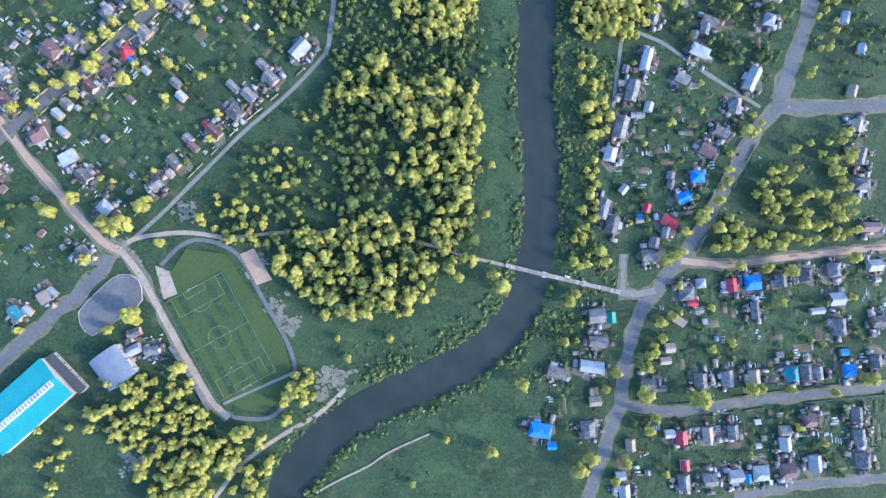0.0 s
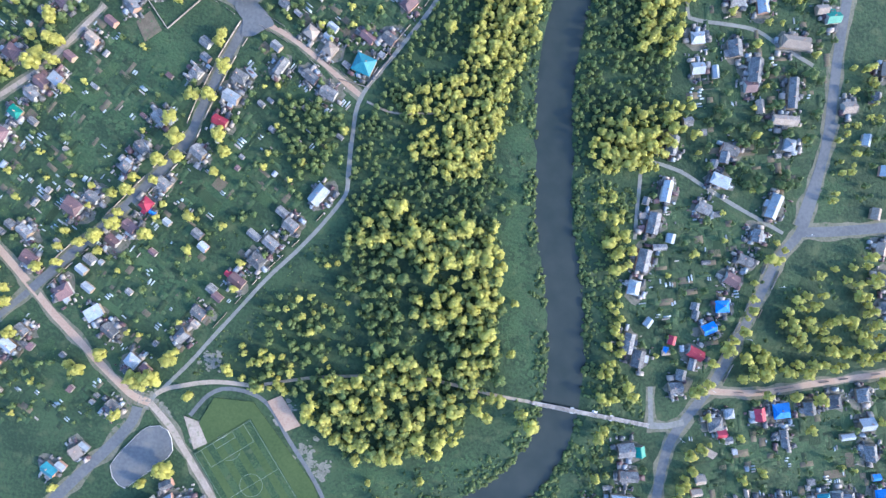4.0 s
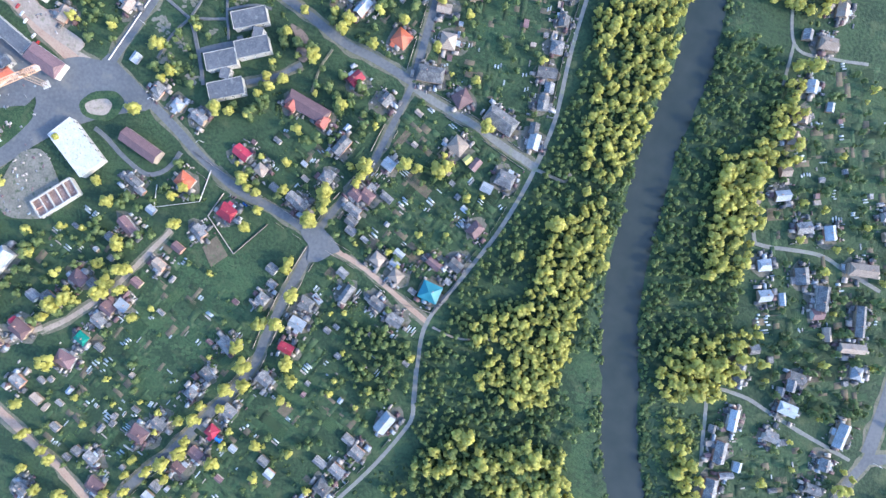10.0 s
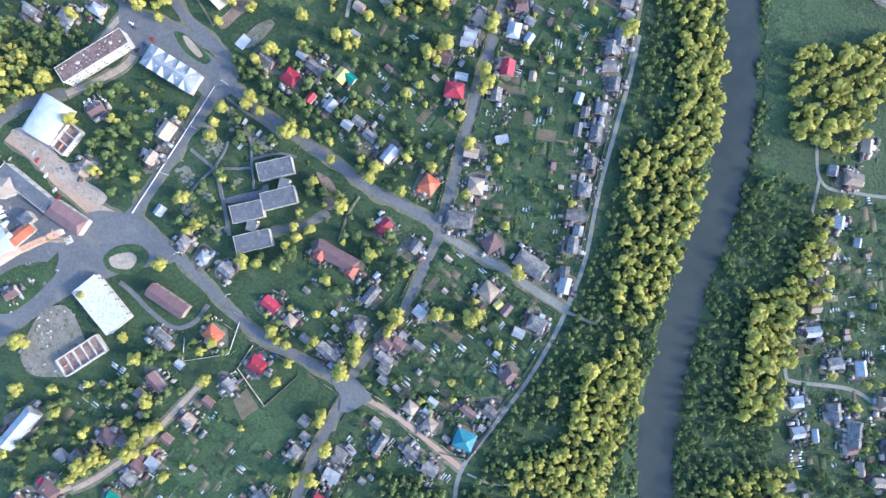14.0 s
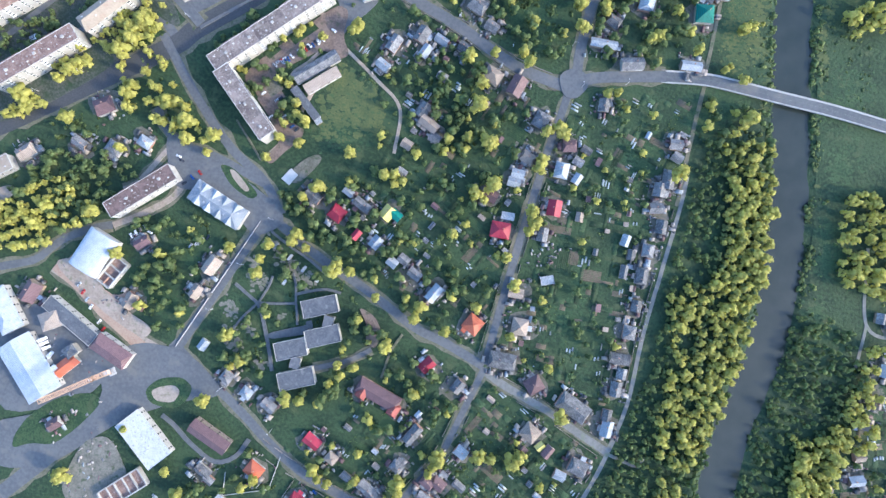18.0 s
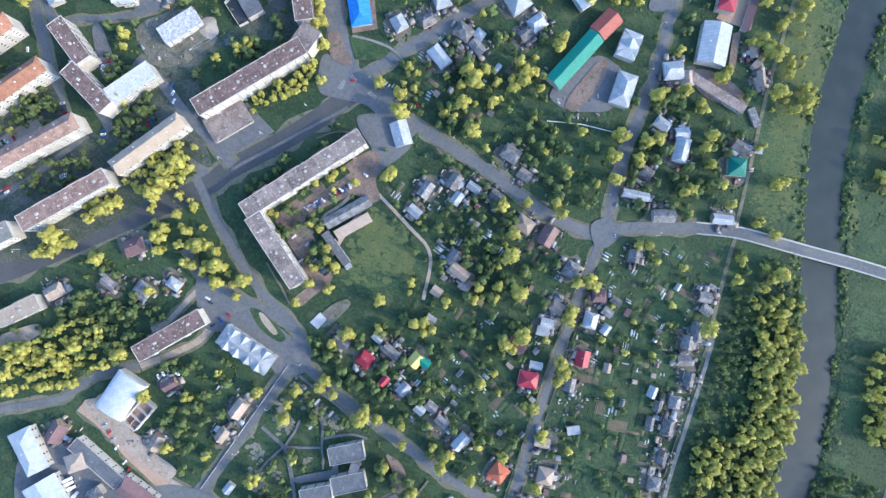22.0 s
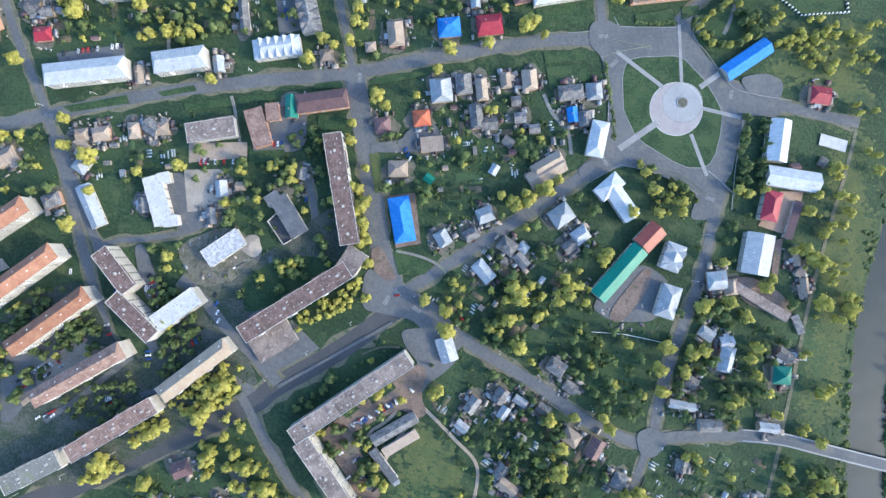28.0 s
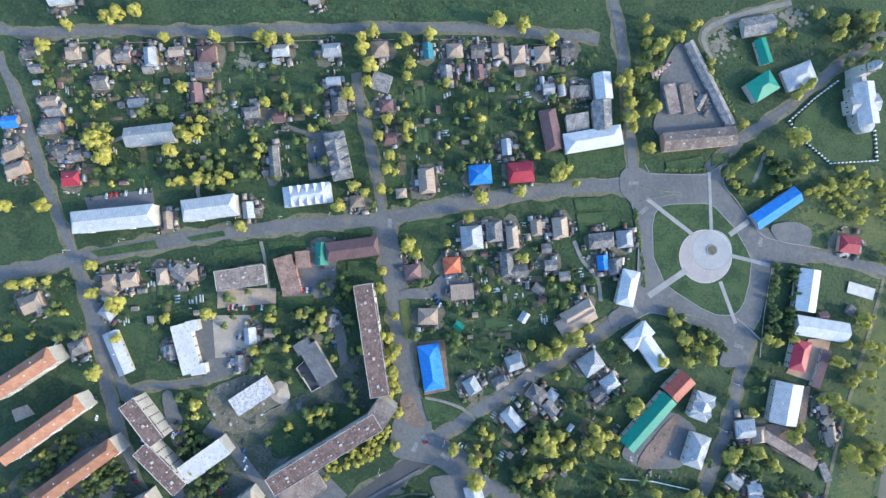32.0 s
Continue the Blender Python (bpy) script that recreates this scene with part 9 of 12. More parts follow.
house(-350.5, 775.4, 13, 10, 43, "slate", "half")
house(-344.2, 830.4, 9, 7, 73, "white", "gable")
house(-283.2, 807, 20, 17, 48, "white", "hip", h=4.2)
house(-264.2, 795, 15, 13, 48, "white", "half")
house(-271.1, 784.1, 12, 10, 48, "slate", "gable")
house(-319.8, 773, 16, 13, -22, "slate", "hip", h=4.2)
house(-307.1, 774.5, 9, 8, -22, "white", "hip")
house(-306.3, 764.5, 14, 9, 143, "slate", "gable")
house(-333.9, 748.9, 21, 12, 143, "white", "half", h=4.2)
house(-342.9, 793.4, 15, 13, 33, "white", "half")
house(-338.1, 855.1, 10, 8, -22, "slate", "gable")
house(-303.2, 844.4, 30, 12, 43, "tan", "half", h=4.2)
house(-772.1, 942.1, 13, 10, 19, "slate", "gable")
house(-740.5, 950, 12, 10, 19, "tan", "half")
house(-717.6, 952.1, 14, 13, 19, "tan", "hip")
house(-701.4, 957.5, 12, 10, 19, "slate", "gable")
house(-680.2, 961.5, 17, 10, 109, "white", "half", h=4.2)
house(-662.1, 970.6, 12, 8, 19, "tan", "gable")
house(-638.1, 974.4, 16, 14, 19, "brown", "hip", h=4.2)
house(-638.2, 961.9, 15, 14, 109, "slate", "flat")
house(-638.4, 942.1, 17, 10, 109, "brown", "gable", h=4.2)
house(-583, 991.4, 15, 10, 19, "white", "half")
house(-543.7, 1001.3, 16, 11, 19, "white", "half", h=4.2)
house(-536.2, 977.8, 12, 7, 19, "white", "barrel")
house(-527.3, 960.1, 16, 13, 109, "slate", "half", h=4.2)
house(-713.8, 932.5, 12, 11, 19, "slate", "gable")
house(-682.4, 923.8, 14, 7, 19, "white", "gable")
house(-748.2, 907.9, 14, 10, 19, "tan", "gable")
house(-741.6, 890.4, 15, 13, 19, "slate", "gable")
house(-729.6, 872.3, 13, 11, 19, "slate", "gable")
house(-718.3, 853.2, 15, 12, 19, "red", "half")
house(-774, 885.5, 14, 10, 19, "blue", "gable")
house(-766.1, 862.4, 16, 11, 34, "tan", "half", h=4.2)
house(-760, 850.3, 18, 11, 34, "tan", "half", h=4.2)
house(-592.9, 938.3, 12, 9, 19, "slate", "gable")
house(-571.4, 939.9, 10, 9, 19, "brown", "gable")
house(-637, 839.3, 15, 7, 109, "tan", "gable")
house(-577.6, 862, 14, 9, 109, "white", "gable")
house(-566.6, 904.7, 26, 8, 109, "slate", "gable", h=4.2)
house(-495.5, 889.4, 12, 10, 19, "tan", "hip")
house(-463.1, 903.8, 9, 8, 19, "tan", "hip")
house(-506.7, 1011.6, 15, 14, 19, "tan", "hip")
house(-491.3, 969.1, 12, 10, 19, "brown", "hip")
house(-482, 944.1, 11, 10, 19, "brown", "half")
house(-445.7, 918.3, 22, 14, 109, "tan", "half", h=4.2)
house(-468.8, 1019.2, 14, 8, 109, "teal", "gable")
house(-448.5, 1025.3, 14, 12, 19, "tan", "hip")
house(-430.7, 1028.8, 11, 11, 19, "slate", "gable")
house(-414.7, 1033.8, 13, 10, 109, "tan", "half")
house(-398.1, 1034.7, 15, 12, 109, "tan", "hip")
house(-379.6, 1039.3, 14, 13, 109, "tan", "hip")
house(-360.6, 1047.8, 11, 11, 19, "slate", "gable")
house(-450.9, 1006.5, 11, 10, 109, "slate", "gable")
house(-425.6, 1013.3, 12, 8, 109, "brown", "gable")
house(-367.8, 1013.4, 10, 9, 19, "white", "gable")
house(-357.3, 1014.6, 9, 6, 109, "white", "barrel")
house(-343.4, 1017.1, 16, 10, 19, "slate", "flat", h=4.2)
house(-405.3, 933.3, 20, 17, 19, "blue", "hip", h=4.2)
house(-374.1, 942.8, 23, 18, 19, "red", "half", h=4.2)
house(-389.9, 959.9, 14, 8, 109, "white", "gable")
house(-99.7, 949.8, 18, 15, 6, "red", "half", h=4.2)
house(-400, 882.6, 21, 19, 109, "white", "half", h=4.2)
house(-383.6, 891.7, 18, 14, 109, "slate", "half", h=4.2)
house(-368.5, 890.7, 20, 10, 109, "tan", "half", h=4.2)
house(-351.3, 902.8, 14, 9, 109, "tan", "half")
house(-332.8, 907.3, 18, 13, 109, "tan", "half", h=4.2)
house(-298, 905, 22, 13, 19, "slate", "half", h=4.2)
house(-279.6, 910.8, 15, 14, 109, "white", "half")
house(-367.8, 868.6, 22, 11, 109, "slate", "half", h=4.2)
house(-282, 887.4, 14, 11, 109, "slate", "half")
house(-292.5, 888.1, 13, 9, 109, "blue", "gable")
house(-410.2, 857.4, 15, 14, 19, "orange", "hip")
house(-439.5, 844.8, 14, 13, 19, "brown", "hip")
house(-723.5, 751.4, 20, 14, 39, "tan", "half", h=4.2)
house(-670.5, 782.3, 11, 10, 19, "tan", "half")
house(-630.8, 795.1, 14, 10, 109, "tan", "hip")
house(-609.7, 801.5, 12, 11, 19, "tan", "hip")
house(-333.2, 876, 10, 9, 19, "slate", "gable")
house(-356.4, 865.7, 14, 11, 19, "slate", "gable")
house(-320, 869.9, 9, 8, 19, "slate", "gable")
house(-339.5, 888.4, 8, 8, 19, "slate", "gable")
house(-148.4, 784.5, 18, 16, 19, "white", "half", h=4.2)
house(-135.8, 781.8, 14, 12, 109, "tan", "half")
house(-129, 737.5, 12, 10, 19, "white", "gable")
house(-88.2, 816.4, 12, 7, 109, "tan", "gable")
house(-77.2, 796.4, 14, 7, 109, "tan", "gable")
house(-106.5, 888.3, 8, 7, 19, "brown", "gable")
house(-567, 1038.5, 10, 10, 19, "slate", "gable")
house(-759.1, 989.7, 20, 12, 22, "white", "gable", h=4.2)
house(-765, 931.1, 9, 7, 19, "slate", "gable")
house(-719.2, 871.7, 11, 9, 19, "slate", "gable")
house(-742.4, 902.5, 13, 10, 19, "slate", "gable")
house(-680.3, 952.3, 8, 8, 19, "slate", "gable")
house(-394.1, 1021.7, 9, 8, 19, "slate", "gable")
house(-246.2, 1032.9, 14, 7, 74, "slate", "gable")
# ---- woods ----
wood("shade-toned dark green young wood and scrub beside the river meadow", SHADELEAF, 7.5, 0.4, 0.9, (-120.7, 130.8), (-92.7, 165.8), (-49.3, 164.4), (-27.6, 176), (3.2, 177.6), (21.1, 166.4), (-4.3, 144.9), (5.9, 103.8), (24.7, 16.5), (8.4, -18.5), (-14, -51.3), (-75.2, -74.4), (-124.7, -36), (-165, -33.9), (-184.6, 19.5), (-156.9, 54.2), (-139.7, 83), (-122.1, 112), fill=0.55, name="thicket")
wood("shade-toned dark green crowns inside the wood", SHADELEAF, 8.5, 0.75, 1.1, (-110.1, 124.4), (-4.3, 144.9), (27.3, 17.2), (2.7, -20), (-14, -51.3), (-70.6, -68.5), (-119.2, -46.8), (-114.1, -5.7), (-81.1, 8.6), (-99.6, 46.8), (-119.4, 88.1), fill=0.6)
wood("tall sun-toned yellow-green crowns along the edge of the wood", SUNLEAF, 7.2, 0.9, 1.35, (-92.3, 139.8), (-80.3, 140.9), (-67.4, 127.1), (-31.2, 140.9), (-2.5, 143.4), (9, 104.6), (13.1, 68.8), (16.8, 23.5), (3.4, 1.8), (-9.3, 10.9), (-7.4, 45.3), (-21.8, 53.9), (-43.1, 41.1), (-59.3, 56.9), (-49.2, 90.1), (-68.5, 107), (-106.5, 98.8), (-113, 111.4), fill=0.8)
wood("tall sun-toned yellow-green crowns in the wood", SUNLEAF, 7.4, 0.85, 1.3, (-116, -10.9), (-80.3, 5.5), (-62.5, 20.7), (-25.7, 20.5), (-9.6, 4.7), (57.5, 7.7), (58.6, -10.3), (7.7, -15.4), (1.9, -41.3), (-15.8, -55), (-46.2, -68.6), (-69.5, -72.9), (-100.9, -57.8), (-133.5, -38.2), (-118.5, -25.1), fill=0.72)
wood("sun-toned yellow-green trees at the tip of the wood", SUNLEAF, 6, 0.6, 0.95, (-188.8, -12.1), (-181.7, 8), (-168.8, 5.1), (-141.4, 5.8), (-138.4, -30.1), (-152.5, -35.4), (-170.8, -35.3), (-191.6, -25), fill=0.5)
wood("single sun-toned yellow-green trees in the dark scrub", SUNLEAF, 13, 0.5, 0.8, (-168.9, 29.5), (-109.3, 121.3), (-73.9, 115.1), (-61, 50.3), (-76.5, 3.6), (-128.6, -9.3), fill=0.45)
wood("belt of trees on the far bank", SUNLEAF, 8, 0.8, 1.2, (51.2, 229.5), (102.7, 243.6), (103, 214.8), (59.8, 197.2))
wood("belt of trees on the far bank", SUNLEAF, 8, 0.7, 1.1, (67.6, 185.9), (85.4, 190.8), (103.9, 147.8), (109, 101.4), (118.5, 56.3), (137.8, 28.2), (112.3, 16.7), (98.7, 32), (97.8, 98.4), fill=0.6)
wood("planted grove beside the street", SUNLEAF, 8.5, 0.8, 1.1, (236.4, 145.4), (293.6, 184.9), (325.4, 121.5), (321.2, 96.4), (215.8, 58.6), (205.5, 79.7), (231, 110.5), fill=0.7)
wood("tree belt along the street", SUNLEAF, 9, 0.7, 1, (216.9, 183.4), (226.6, 174), (203.2, 88.6), (188.9, 51.4), (174.6, 33.3), (194.2, 86.2), fill=0.6)
wood("trees in the stadium park", SUNLEAF, 8, 0.8, 1.1, (-238, -165.8), (-172.1, -134.4), (-142.8, -173.3), (-126.1, -182.9), (-142.7, -224.4), (-182.9, -230.3), (-197.6, -211), (-235.8, -207.1), fill=0.8)
wood("sun-toned yellow-green trees in the stadium park", SUNLEAF, 8, 0.9, 1.2, (-119.8, -171.9), (-91.3, -173.7), (-116.6, -217.6), (-130.2, -236), (-177.9, -248.5), (-151.8, -208.3), fill=0.8)
wood("trees behind the running track", SUNLEAF, 7, 0.8, 1.1, (-83.1, -117.8), (-68.4, -111.6), (-64.6, -134), (-84.9, -162.7), (-90.5, -159.5))
wood("trees by the river bend", SUNLEAF, 8, 0.8, 1.1, (-114.6, -207.8), (-79, -184.5), (-73.6, -221.2), (-112.8, -231.5), fill=0.8)
wood("scattered trees by the old orchard", SUNLEAF, 10, 0.7, 1, (-279, -218.5), (-245.6, -205.1), (-225.5, -260.9), (-260, -270), fill=0.5)
wood("sun-toned yellow-green belt of the river wood", SUNLEAF, 6.5, 0.62, 1.0, (-36.9, 343.6), (-15.5, 348.7), (-4.5, 297), (-14.2, 268.7), (-18.3, 246.5), (-15.3, 204.7), (-28.9, 173.2), (-51.4, 168.6), (-48.7, 196.7), (-41.7, 236.1), (-42.4, 287.9), fill=0.9)
wood("sun-toned yellow-green fringe of the river wood", SUNLEAF, 7, 0.7, 1.05, (-88.2, 194.2), (-77.6, 199.1), (-61, 189), (-34.3, 195.4), (-28.4, 170.9), (-55.6, 166.7), (-83.9, 176.3), fill=0.8)
wood("shade-toned dark green trees between the blocks of flats", DARKLEAF, 6.5, 0.55, 0.85, (-670.2, 616.7), (-633.3, 646.1), (-619.9, 640.4), (-622.9, 628), (-666.8, 602.6), fill=0.8, clear=0.5)
wood("shade-toned dark green trees between the blocks of flats", DARKLEAF, 6.5, 0.55, 0.85, (-579.5, 644.4), (-543.6, 667.5), (-535.9, 660.4), (-565.7, 623.8), (-577, 609), (-581.1, 625.8), fill=0.8, clear=0.5)
wood("shade-toned dark green trees between the blocks of flats", DARKLEAF, 6.5, 0.55, 0.85, (-643.9, 569.3), (-594.4, 608.1), (-581, 602.4), (-622.6, 565.5), fill=0.7, clear=0.5)
wood("yard trees behind the white block", DARKLEAF, 6.5, 0.55, 0.85, (-591, 704), (-571.2, 697), (-559.4, 684.8), (-584.2, 663.9), (-594.5, 670.3), fill=0.6, clear=0.5)
wood("sun-toned yellow-green trees before the block of flats", SUNLEAF, 6.5, 0.55, 0.85, (-552.6, 594.2), (-508.4, 631.4), (-498.2, 627.7), (-502.4, 606.1), (-538.2, 582.7), fill=0.8, clear=0.5)
wood("sun-toned yellow-green trees before the long block", SUNLEAF, 6.5, 0.55, 0.85, (-472.1, 672.8), (-428, 719.1), (-416.3, 707.3), (-467.1, 671.2), fill=0.7, clear=0.5)
wood("sun-toned yellow-green trees on the park slope", SUNLEAF, 7, 0.7, 1.05, (-625.9, 433.6), (-602.4, 445.1), (-575.1, 466.3), (-559.9, 476), (-548, 440.2), (-554.6, 417.7), (-600.6, 401.5), (-622.6, 420), fill=0.6, clear=0.5)
wood("shade-toned dark green trees on the park slope", DARKLEAF, 7, 0.6, 0.9, (-587.5, 481.1), (-542.8, 491.6), (-526.7, 474.9), (-532, 446.7), (-546.6, 434.4), (-573.1, 458), fill=0.6, clear=0.5)
wood("sun-toned yellow-green trees beside the meadow", SUNLEAF, 7, 0.5, 0.85, (-159.4, 1003.4), (-151.9, 1012.4), (-127.6, 992.2), (-134.6, 980.9), (-78, 1004.3), (-69.3, 968.2), (-101.7, 965.1), (-130.8, 965.1), fill=0.35)
wood("shade-toned dark green thicket above the lane", SHADELEAF, 6, 0.5, 0.85, (-198.2, 203.2), (-152, 207.3), (-132.7, 176.6), (-142.9, 150.5), (-174.2, 143), (-196.2, 175.4), fill=0.7, name="thicket", clear=2)
wood("shade-toned dark green wood on the park slope", DARKLEAF, 6.5, 0.55, 0.9, (-570.5, 491.2), (-529.2, 512.5), (-480.6, 493.6), (-493.5, 460.3), (-519.9, 444.9), (-552.2, 453.6), fill=0.7, clear=1.5)
wood("trees beside the road", SUNLEAF, 8, 0.5, 0.85, (247.6, 328.2), (263.6, 341.3), (280.5, 297.9), (272.3, 239.3), (253.9, 216.1), (248.3, 262.1), fill=0.5, clear=1.5)
wood("garden trees across the road", DARKLEAF, 9, 0.5, 0.8, (252.1, 329.2), (293.1, 357.7), (321.3, 231.7), (276.4, 221.3), fill=0.4, clear=1.5)
wood("river wood in rows", SUNLEAF, 5.8, 0.62, 0.95, (-17.6, 343.8), (-8.6, 293.7), (-18.6, 244.2), (-21.8, 196.2), (-35.2, 171.9), (-80.1, 182.9), (-99.3, 225.7), (-64.1, 257.4), (-53.9, 316.5), fill=0.75)
wood("wood on the far bank", SUNLEAF, 6.6, 0.65, 1.05, (58.6, 403.8), (99, 413.1), (106.7, 357.9), (105.4, 300.8), (71.4, 304.9), (73.2, 359.7))
wood("wood on the far bank", SUNLEAF, 6.6, 0.65, 1.05, (56.2, 247.1), (124.9, 276.9), (134.1, 267.2), (111.1, 212.4), (65.1, 197.2), fill=0.85)
wood("river wood in rows", SUNLEAF, 5.8, 0.62, 0.95, (-34.7, 597.1), (6.2, 605.8), (19.9, 561.3), (15.4, 513), (10.9, 464.9), (6.4, 416.9), (-14.3, 356.3), (-45, 368.7), (-46, 396.7), (-47.9, 452.6), (-60.7, 492.3), (-20, 524.5), fill=0.8)
wood("wood on the far bank", SUNLEAF, 7.0, 0.7, 1.15, (63.6, 603.7), (142.2, 634.7), (180.6, 614.2), (138.4, 562.5), (122.3, 523.6), (68.1, 533.5), fill=0.8)
wood("wood on the far bank", SUNLEAF, 7.0, 0.7, 1.15, (109.9, 490.2), (129.1, 489.5), (123.5, 422.3), (107.9, 381.5), (112.8, 345), (94.2, 331.8), (77, 300.2), (57.1, 352.3), (94.4, 425.7), fill=0.75)
wood("river wood", SUNLEAF, 6.8, 0.6, 0.95, (-35.8, 642.3), (-21.4, 641.1), (7.2, 619.8), (17.7, 565.8), (8, 497.7), (-20.8, 500.1), (-26.5, 583.3), (-45, 621.2), fill=0.7)
wood("far meadow trees", SUNLEAF, 9, 1, 1.4, (17, 778.2), (44.2, 799.1), (76.5, 807), (90.2, 748.7), (38.1, 728.8), fill=0.7)
wood("park trees", SUNLEAF, 9, 0.7, 1, (-531.4, 574.6), (-503.5, 594.8), (-432.3, 526.8), (-454.4, 521.9), (-486, 538.2), (-516.5, 550), fill=0.6)
wood("street-side trees before the long block", SUNLEAF, 7, 0.6, 0.85, (-475.4, 675.8), (-429.6, 721.2), (-419.4, 707.1), (-468.9, 667.9))
wood("trees before the block of flats", SUNLEAF, 7, 0.7, 0.95, (-553.1, 588.3), (-521.4, 632.7), (-506.1, 626.8), (-518.8, 600.7), fill=0.9)
wood("trees before the block of flats", SUNLEAF, 7, 0.7, 0.95, (-610.2, 524.5), (-585.7, 548.5), (-575, 532.3), (-605, 511.7))
wood("trees before the block of flats", SUNLEAF, 7, 0.7, 0.95, (-579.4, 561.5), (-561.4, 584.1), (-548.2, 570.8), (-572.5, 551.4))
wood("trees on the slope", SUNLEAF, 8, 0.7, 1, (-629.3, 436.9), (-568.8, 454.9), (-557.3, 485.2), (-515, 462.1), (-543.2, 423.5), (-605.7, 414.4), fill=0.7)
wood("garden trees", DARKLEAF, 8, 0.6, 0.9, (-302.6, 635), (-275.3, 659.8), (-236.1, 631.1), (-233.1, 575.7), (-272.8, 585.5), fill=0.7)
wood("garden trees", SUNLEAF, 9, 0.7, 1, (-306.7, 737.3), (-251.5, 763.9), (-241, 738), (-283.8, 718.9), fill=0.6)
flat(LAWN, "shady lawn of the small park by the square", (-217.4, 984.7), (-189, 1011.9), (-168.9, 1008.4), (-155.9, 988.8), (-173, 972.1), (-193.8, 963.1), (-206.4, 971.3))
road(3, "gravel", (-182.9, 1006.7), (-184.6, 992), (-186.7, 981))
for x, y, s in ((-214.4, 984.5, 0.6), (-209.5, 980.1, 0.7), (-205.6, 987.7, 0.6), (-201.3, 993.5, 0.7), (-196.7, 998.5, 0.6), (-193.1, 1003.2, 0.7), (-189.5, 1007.9, 0.6), (-181.3, 1006.2, 0.7), (-176.3, 1001.3, 0.7), (-172.1, 996.1, 0.8), (-176, 992.3, 0.7), (-168.2, 1000, 0.7), (-164, 994.4, 0.8), (-166.3, 988.1, 0.8), (-160.2, 990.6, 0.7), (-162.5, 984.3, 0.7), (-169.3, 980.6, 0.8), (-174.7, 975.5, 0.7), (-181.5, 971.9, 0.8), (-188.1, 971.2, 0.7), (-195.6, 970.2, 0.7), (-201.2, 973.6, 0.7), (-198.4, 978.1, 0.6), (-205.5, 975.4, 0.6), (-182.3, 998.3, 0.6), (-169, 991.2, 0.7)):
    tree(x, y, s, dark=int(abs(x)) % 2 == 0)
wood("sun-toned yellow-green young trees below the church", SUNLEAF, 5.5, 0.4, 0.85, (-145.9, 987.7), (-121.7, 1007.9), (-48, 1026.1), (-37.2, 980.8), (-113.1, 971.9), fill=0.42, name="thicket")
wood("orchard trees", SUNLEAF, 8, 0.6, 0.9, (-232.4, 867), (-186.2, 854.4), (-183.2, 822), (-219.2, 832.3), fill=0.5)
wood("dark lime trees beside the square", DARKLEAF, 5.2, 0.55, 0.8, (-160, 919.7), (-151.9, 923.9), (-139.2, 863), (-148.2, 860.8), name="yard_trees")
wood("dark lime trees beside the square", DARKLEAF, 5.2, 0.55, 0.8, (-145.5, 923.1), (-137.3, 925), (-123.4, 869), (-131.8, 859.9), name="yard_trees")
wood("tall sun-toned yellow-green trees by the low block", SUNLEAF, 6, 0.6, 0.9, (-718.6, 897.2), (-702.4, 904.5), (-687.1, 879.5), (-703.3, 870.7))
wood("tall sun-toned yellow-green trees by the low block", SUNLEAF, 6, 0.6, 0.9, (-647.5, 898.8), (-645.8, 917.9), (-629.6, 927.6), (-620.8, 921.9), (-628.9, 905.8))
wood("row of sun-toned yellow-green trees behind the white block", SUNLEAF, 6, 0.6, 0.9, (-629, 883.8), (-615.7, 890), (-594.8, 887.8), (-594.6, 879.4), (-621, 873.7))
wood("bushes on the meadow slope", DARKLEAF, 9, 0.5, 1.0, (-162.8, 1098.1), (-143, 1136.6), (-111.7, 1144.5), (-99.8, 1094.8), (-131, 1086.9), fill=0.6, name="thicket")
wood("shade-toned dark green trees between the blocks of flats", DARKLEAF, 5.8, 0.45, 0.9, (-655.3, 623.2), (-637.1, 643.7), (-619.2, 645.5), (-617.2, 627.4), (-645, 618.7), name="yard_trees", fill=0.75, clear=0.4)
wood("shade-toned dark green trees between the blocks of flats", DARKLEAF, 5.8, 0.45, 0.9, (-577.8, 622.5), (-559.6, 657), (-537.2, 650.5), (-528, 646.6), (-549.6, 624.4), (-567.2, 600.8), name="yard_trees", fill=0.75, clear=0.4)
wood("sun-toned yellow-green trees between the blocks of flats", SUNLEAF, 5.8, 0.45, 0.9, (-549.2, 587.3), (-540.1, 603.3), (-507.9, 634), (-500.4, 607.8), (-530, 580.1), name="yard_trees", fill=0.75, clear=0.4)
wood("shade-toned dark green trees between the blocks of flats", DARKLEAF, 5.8, 0.45, 0.9, (-647.9, 568.4), (-621.1, 595), (-606.6, 588.1), (-626.5, 559.4), name="yard_trees", fill=0.75, clear=0.4)
wood("shade-toned dark green trees between the blocks of flats", DARKLEAF, 5.8, 0.45, 0.9, (-617.8, 561.4), (-600.3, 584.9), (-585.7, 601.2), (-579.5, 594.3), (-589.4, 567.9), name="yard_trees", fill=0.75, clear=0.4)
wood("shade-toned dark green trees between the blocks of flats", DARKLEAF, 5.8, 0.45, 0.9, (-697.7, 608.8), (-701.9, 626.4), (-679.9, 650), (-659.7, 661.6), (-649.5, 657), (-674.8, 628), name="yard_trees", fill=0.75, clear=0.4)
wood("shade-toned dark green trees between the blocks of flats", DARKLEAF, 5.8, 0.45, 0.9, (-595.4, 671.9), (-576.7, 680.9), (-559.8, 677.8), (-572.1, 661), (-584.2, 653.6), name="yard_trees", fill=0.75, clear=0.4)
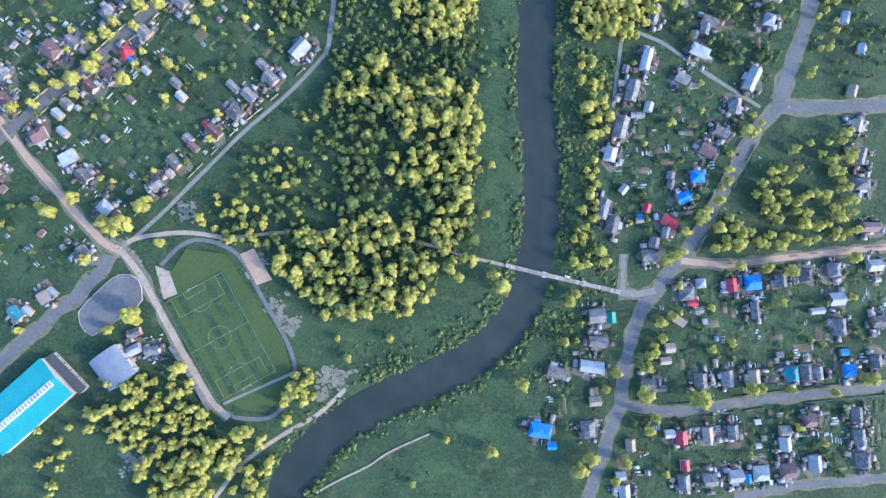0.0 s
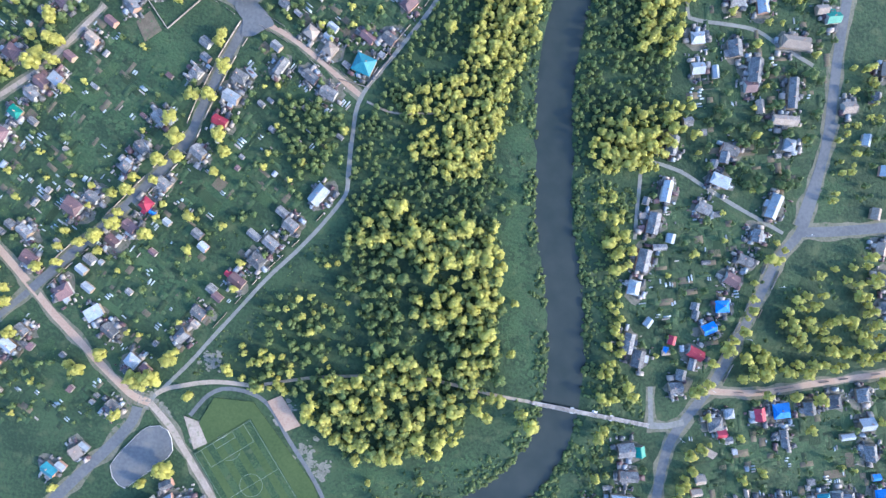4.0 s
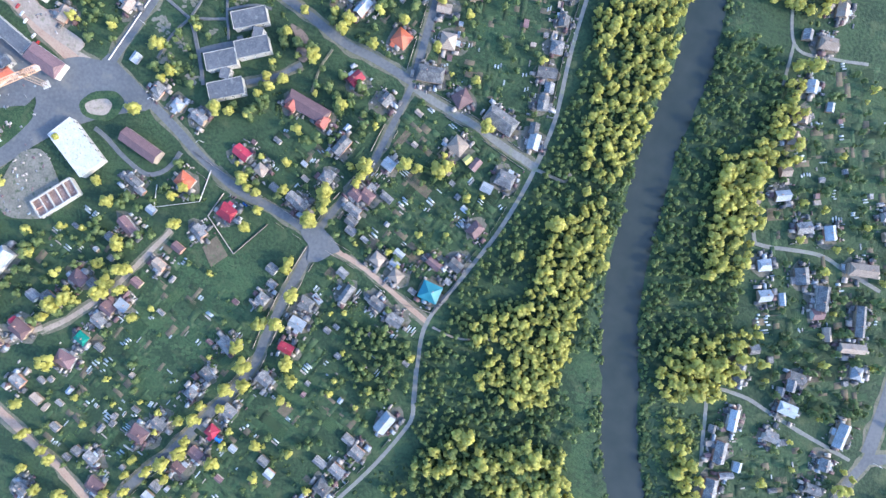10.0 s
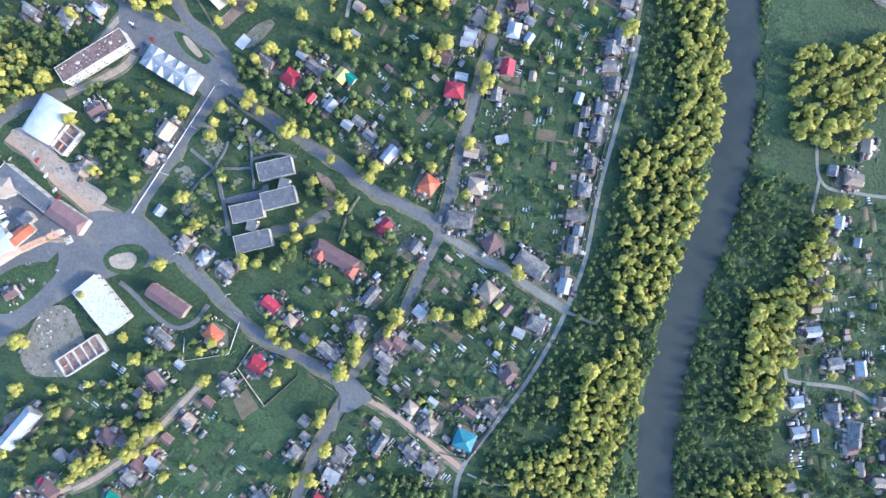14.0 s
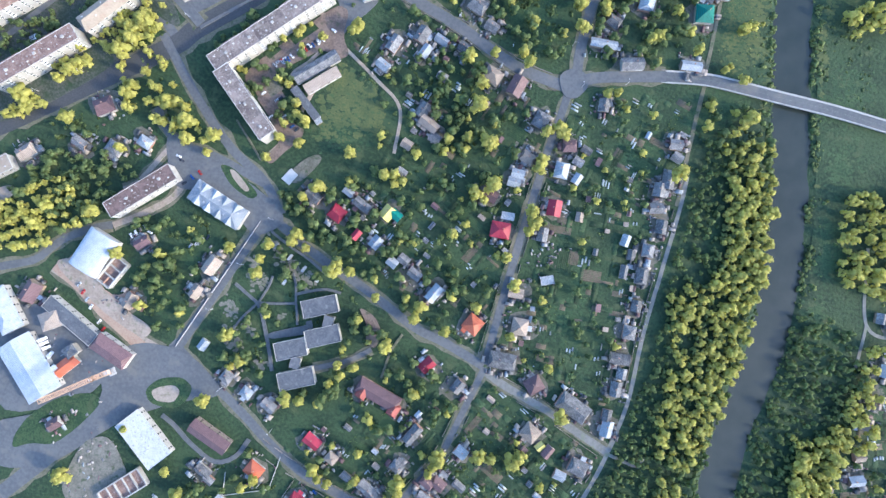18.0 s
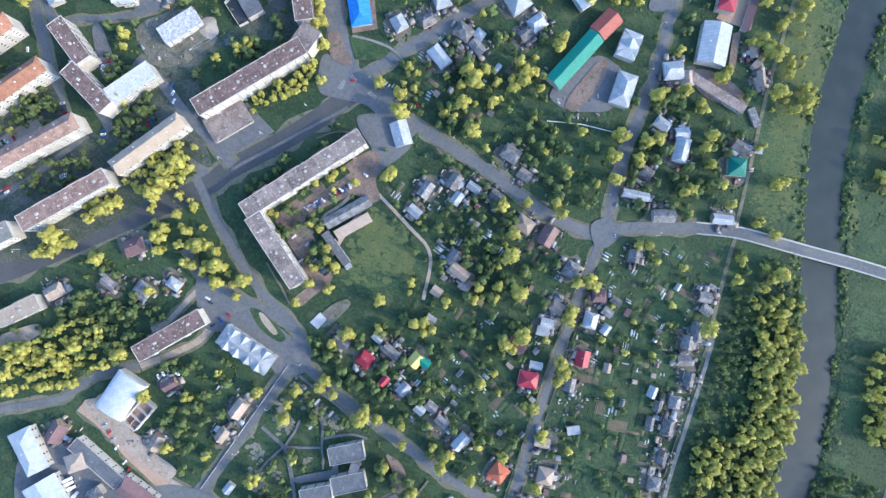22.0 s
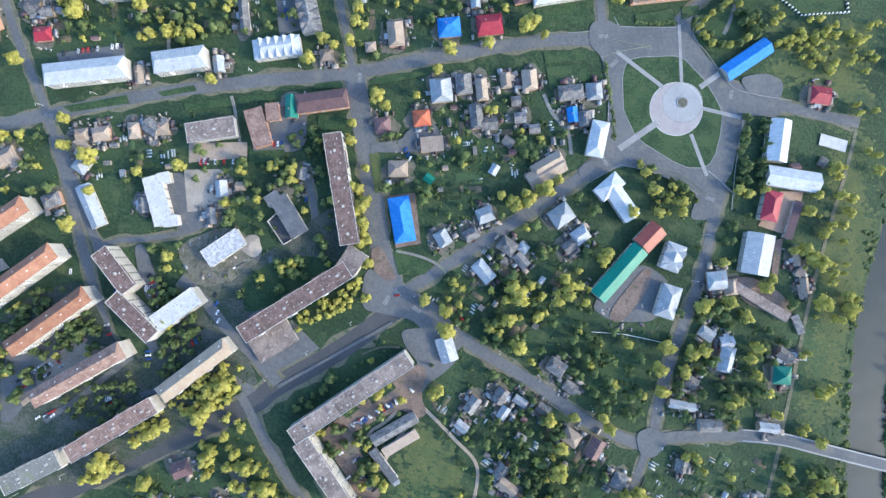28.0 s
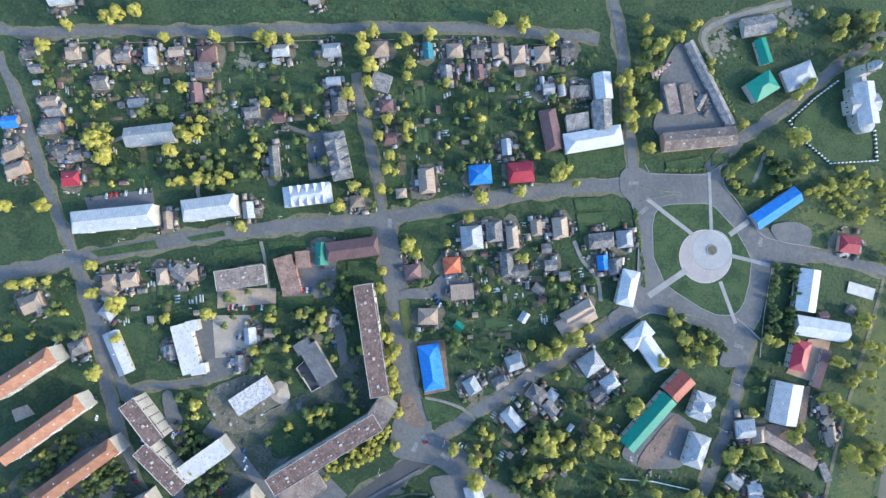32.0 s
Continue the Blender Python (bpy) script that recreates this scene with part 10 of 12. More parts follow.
# ---- trees one by one ----
tree(-221.4, 860.2, 0.7, dark=True)
tree(-214.4, 854.7, 0.75, dark=True)
tree(-202.6, 855.1, 0.6, dark=True)
tree(-192.1, 850.5, 0.7, dark=True)
tree(-185.2, 847.4, 0.75, dark=True)
tree(-217.2, 846, 0.8, dark=True)
tree(-209, 841.4, 0.85, dark=True)
tree(-209.1, 831.9, 0.7, dark=True)
tree(-180.4, 843.3, 0.7, dark=True)
tree(-197.3, 852.6, 0.6, dark=True)
tree(-140, 858, 0.9)
tree(-128.5, 864.1, 0.9)
tree(-308.2, 1033.1, 0.9)
tree(-305.2, 1024.4, 0.9)
tree(-301.7, 1015.8, 0.95)
tree(-298.2, 1007.2, 0.9)
tree(-294.6, 998.6, 0.9)
tree(-287, 1012.3, 0.8)
tree(-302.2, 1077.3, 1)
tree(-293, 1063, 0.9)
tree(-306.6, 1085.7, 0.8)
tree(-299.1, 1044.8, 0.8)
tree(-267, 1090, 0.9)
tree(-262.3, 1094.5, 0.8)
tree(-245.7, 1065.4, 0.7)
tree(-243.1, 1058.9, 0.7)
tree(-171.9, 1055.2, 1)
tree(-166.7, 1063.7, 1)
tree(-161.8, 1069.7, 0.9)
tree(-196.9, 1102.9, 0.9)
tree(-184.6, 1104.1, 0.7)
tree(-151.3, 1110.6, 1)
tree(-147.8, 1116.2, 0.9)
tree(-129.3, 1130.5, 1)
tree(-125.4, 1124.3, 0.9)
tree(-117.9, 1109.4, 1)
tree(-207.8, 1023.9, 0.8)
tree(-290.2, 1067, 0.9)
tree(-284.8, 1074.6, 0.8)
tree(-276.3, 1079.1, 0.8)
tree(-338.6, 58.6, 0.8)
tree(-325.6, 52.3, 1)
tree(-315.6, 59.2, 1.1)
tree(-276.5, 70.5, 1)
tree(-310.8, 48.8, 0.9)
tree(-339.6, 33, 0.9)
tree(-246.6, 91.2, 1)
tree(-277.6, 165.2, 1)
tree(-269.7, 150.8, 1.2)
tree(-237.1, 160.5, 1)
tree(-264.1, 186.8, 1)
tree(-250.9, 189.9, 1)
tree(-245, 214.4, 1)
tree(-254, 233.3, 1)
tree(-253.3, 240.4, 0.8)
tree(-245.5, 277.1, 1)
tree(-237.4, 302.2, 1.1)
tree(-236, 286.2, 1)
tree(-245, 274.9, 1)
tree(-286.8, 274.7, 1)
tree(-299.7, 290.3, 1)
tree(-305.7, 296, 1)
tree(-292.5, 259.4, 1.1)
tree(-405.4, 254.6, 1)
tree(-348.2, 249, 1.2)
tree(-390.5, 220.7, 1)
tree(-377.5, 205.1, 1.2)
tree(-393.2, 182.9, 1.1)
tree(-430.9, 165, 1.2)
tree(-421.4, 174.1, 1)
tree(-378.3, 188.6, 1)
tree(-364.3, 168.6, 1)
tree(-295.5, 112.4, 1)
tree(-234.9, 130.9, 1)
tree(-229.7, 148.3, 1.1)
tree(-233.1, -16.5, 0.8)
tree(-236, -24.1, 1.1)
tree(-304.7, -46.7, 1.1)
tree(-259.3, -43.2, 1.1)
tree(-374.2, -7.3, 1.1)
tree(-381.4, -15.9, 1)
tree(-381.3, -45.8, 1)
tree(-364.1, -30.4, 0.9)
tree(-404.6, 43.5, 0.8)
tree(-152.6, 337.9, 1.3)
tree(-180.1, 336.3, 1)
tree(-213.4, 319.3, 0.9)
tree(-211.1, 329.2, 1)
tree(-75.7, 285.6, 1.1)
tree(-52.6, 316.5, 1.2)
tree(-34.3, 348.6, 1)
tree(-38.8, 368.5, 1)
tree(-278.2, 130.5, 1)
tree(-265.9, 136.2, 1.2)
tree(-280.4, 113.5, 1)
tree(-310.2, 96, 0.9)
tree(-301.7, 82, 1)
tree(-303.6, 72.2, 1)
tree(-297.9, 101.7, 0.9)
tree(-314.6, 62.2, 1.1)
tree(-342, 45.4, 0.8)
tree(-354.9, 25.7, 1.1)
tree(-302.8, -45.8, 1.3)
tree(-312.6, -43.8, 1)
tree(-288.8, -30.5, 1)
tree(-235.8, -23.1, 1.1)
tree(-245, -39.5, 1.4)
tree(-254.5, -46.7, 1.1)
tree(-213.1, -47.1, 1)
tree(-219.6, -106.4, 1.2)
tree(-235.3, -124.3, 1)
tree(-215.7, -112.3, 1)
tree(-267.1, -75.4, 0.8)
tree(-303.3, -142.4, 0.8)
tree(210.3, 118.1, 1)
tree(205.5, 100.4, 1.1)
tree(195.7, 83.7, 1)
tree(177.9, 43.8, 1.2)
tree(181.8, 47.2, 1)
tree(187.8, -65.2, 1.2)
tree(229.9, -56.4, 1.3)
tree(278.6, -36.5, 0.9)
tree(199.5, -92.2, 1)
tree(161.4, -53.6, 1)
tree(112.2, -8.7, 1.1)
tree(114.9, -1, 1)
tree(115.9, -40.2, 1)
tree(91.9, -81.3, 1.2)
tree(184.3, -42.9, 1.1)
tree(193.7, 1.4, 1)
tree(191.7, -17.8, 1)
tree(186.1, -5.3, 1)
tree(184.2, -33.7, 1)
tree(276.9, 60.9, 0.9)
tree(258.7, 58.4, 1)
tree(236.2, 54.7, 1)
tree(324.9, 85.5, 1)
tree(360, -5.7, 1)
tree(336.4, -23.6, 0.9)
tree(300.6, -30.7, 0.8)
tree(152.5, -134.5, 1.3)
tree(158.9, -123.6, 1)
tree(183.6, -137.9, 1)
tree(188.3, -120.5, 1)
tree(44.9, -139.8, 0.8)
tree(81.8, -139.3, 0.9)
tree(28.2, -180.9, 0.7)
tree(-19.1, -73.8, 0.9)
tree(-60, -84.7, 0.7)
tree(-47.4, -97.4, 0.6)
tree(22.9, 81.5, 0.6)
tree(29, 41.2, 0.6)
tree(269.8, -38.9, 1)
tree(201.1, -80.2, 0.9)
tree(158.3, -68.4, 0.9)
tree(-360.6, 505.8, 1)
tree(-286.5, 535.3, 1)
tree(-294.1, 538.4, 1.1)
tree(-349.3, 517.4, 0.8)
tree(-358.9, 476.2, 1)
tree(-361.9, 468.6, 1)
tree(-350, 466.5, 1)
tree(-323.6, 460.6, 1)
tree(-324.4, 453.5, 1.1)
tree(-311.3, 456.2, 1.2)
tree(-287.4, 440.5, 1)
tree(-270.8, 404.9, 1)
tree(-253.4, 431.5, 1.3)
tree(-250.9, 441.3, 1)
tree(-238.6, 503.8, 1.2)
tree(-219.9, 535.5, 1)
tree(-401.3, 332, 1.2)
tree(-409, 454.1, 1.2)
tree(-383.1, 450.3, 1)
tree(-378.9, 462.7, 0.9)
tree(-383, 438.9, 1)
tree(-519.1, 458.5, 1.4)
tree(-494.7, 429.2, 0.9)
tree(-394.6, 386, 1)
tree(-379.5, 368.5, 1.1)
tree(-338.6, 347.3, 1)
tree(-327.2, 347.4, 1)
tree(-308.1, 365.1, 1)
tree(-300.8, 373.5, 1)
tree(-291.2, 382.3, 1)
tree(-296.8, 420.2, 1)
tree(-304.8, 381.8, 1)
tree(-241.1, 372.1, 1.1)
tree(-227, 425.6, 1)
tree(-206.9, 450.5, 1)
tree(-180.5, 534.6, 1)
tree(-176.5, 526.2, 1.1)
tree(-179.5, 518.6, 1)
tree(-193.1, 494.9, 1.2)
tree(-181.9, 474.2, 1)
tree(-175.9, 433.9, 1)
tree(-140, 416.1, 1)
tree(-123.5, 380.4, 1.1)
tree(-148, 343.2, 1.2)
tree(-169.5, 336.5, 1)
tree(-215.6, 548, 1.2)
tree(-208.6, 326.1, 1.1)
tree(-212.1, 320.8, 1)
tree(-215.1, 313.3, 1)
tree(-236.5, 295.2, 1)
tree(-244.2, 277.7, 1.1)
tree(-270.6, 295.1, 0.9)
tree(-292, 288.4, 1)
tree(-305.2, 297.1, 1)
tree(-273, 317.4, 0.9)
tree(-349.2, 278.9, 1.1)
tree(-356.5, 270.6, 1)
tree(-389.9, 225.1, 1.1)
tree(-401.4, 204.7, 1)
tree(-380.9, 204.3, 1.3)
tree(-391.6, 190.8, 1.1)
tree(-428.6, 162.9, 1.2)
tree(-421.3, 171.2, 1.2)
tree(-435.3, 152.5, 1)
tree(-423.6, 118.8, 1.2)
tree(-419.6, 269, 0.9)
tree(-494.9, 251.3, 1.2)
tree(-491.3, 213.5, 1)
tree(-456.9, 295.4, 0.9)
tree(-292.7, 531.7, 1)
tree(-519.3, 597.2, 1.2)
tree(-525.9, 586.4, 1.2)
tree(-514.4, 614.6, 1.1)
tree(-561.7, 563.8, 1.2)
tree(-593.7, 535.2, 1.2)
tree(-556.9, 525.7, 1.1)
tree(-510.7, 543.9, 1)
tree(-509.7, 511.8, 1)
tree(-481.4, 555.6, 1.1)
tree(-492.8, 564.4, 1)
tree(-510.7, 562.3, 1.1)
tree(-513.4, 554.7, 1)
tree(-467.3, 554.4, 1)
tree(-462.4, 544.1, 1.1)
tree(-482, 539.3, 1)
tree(-504.7, 575.4, 1)
tree(-440.2, 537.9, 1)
tree(-443.5, 523.3, 0.9)
tree(-461.4, 530.5, 1)
tree(-351.1, 645.2, 1.3)
tree(-394.2, 632.4, 0.8)
tree(-389.6, 547.9, 1)
tree(-383, 577.3, 1)
tree(-380.8, 568.6, 1)
tree(-373.2, 565.8, 1)
tree(-332, 548.1, 1.1)
tree(-301.6, 537, 1.2)
tree(-351.7, 515.6, 1)
tree(-396.7, 530, 1)
tree(-294.1, 696.3, 1.1)
tree(-180.6, 705.5, 1.1)
tree(-175.5, 723, 1)
tree(-176.4, 687.9, 1.1)
tree(-215.3, 657.5, 1.1)
tree(-237.2, 652.2, 1)
tree(-208.9, 649.8, 1.2)
tree(-212.4, 683.7, 0.9)
tree(-242.3, 625.4, 1.2)
tree(-240.2, 607.4, 1.2)
tree(-243.1, 581.3, 1)
tree(-226.8, 580.6, 1.3)
tree(-183.1, 600.5, 1.1)
tree(-174.9, 604.8, 1)
tree(-169.5, 601.5, 1)
tree(-182.2, 577.6, 1.1)
tree(-182.8, 570.5, 1.1)
tree(-141.9, 640.6, 0.9)
tree(-135.3, 642.2, 0.9)
tree(-157, 722.9, 1.1)
tree(-148.7, 727.2, 1)
tree(-157.1, 704.2, 1)
tree(-109.9, 729.7, 1.2)
tree(-102.4, 717.6, 1.1)
tree(-113, 694.1, 1)
tree(-119, 690.3, 1)
tree(-79.7, 690.6, 1)
tree(-48.3, 714.5, 1.2)
tree(-54.1, 680.6, 0.8)
tree(-38.9, 675, 0.7)
tree(-27.2, 645.4, 1.1)
tree(-74.2, 590, 1.2)
tree(-228.2, 538.7, 1.1)
tree(-256.3, 645.2, 0.9)
tree(-233.6, 694.8, 0.8)
tree(-658.1, 766.9, 1.3)
tree(-652.1, 740.7, 1)
tree(-587.2, 776.2, 0.9)
tree(-579.9, 704.2, 1)
tree(-568.4, 654, 1)
tree(-661.2, 711, 1)
tree(-620.9, 763.9, 0.8)
tree(-461.4, 777.2, 0.9)
tree(-450.7, 791.1, 1)
tree(-443.6, 769.7, 1)
tree(-434.3, 748.7, 1.1)
tree(-433.6, 755.8, 1)
tree(-426.4, 734.3, 1)
tree(-374.1, 716.2, 1)
tree(-356.8, 710.9, 1)
tree(-347.4, 648.6, 1.3)
tree(-318.8, 705.6, 0.9)
tree(-308.6, 742.5, 1.4)
tree(-241.9, 785.4, 1.2)
tree(-292.1, 834.2, 1)
tree(-316, 817.2, 1)
tree(-310.6, 813.8, 1.1)
tree(-320.6, 806.9, 1)
tree(-306, 824.1, 1)
tree(-270.5, 758.1, 1.2)
tree(-263.1, 745.9, 1)
tree(-180, 704.5, 1.1)
tree(-171.7, 687.9, 1)
tree(-179.4, 723.1, 1)
tree(-157.5, 760.4, 1)
tree(-160.1, 709, 1.1)
tree(-108.7, 739, 1.2)
tree(-121.2, 764, 1.1)
tree(-110.1, 787.4, 1)
tree(-77.6, 894.7, 1.1)
tree(-68.3, 873.6, 1)
tree(-65.5, 785.8, 1.1)
tree(-40.1, 786.9, 1.1)
tree(-47.8, 715.7, 0.9)
tree(-79.9, 819.7, 1)
tree(-85.8, 825.4, 1)
tree(-745.4, 969.1, 1)
tree(-760.7, 949.3, 0.9)
tree(-709.7, 987.2, 1.1)
tree(-717.6, 982.9, 1)
tree(-697.5, 992.6, 1)
tree(-671.7, 978.6, 1)
tree(-633.5, 988.2, 1.1)
tree(-599.4, 996.8, 1)
tree(-590.3, 996.8, 1)
tree(-577.5, 1000, 1)
tree(-649.6, 943.1, 1)
tree(-705.2, 886, 1.1)
tree(-695.2, 881.7, 1)
tree(-695.7, 874.7, 1)
tree(-646.6, 893.7, 1)
tree(-636.4, 907.6, 1.2)
tree(-629, 914, 1.2)
tree(-632.3, 872.1, 1)
tree(-619.6, 875.3, 1.1)
tree(-602.6, 879.4, 1)
tree(-583.1, 948.2, 1.1)
tree(-522.4, 970.2, 1)
tree(-522.2, 1016.3, 1.1)
tree(-514.6, 1022.8, 1)
tree(-520.1, 1007.6, 1)
tree(-510.5, 996.2, 1.1)
tree(-509.5, 982.6, 1.2)
tree(-503.7, 958.8, 1)
tree(-487.5, 958.2, 1.2)
tree(-490.8, 943.6, 1.1)
tree(-478.5, 930.5, 1.2)
tree(-478.1, 919.2, 1.2)
tree(-478.7, 902.9, 1.1)
tree(-500.8, 899.8, 1.1)
tree(-491.1, 897.6, 1)
tree(-507.9, 882, 1)
tree(-579.3, 848.6, 0.8)
tree(-684.4, 791.4, 1.2)
tree(-677.1, 770.5, 1.2)
tree(-727.5, 767.4, 1.1)
tree(-739.5, 762.3, 1.1)
tree(-756.2, 821.4, 1.3)
tree(-731, 827.6, 1)
tree(-727.7, 896.3, 0.6)
tree(-487.1, 1022.8, 1.1)
tree(-480.7, 1006, 1)
tree(-480.3, 994.6, 1)
tree(-470.8, 1031.5, 0.9)
tree(-420.7, 1053.4, 1.1)
tree(-400.6, 1056.2, 1)
tree(-376, 1050.8, 1)
tree(-401.1, 915, 1)
tree(-371.6, 926.8, 1.2)
tree(-346.3, 946.9, 1.2)
tree(-340.8, 952.9, 1)
tree(-329.3, 944.1, 0.8)
tree(-406.2, 897.6, 1.1)
tree(-448.9, 997.8, 1)
tree(-449.2, 866.4, 1.1)
tree(-310.3, 1039.4, 1.1)
tree(-302.8, 1018, 1.1)
tree(-301.8, 1004.3, 1.1)
tree(-300.6, 1067.5, 1)
tree(-281.8, 1018.6, 1)
tree(-278.8, 986.7, 1.1)
tree(-315.3, 1031.2, 1)
tree(-293.7, 1048.2, 1)
tree(-300.3, 823.8, 1.2)
tree(-313, 809.3, 1.1)
tree(-334.4, 811.1, 1)
tree(-324.6, 808.8, 1)
tree(-242.9, 779.6, 1.2)
tree(-302.2, 735.7, 1.4)
tree(-295.6, 746.5, 1.1)
tree(-264.7, 753.7, 1.2)
tree(-270.4, 738.5, 1)
tree(-306.8, 716.2, 1)
tree(-229.7, 822.1, 0.9)
tree(-226, 855.4, 1)
tree(-216.2, 843.8, 1)
tree(-207.5, 827.3, 1)
tree(-191.8, 840.3, 1)
tree(-149.2, 859.8, 1.1)
tree(-148.9, 799.3, 1)
tree(-105.3, 795.5, 0.9)
tree(-158.3, 759.9, 1)
tree(-137, 769.5, 1)
tree(-73.2, 840.4, 1)
tree(-91, 854.9, 1.2)
tree(-85.2, 870.3, 1)
tree(-72.4, 817.2, 1.1)
tree(-43.4, 795.9, 1.2)
tree(-48.2, 776.1, 1)
tree(-164.6, 1022, 1.3)
tree(-170.1, 1025.3, 1)
tree(-170, 1123.9, 1)
tree(-150.4, 1121.8, 1.1)
tree(-375.6, 714.1, 1)
tree(-444.3, 808, 0.9)
tree(-438, 782, 0.9)
tree(-430.6, 751.6, 1)
tree(-424.2, 734.8, 1)
tree(-352.9, 696.4, 1.2)
# ---- gardens ----
garden(-25, 22, 12, 120, (-379.8, 92.1), (-308.3, 121.3), (-344, 30.9))
garden(-27, 30, 14, 160, (-353, 16.9), (-252.5, 152.9), (-138.7, 150.6), (-162.2, 88.7), (-242.4, -33), (-280.2, -32.2))
garden(-27, 33, 16, 160, (-417.2, 129.5), (-356.3, 233.3), (-247.4, 191.9), (-357.2, 34.8), (-415.1, 40.3), (-429.9, 103))
garden(-27, 18, 14, 120, (-222.9, 249.5), (-143.1, 211), (-138.7, 150.6), (-241.5, 146))
garden(-27, 18, 12, 120, (-217, 326.7), (-157.2, 354.6), (-88, 341.9), (-132.8, 227.5), (-231.5, 266.5))
garden(-27, 10, 8, 60, (-393.1, -53.4), (-364.6, -14), (-278.5, -60), (-290.1, -90.7), (-379.5, -111.2))
garden(-27, 13, 8, 80, (-469, 269.2), (-404.4, 236.5), (-360.5, 251.3), (-441.5, 152.3))
garden(20, 22, 14, 160, (105.4, 205.9), (218.1, 178.9), (186.6, 60.3), (134.1, 60.5), (108.7, 120.4))
garden(20, 34, 16, 220, (184.7, 31.3), (355.3, 91.2), (379.2, -2.4), (185.6, -63.1))
garden(20, 25, 14, 160, (182.5, -87.5), (383.7, -20.2), (397.3, -73.4), (280.8, -118.1), (183.1, -143.7))
garden(20, 6, 5, 60, (103.9, -23.4), (151.6, -6), (165, -111), (116, -105))
garden(18, 22, 14, 160, (99, 413.1), (220.3, 440.7), (232.4, 301.5), (225.5, 205.6), (112.6, 226.9), (131.3, 311.5))
garden(92, 25, 16, 160, (-170.4, 568.4), (-89.1, 585.6), (-81.5, 502.1), (-86.5, 388.3), (-175.7, 411.9))
garden(-28, 18, 14, 140, (-379.2, 514.7), (-191.1, 554.5), (-192.1, 446), (-277.4, 451.6))
garden(-28, 15, 14, 120, (-181.9, 396.6), (-90.9, 363.9), (-130.8, 239.3), (-229.3, 265.6))
garden(-28, 12, 10, 80, (-340.2, 307.9), (-274.7, 349.3), (-198.9, 388.4), (-241, 277.2))
garden(17, 10, 6, 70, (109, 494.8), (183.9, 500.9), (214.2, 346.9), (116.1, 364.4))
garden(74, 18, 12, 120, (-174.8, 632), (-71.3, 652.5), (-73.4, 562.5), (-175.6, 537.7))
garden(-21, 16, 10, 140, (-355.6, 639.9), (-297.7, 672.9), (-207.9, 652.3), (-177.6, 565.4), (-253.2, 528.2), (-305.1, 548.5))
garden(-22, 12, 10, 90, (-332.6, 769), (-254, 796.3), (-244, 751.4), (-301.2, 691.5), (-376.1, 712.2))
garden(19, 19, 16, 150, (-785.9, 946), (-539.8, 1008), (-505.4, 904.3), (-708.2, 849.9))
garden(19, 16, 14, 120, (-495.9, 1019), (-336, 1059.3), (-329.5, 1032.5), (-357, 950.1), (-472.4, 921.8))
garden(19, 15, 12, 110, (-404.3, 872.7), (-281.8, 874.1), (-311.2, 838.7), (-380.6, 794.1))
garden(19, 9, 10, 80, (-688, 785.6), (-601.7, 806.4), (-593.2, 771.4), (-651.6, 748.2))
greenery(9, 60, (-756.4, 769.2), (-688, 785.6), (-675.3, 733.4), (-739.5, 699.8))
greenery(8, 90, (-567.2, 777.6), (-488.3, 833.7), (-464.8, 736.8), (-524, 713.6))
greenery(9, 60, (-457.4, 859.9), (-399.9, 873.8), (-378.4, 785.2), (-418.3, 775.8))
greenery(9, 160, (-380.6, 794.1), (-275.3, 847.3), (-221.6, 822.3), (-262.8, 756.1), (-370.4, 693.6))
greenery(8, 120, (-369.3, 689.2), (-330.1, 721.6), (-250.6, 744.8), (-195.5, 714.2), (-268.3, 660.9), (-361.8, 658.2))
greenery(8, 90, (-176.3, 833.1), (-121.5, 846), (-116, 742.9), (-157.1, 733.5))
greenery(8, 60, (-308.1, 1042.6), (-293.2, 1079.6), (-265.4, 1043.8), (-280.4, 1006.8))
greenery(9, 100, (-488.4, 988.1), (-355.3, 1021.3), (-339.2, 954.5), (-472.4, 921.8))
greenery(10, 40, (-606, 823.9), (-506.1, 792.2), (-571.6, 758))
greenery(10, 60, (-664.5, 763.6), (-612.8, 757.5), (-605.4, 708.4), (-563.3, 685.9), (-507.8, 685), (-545.7, 727.1))
greenery(8, 60, (-719.4, 617.4), (-701.2, 653.7), (-636.9, 650.3), (-591.8, 614.7), (-701.5, 543.8))
greenery(9, 60, (-385.5, 872.6), (-292.5, 918.7), (-286.4, 854.1), (-378.1, 822.8))
greenery(8, 80, (-515.8, 751), (-468.5, 789.9), (-456.4, 736.3), (-489.3, 696.1))
greenery(8, 140, (-178.2, 752.1), (-86.5, 787), (-67.4, 678.1), (-162.8, 661.5))
greenery(8, 120, (-241, 716.8), (-181.2, 723.2), (-182, 652.5), (-274.8, 678.7))
greenery(9, 90, (-565, 539.2), (-491, 560.3), (-490.8, 518.5), (-586.1, 469.6))
greenery(9, 110, (-379.9, 501.2), (-280.2, 555.9), (-248.8, 478), (-355.4, 454.6))
greenery(9, 90, (-312, 614.2), (-236.1, 631.1), (-189.8, 613.3), (-206.3, 497.6), (-250.9, 487.8))
greenery(9, 60, (-647.2, 474.6), (-630.7, 482.9), (-570.8, 463.7), (-631, 404.2))
greenery(8, 50, (-440.9, 585.4), (-386.8, 634.9), (-377.8, 594.9), (-387.5, 555.4))
greenery(9, 60, (-676.7, 602.5), (-585.7, 609), (-617.5, 546.1))
greenery(9, 40, (-476.6, 619.5), (-392.9, 703.7), (-385.9, 672.5), (-452.8, 596.8))
greenery(9, 80, (-497.7, 396.1), (-451.6, 461.8), (-407.9, 452.3), (-437, 371.5))
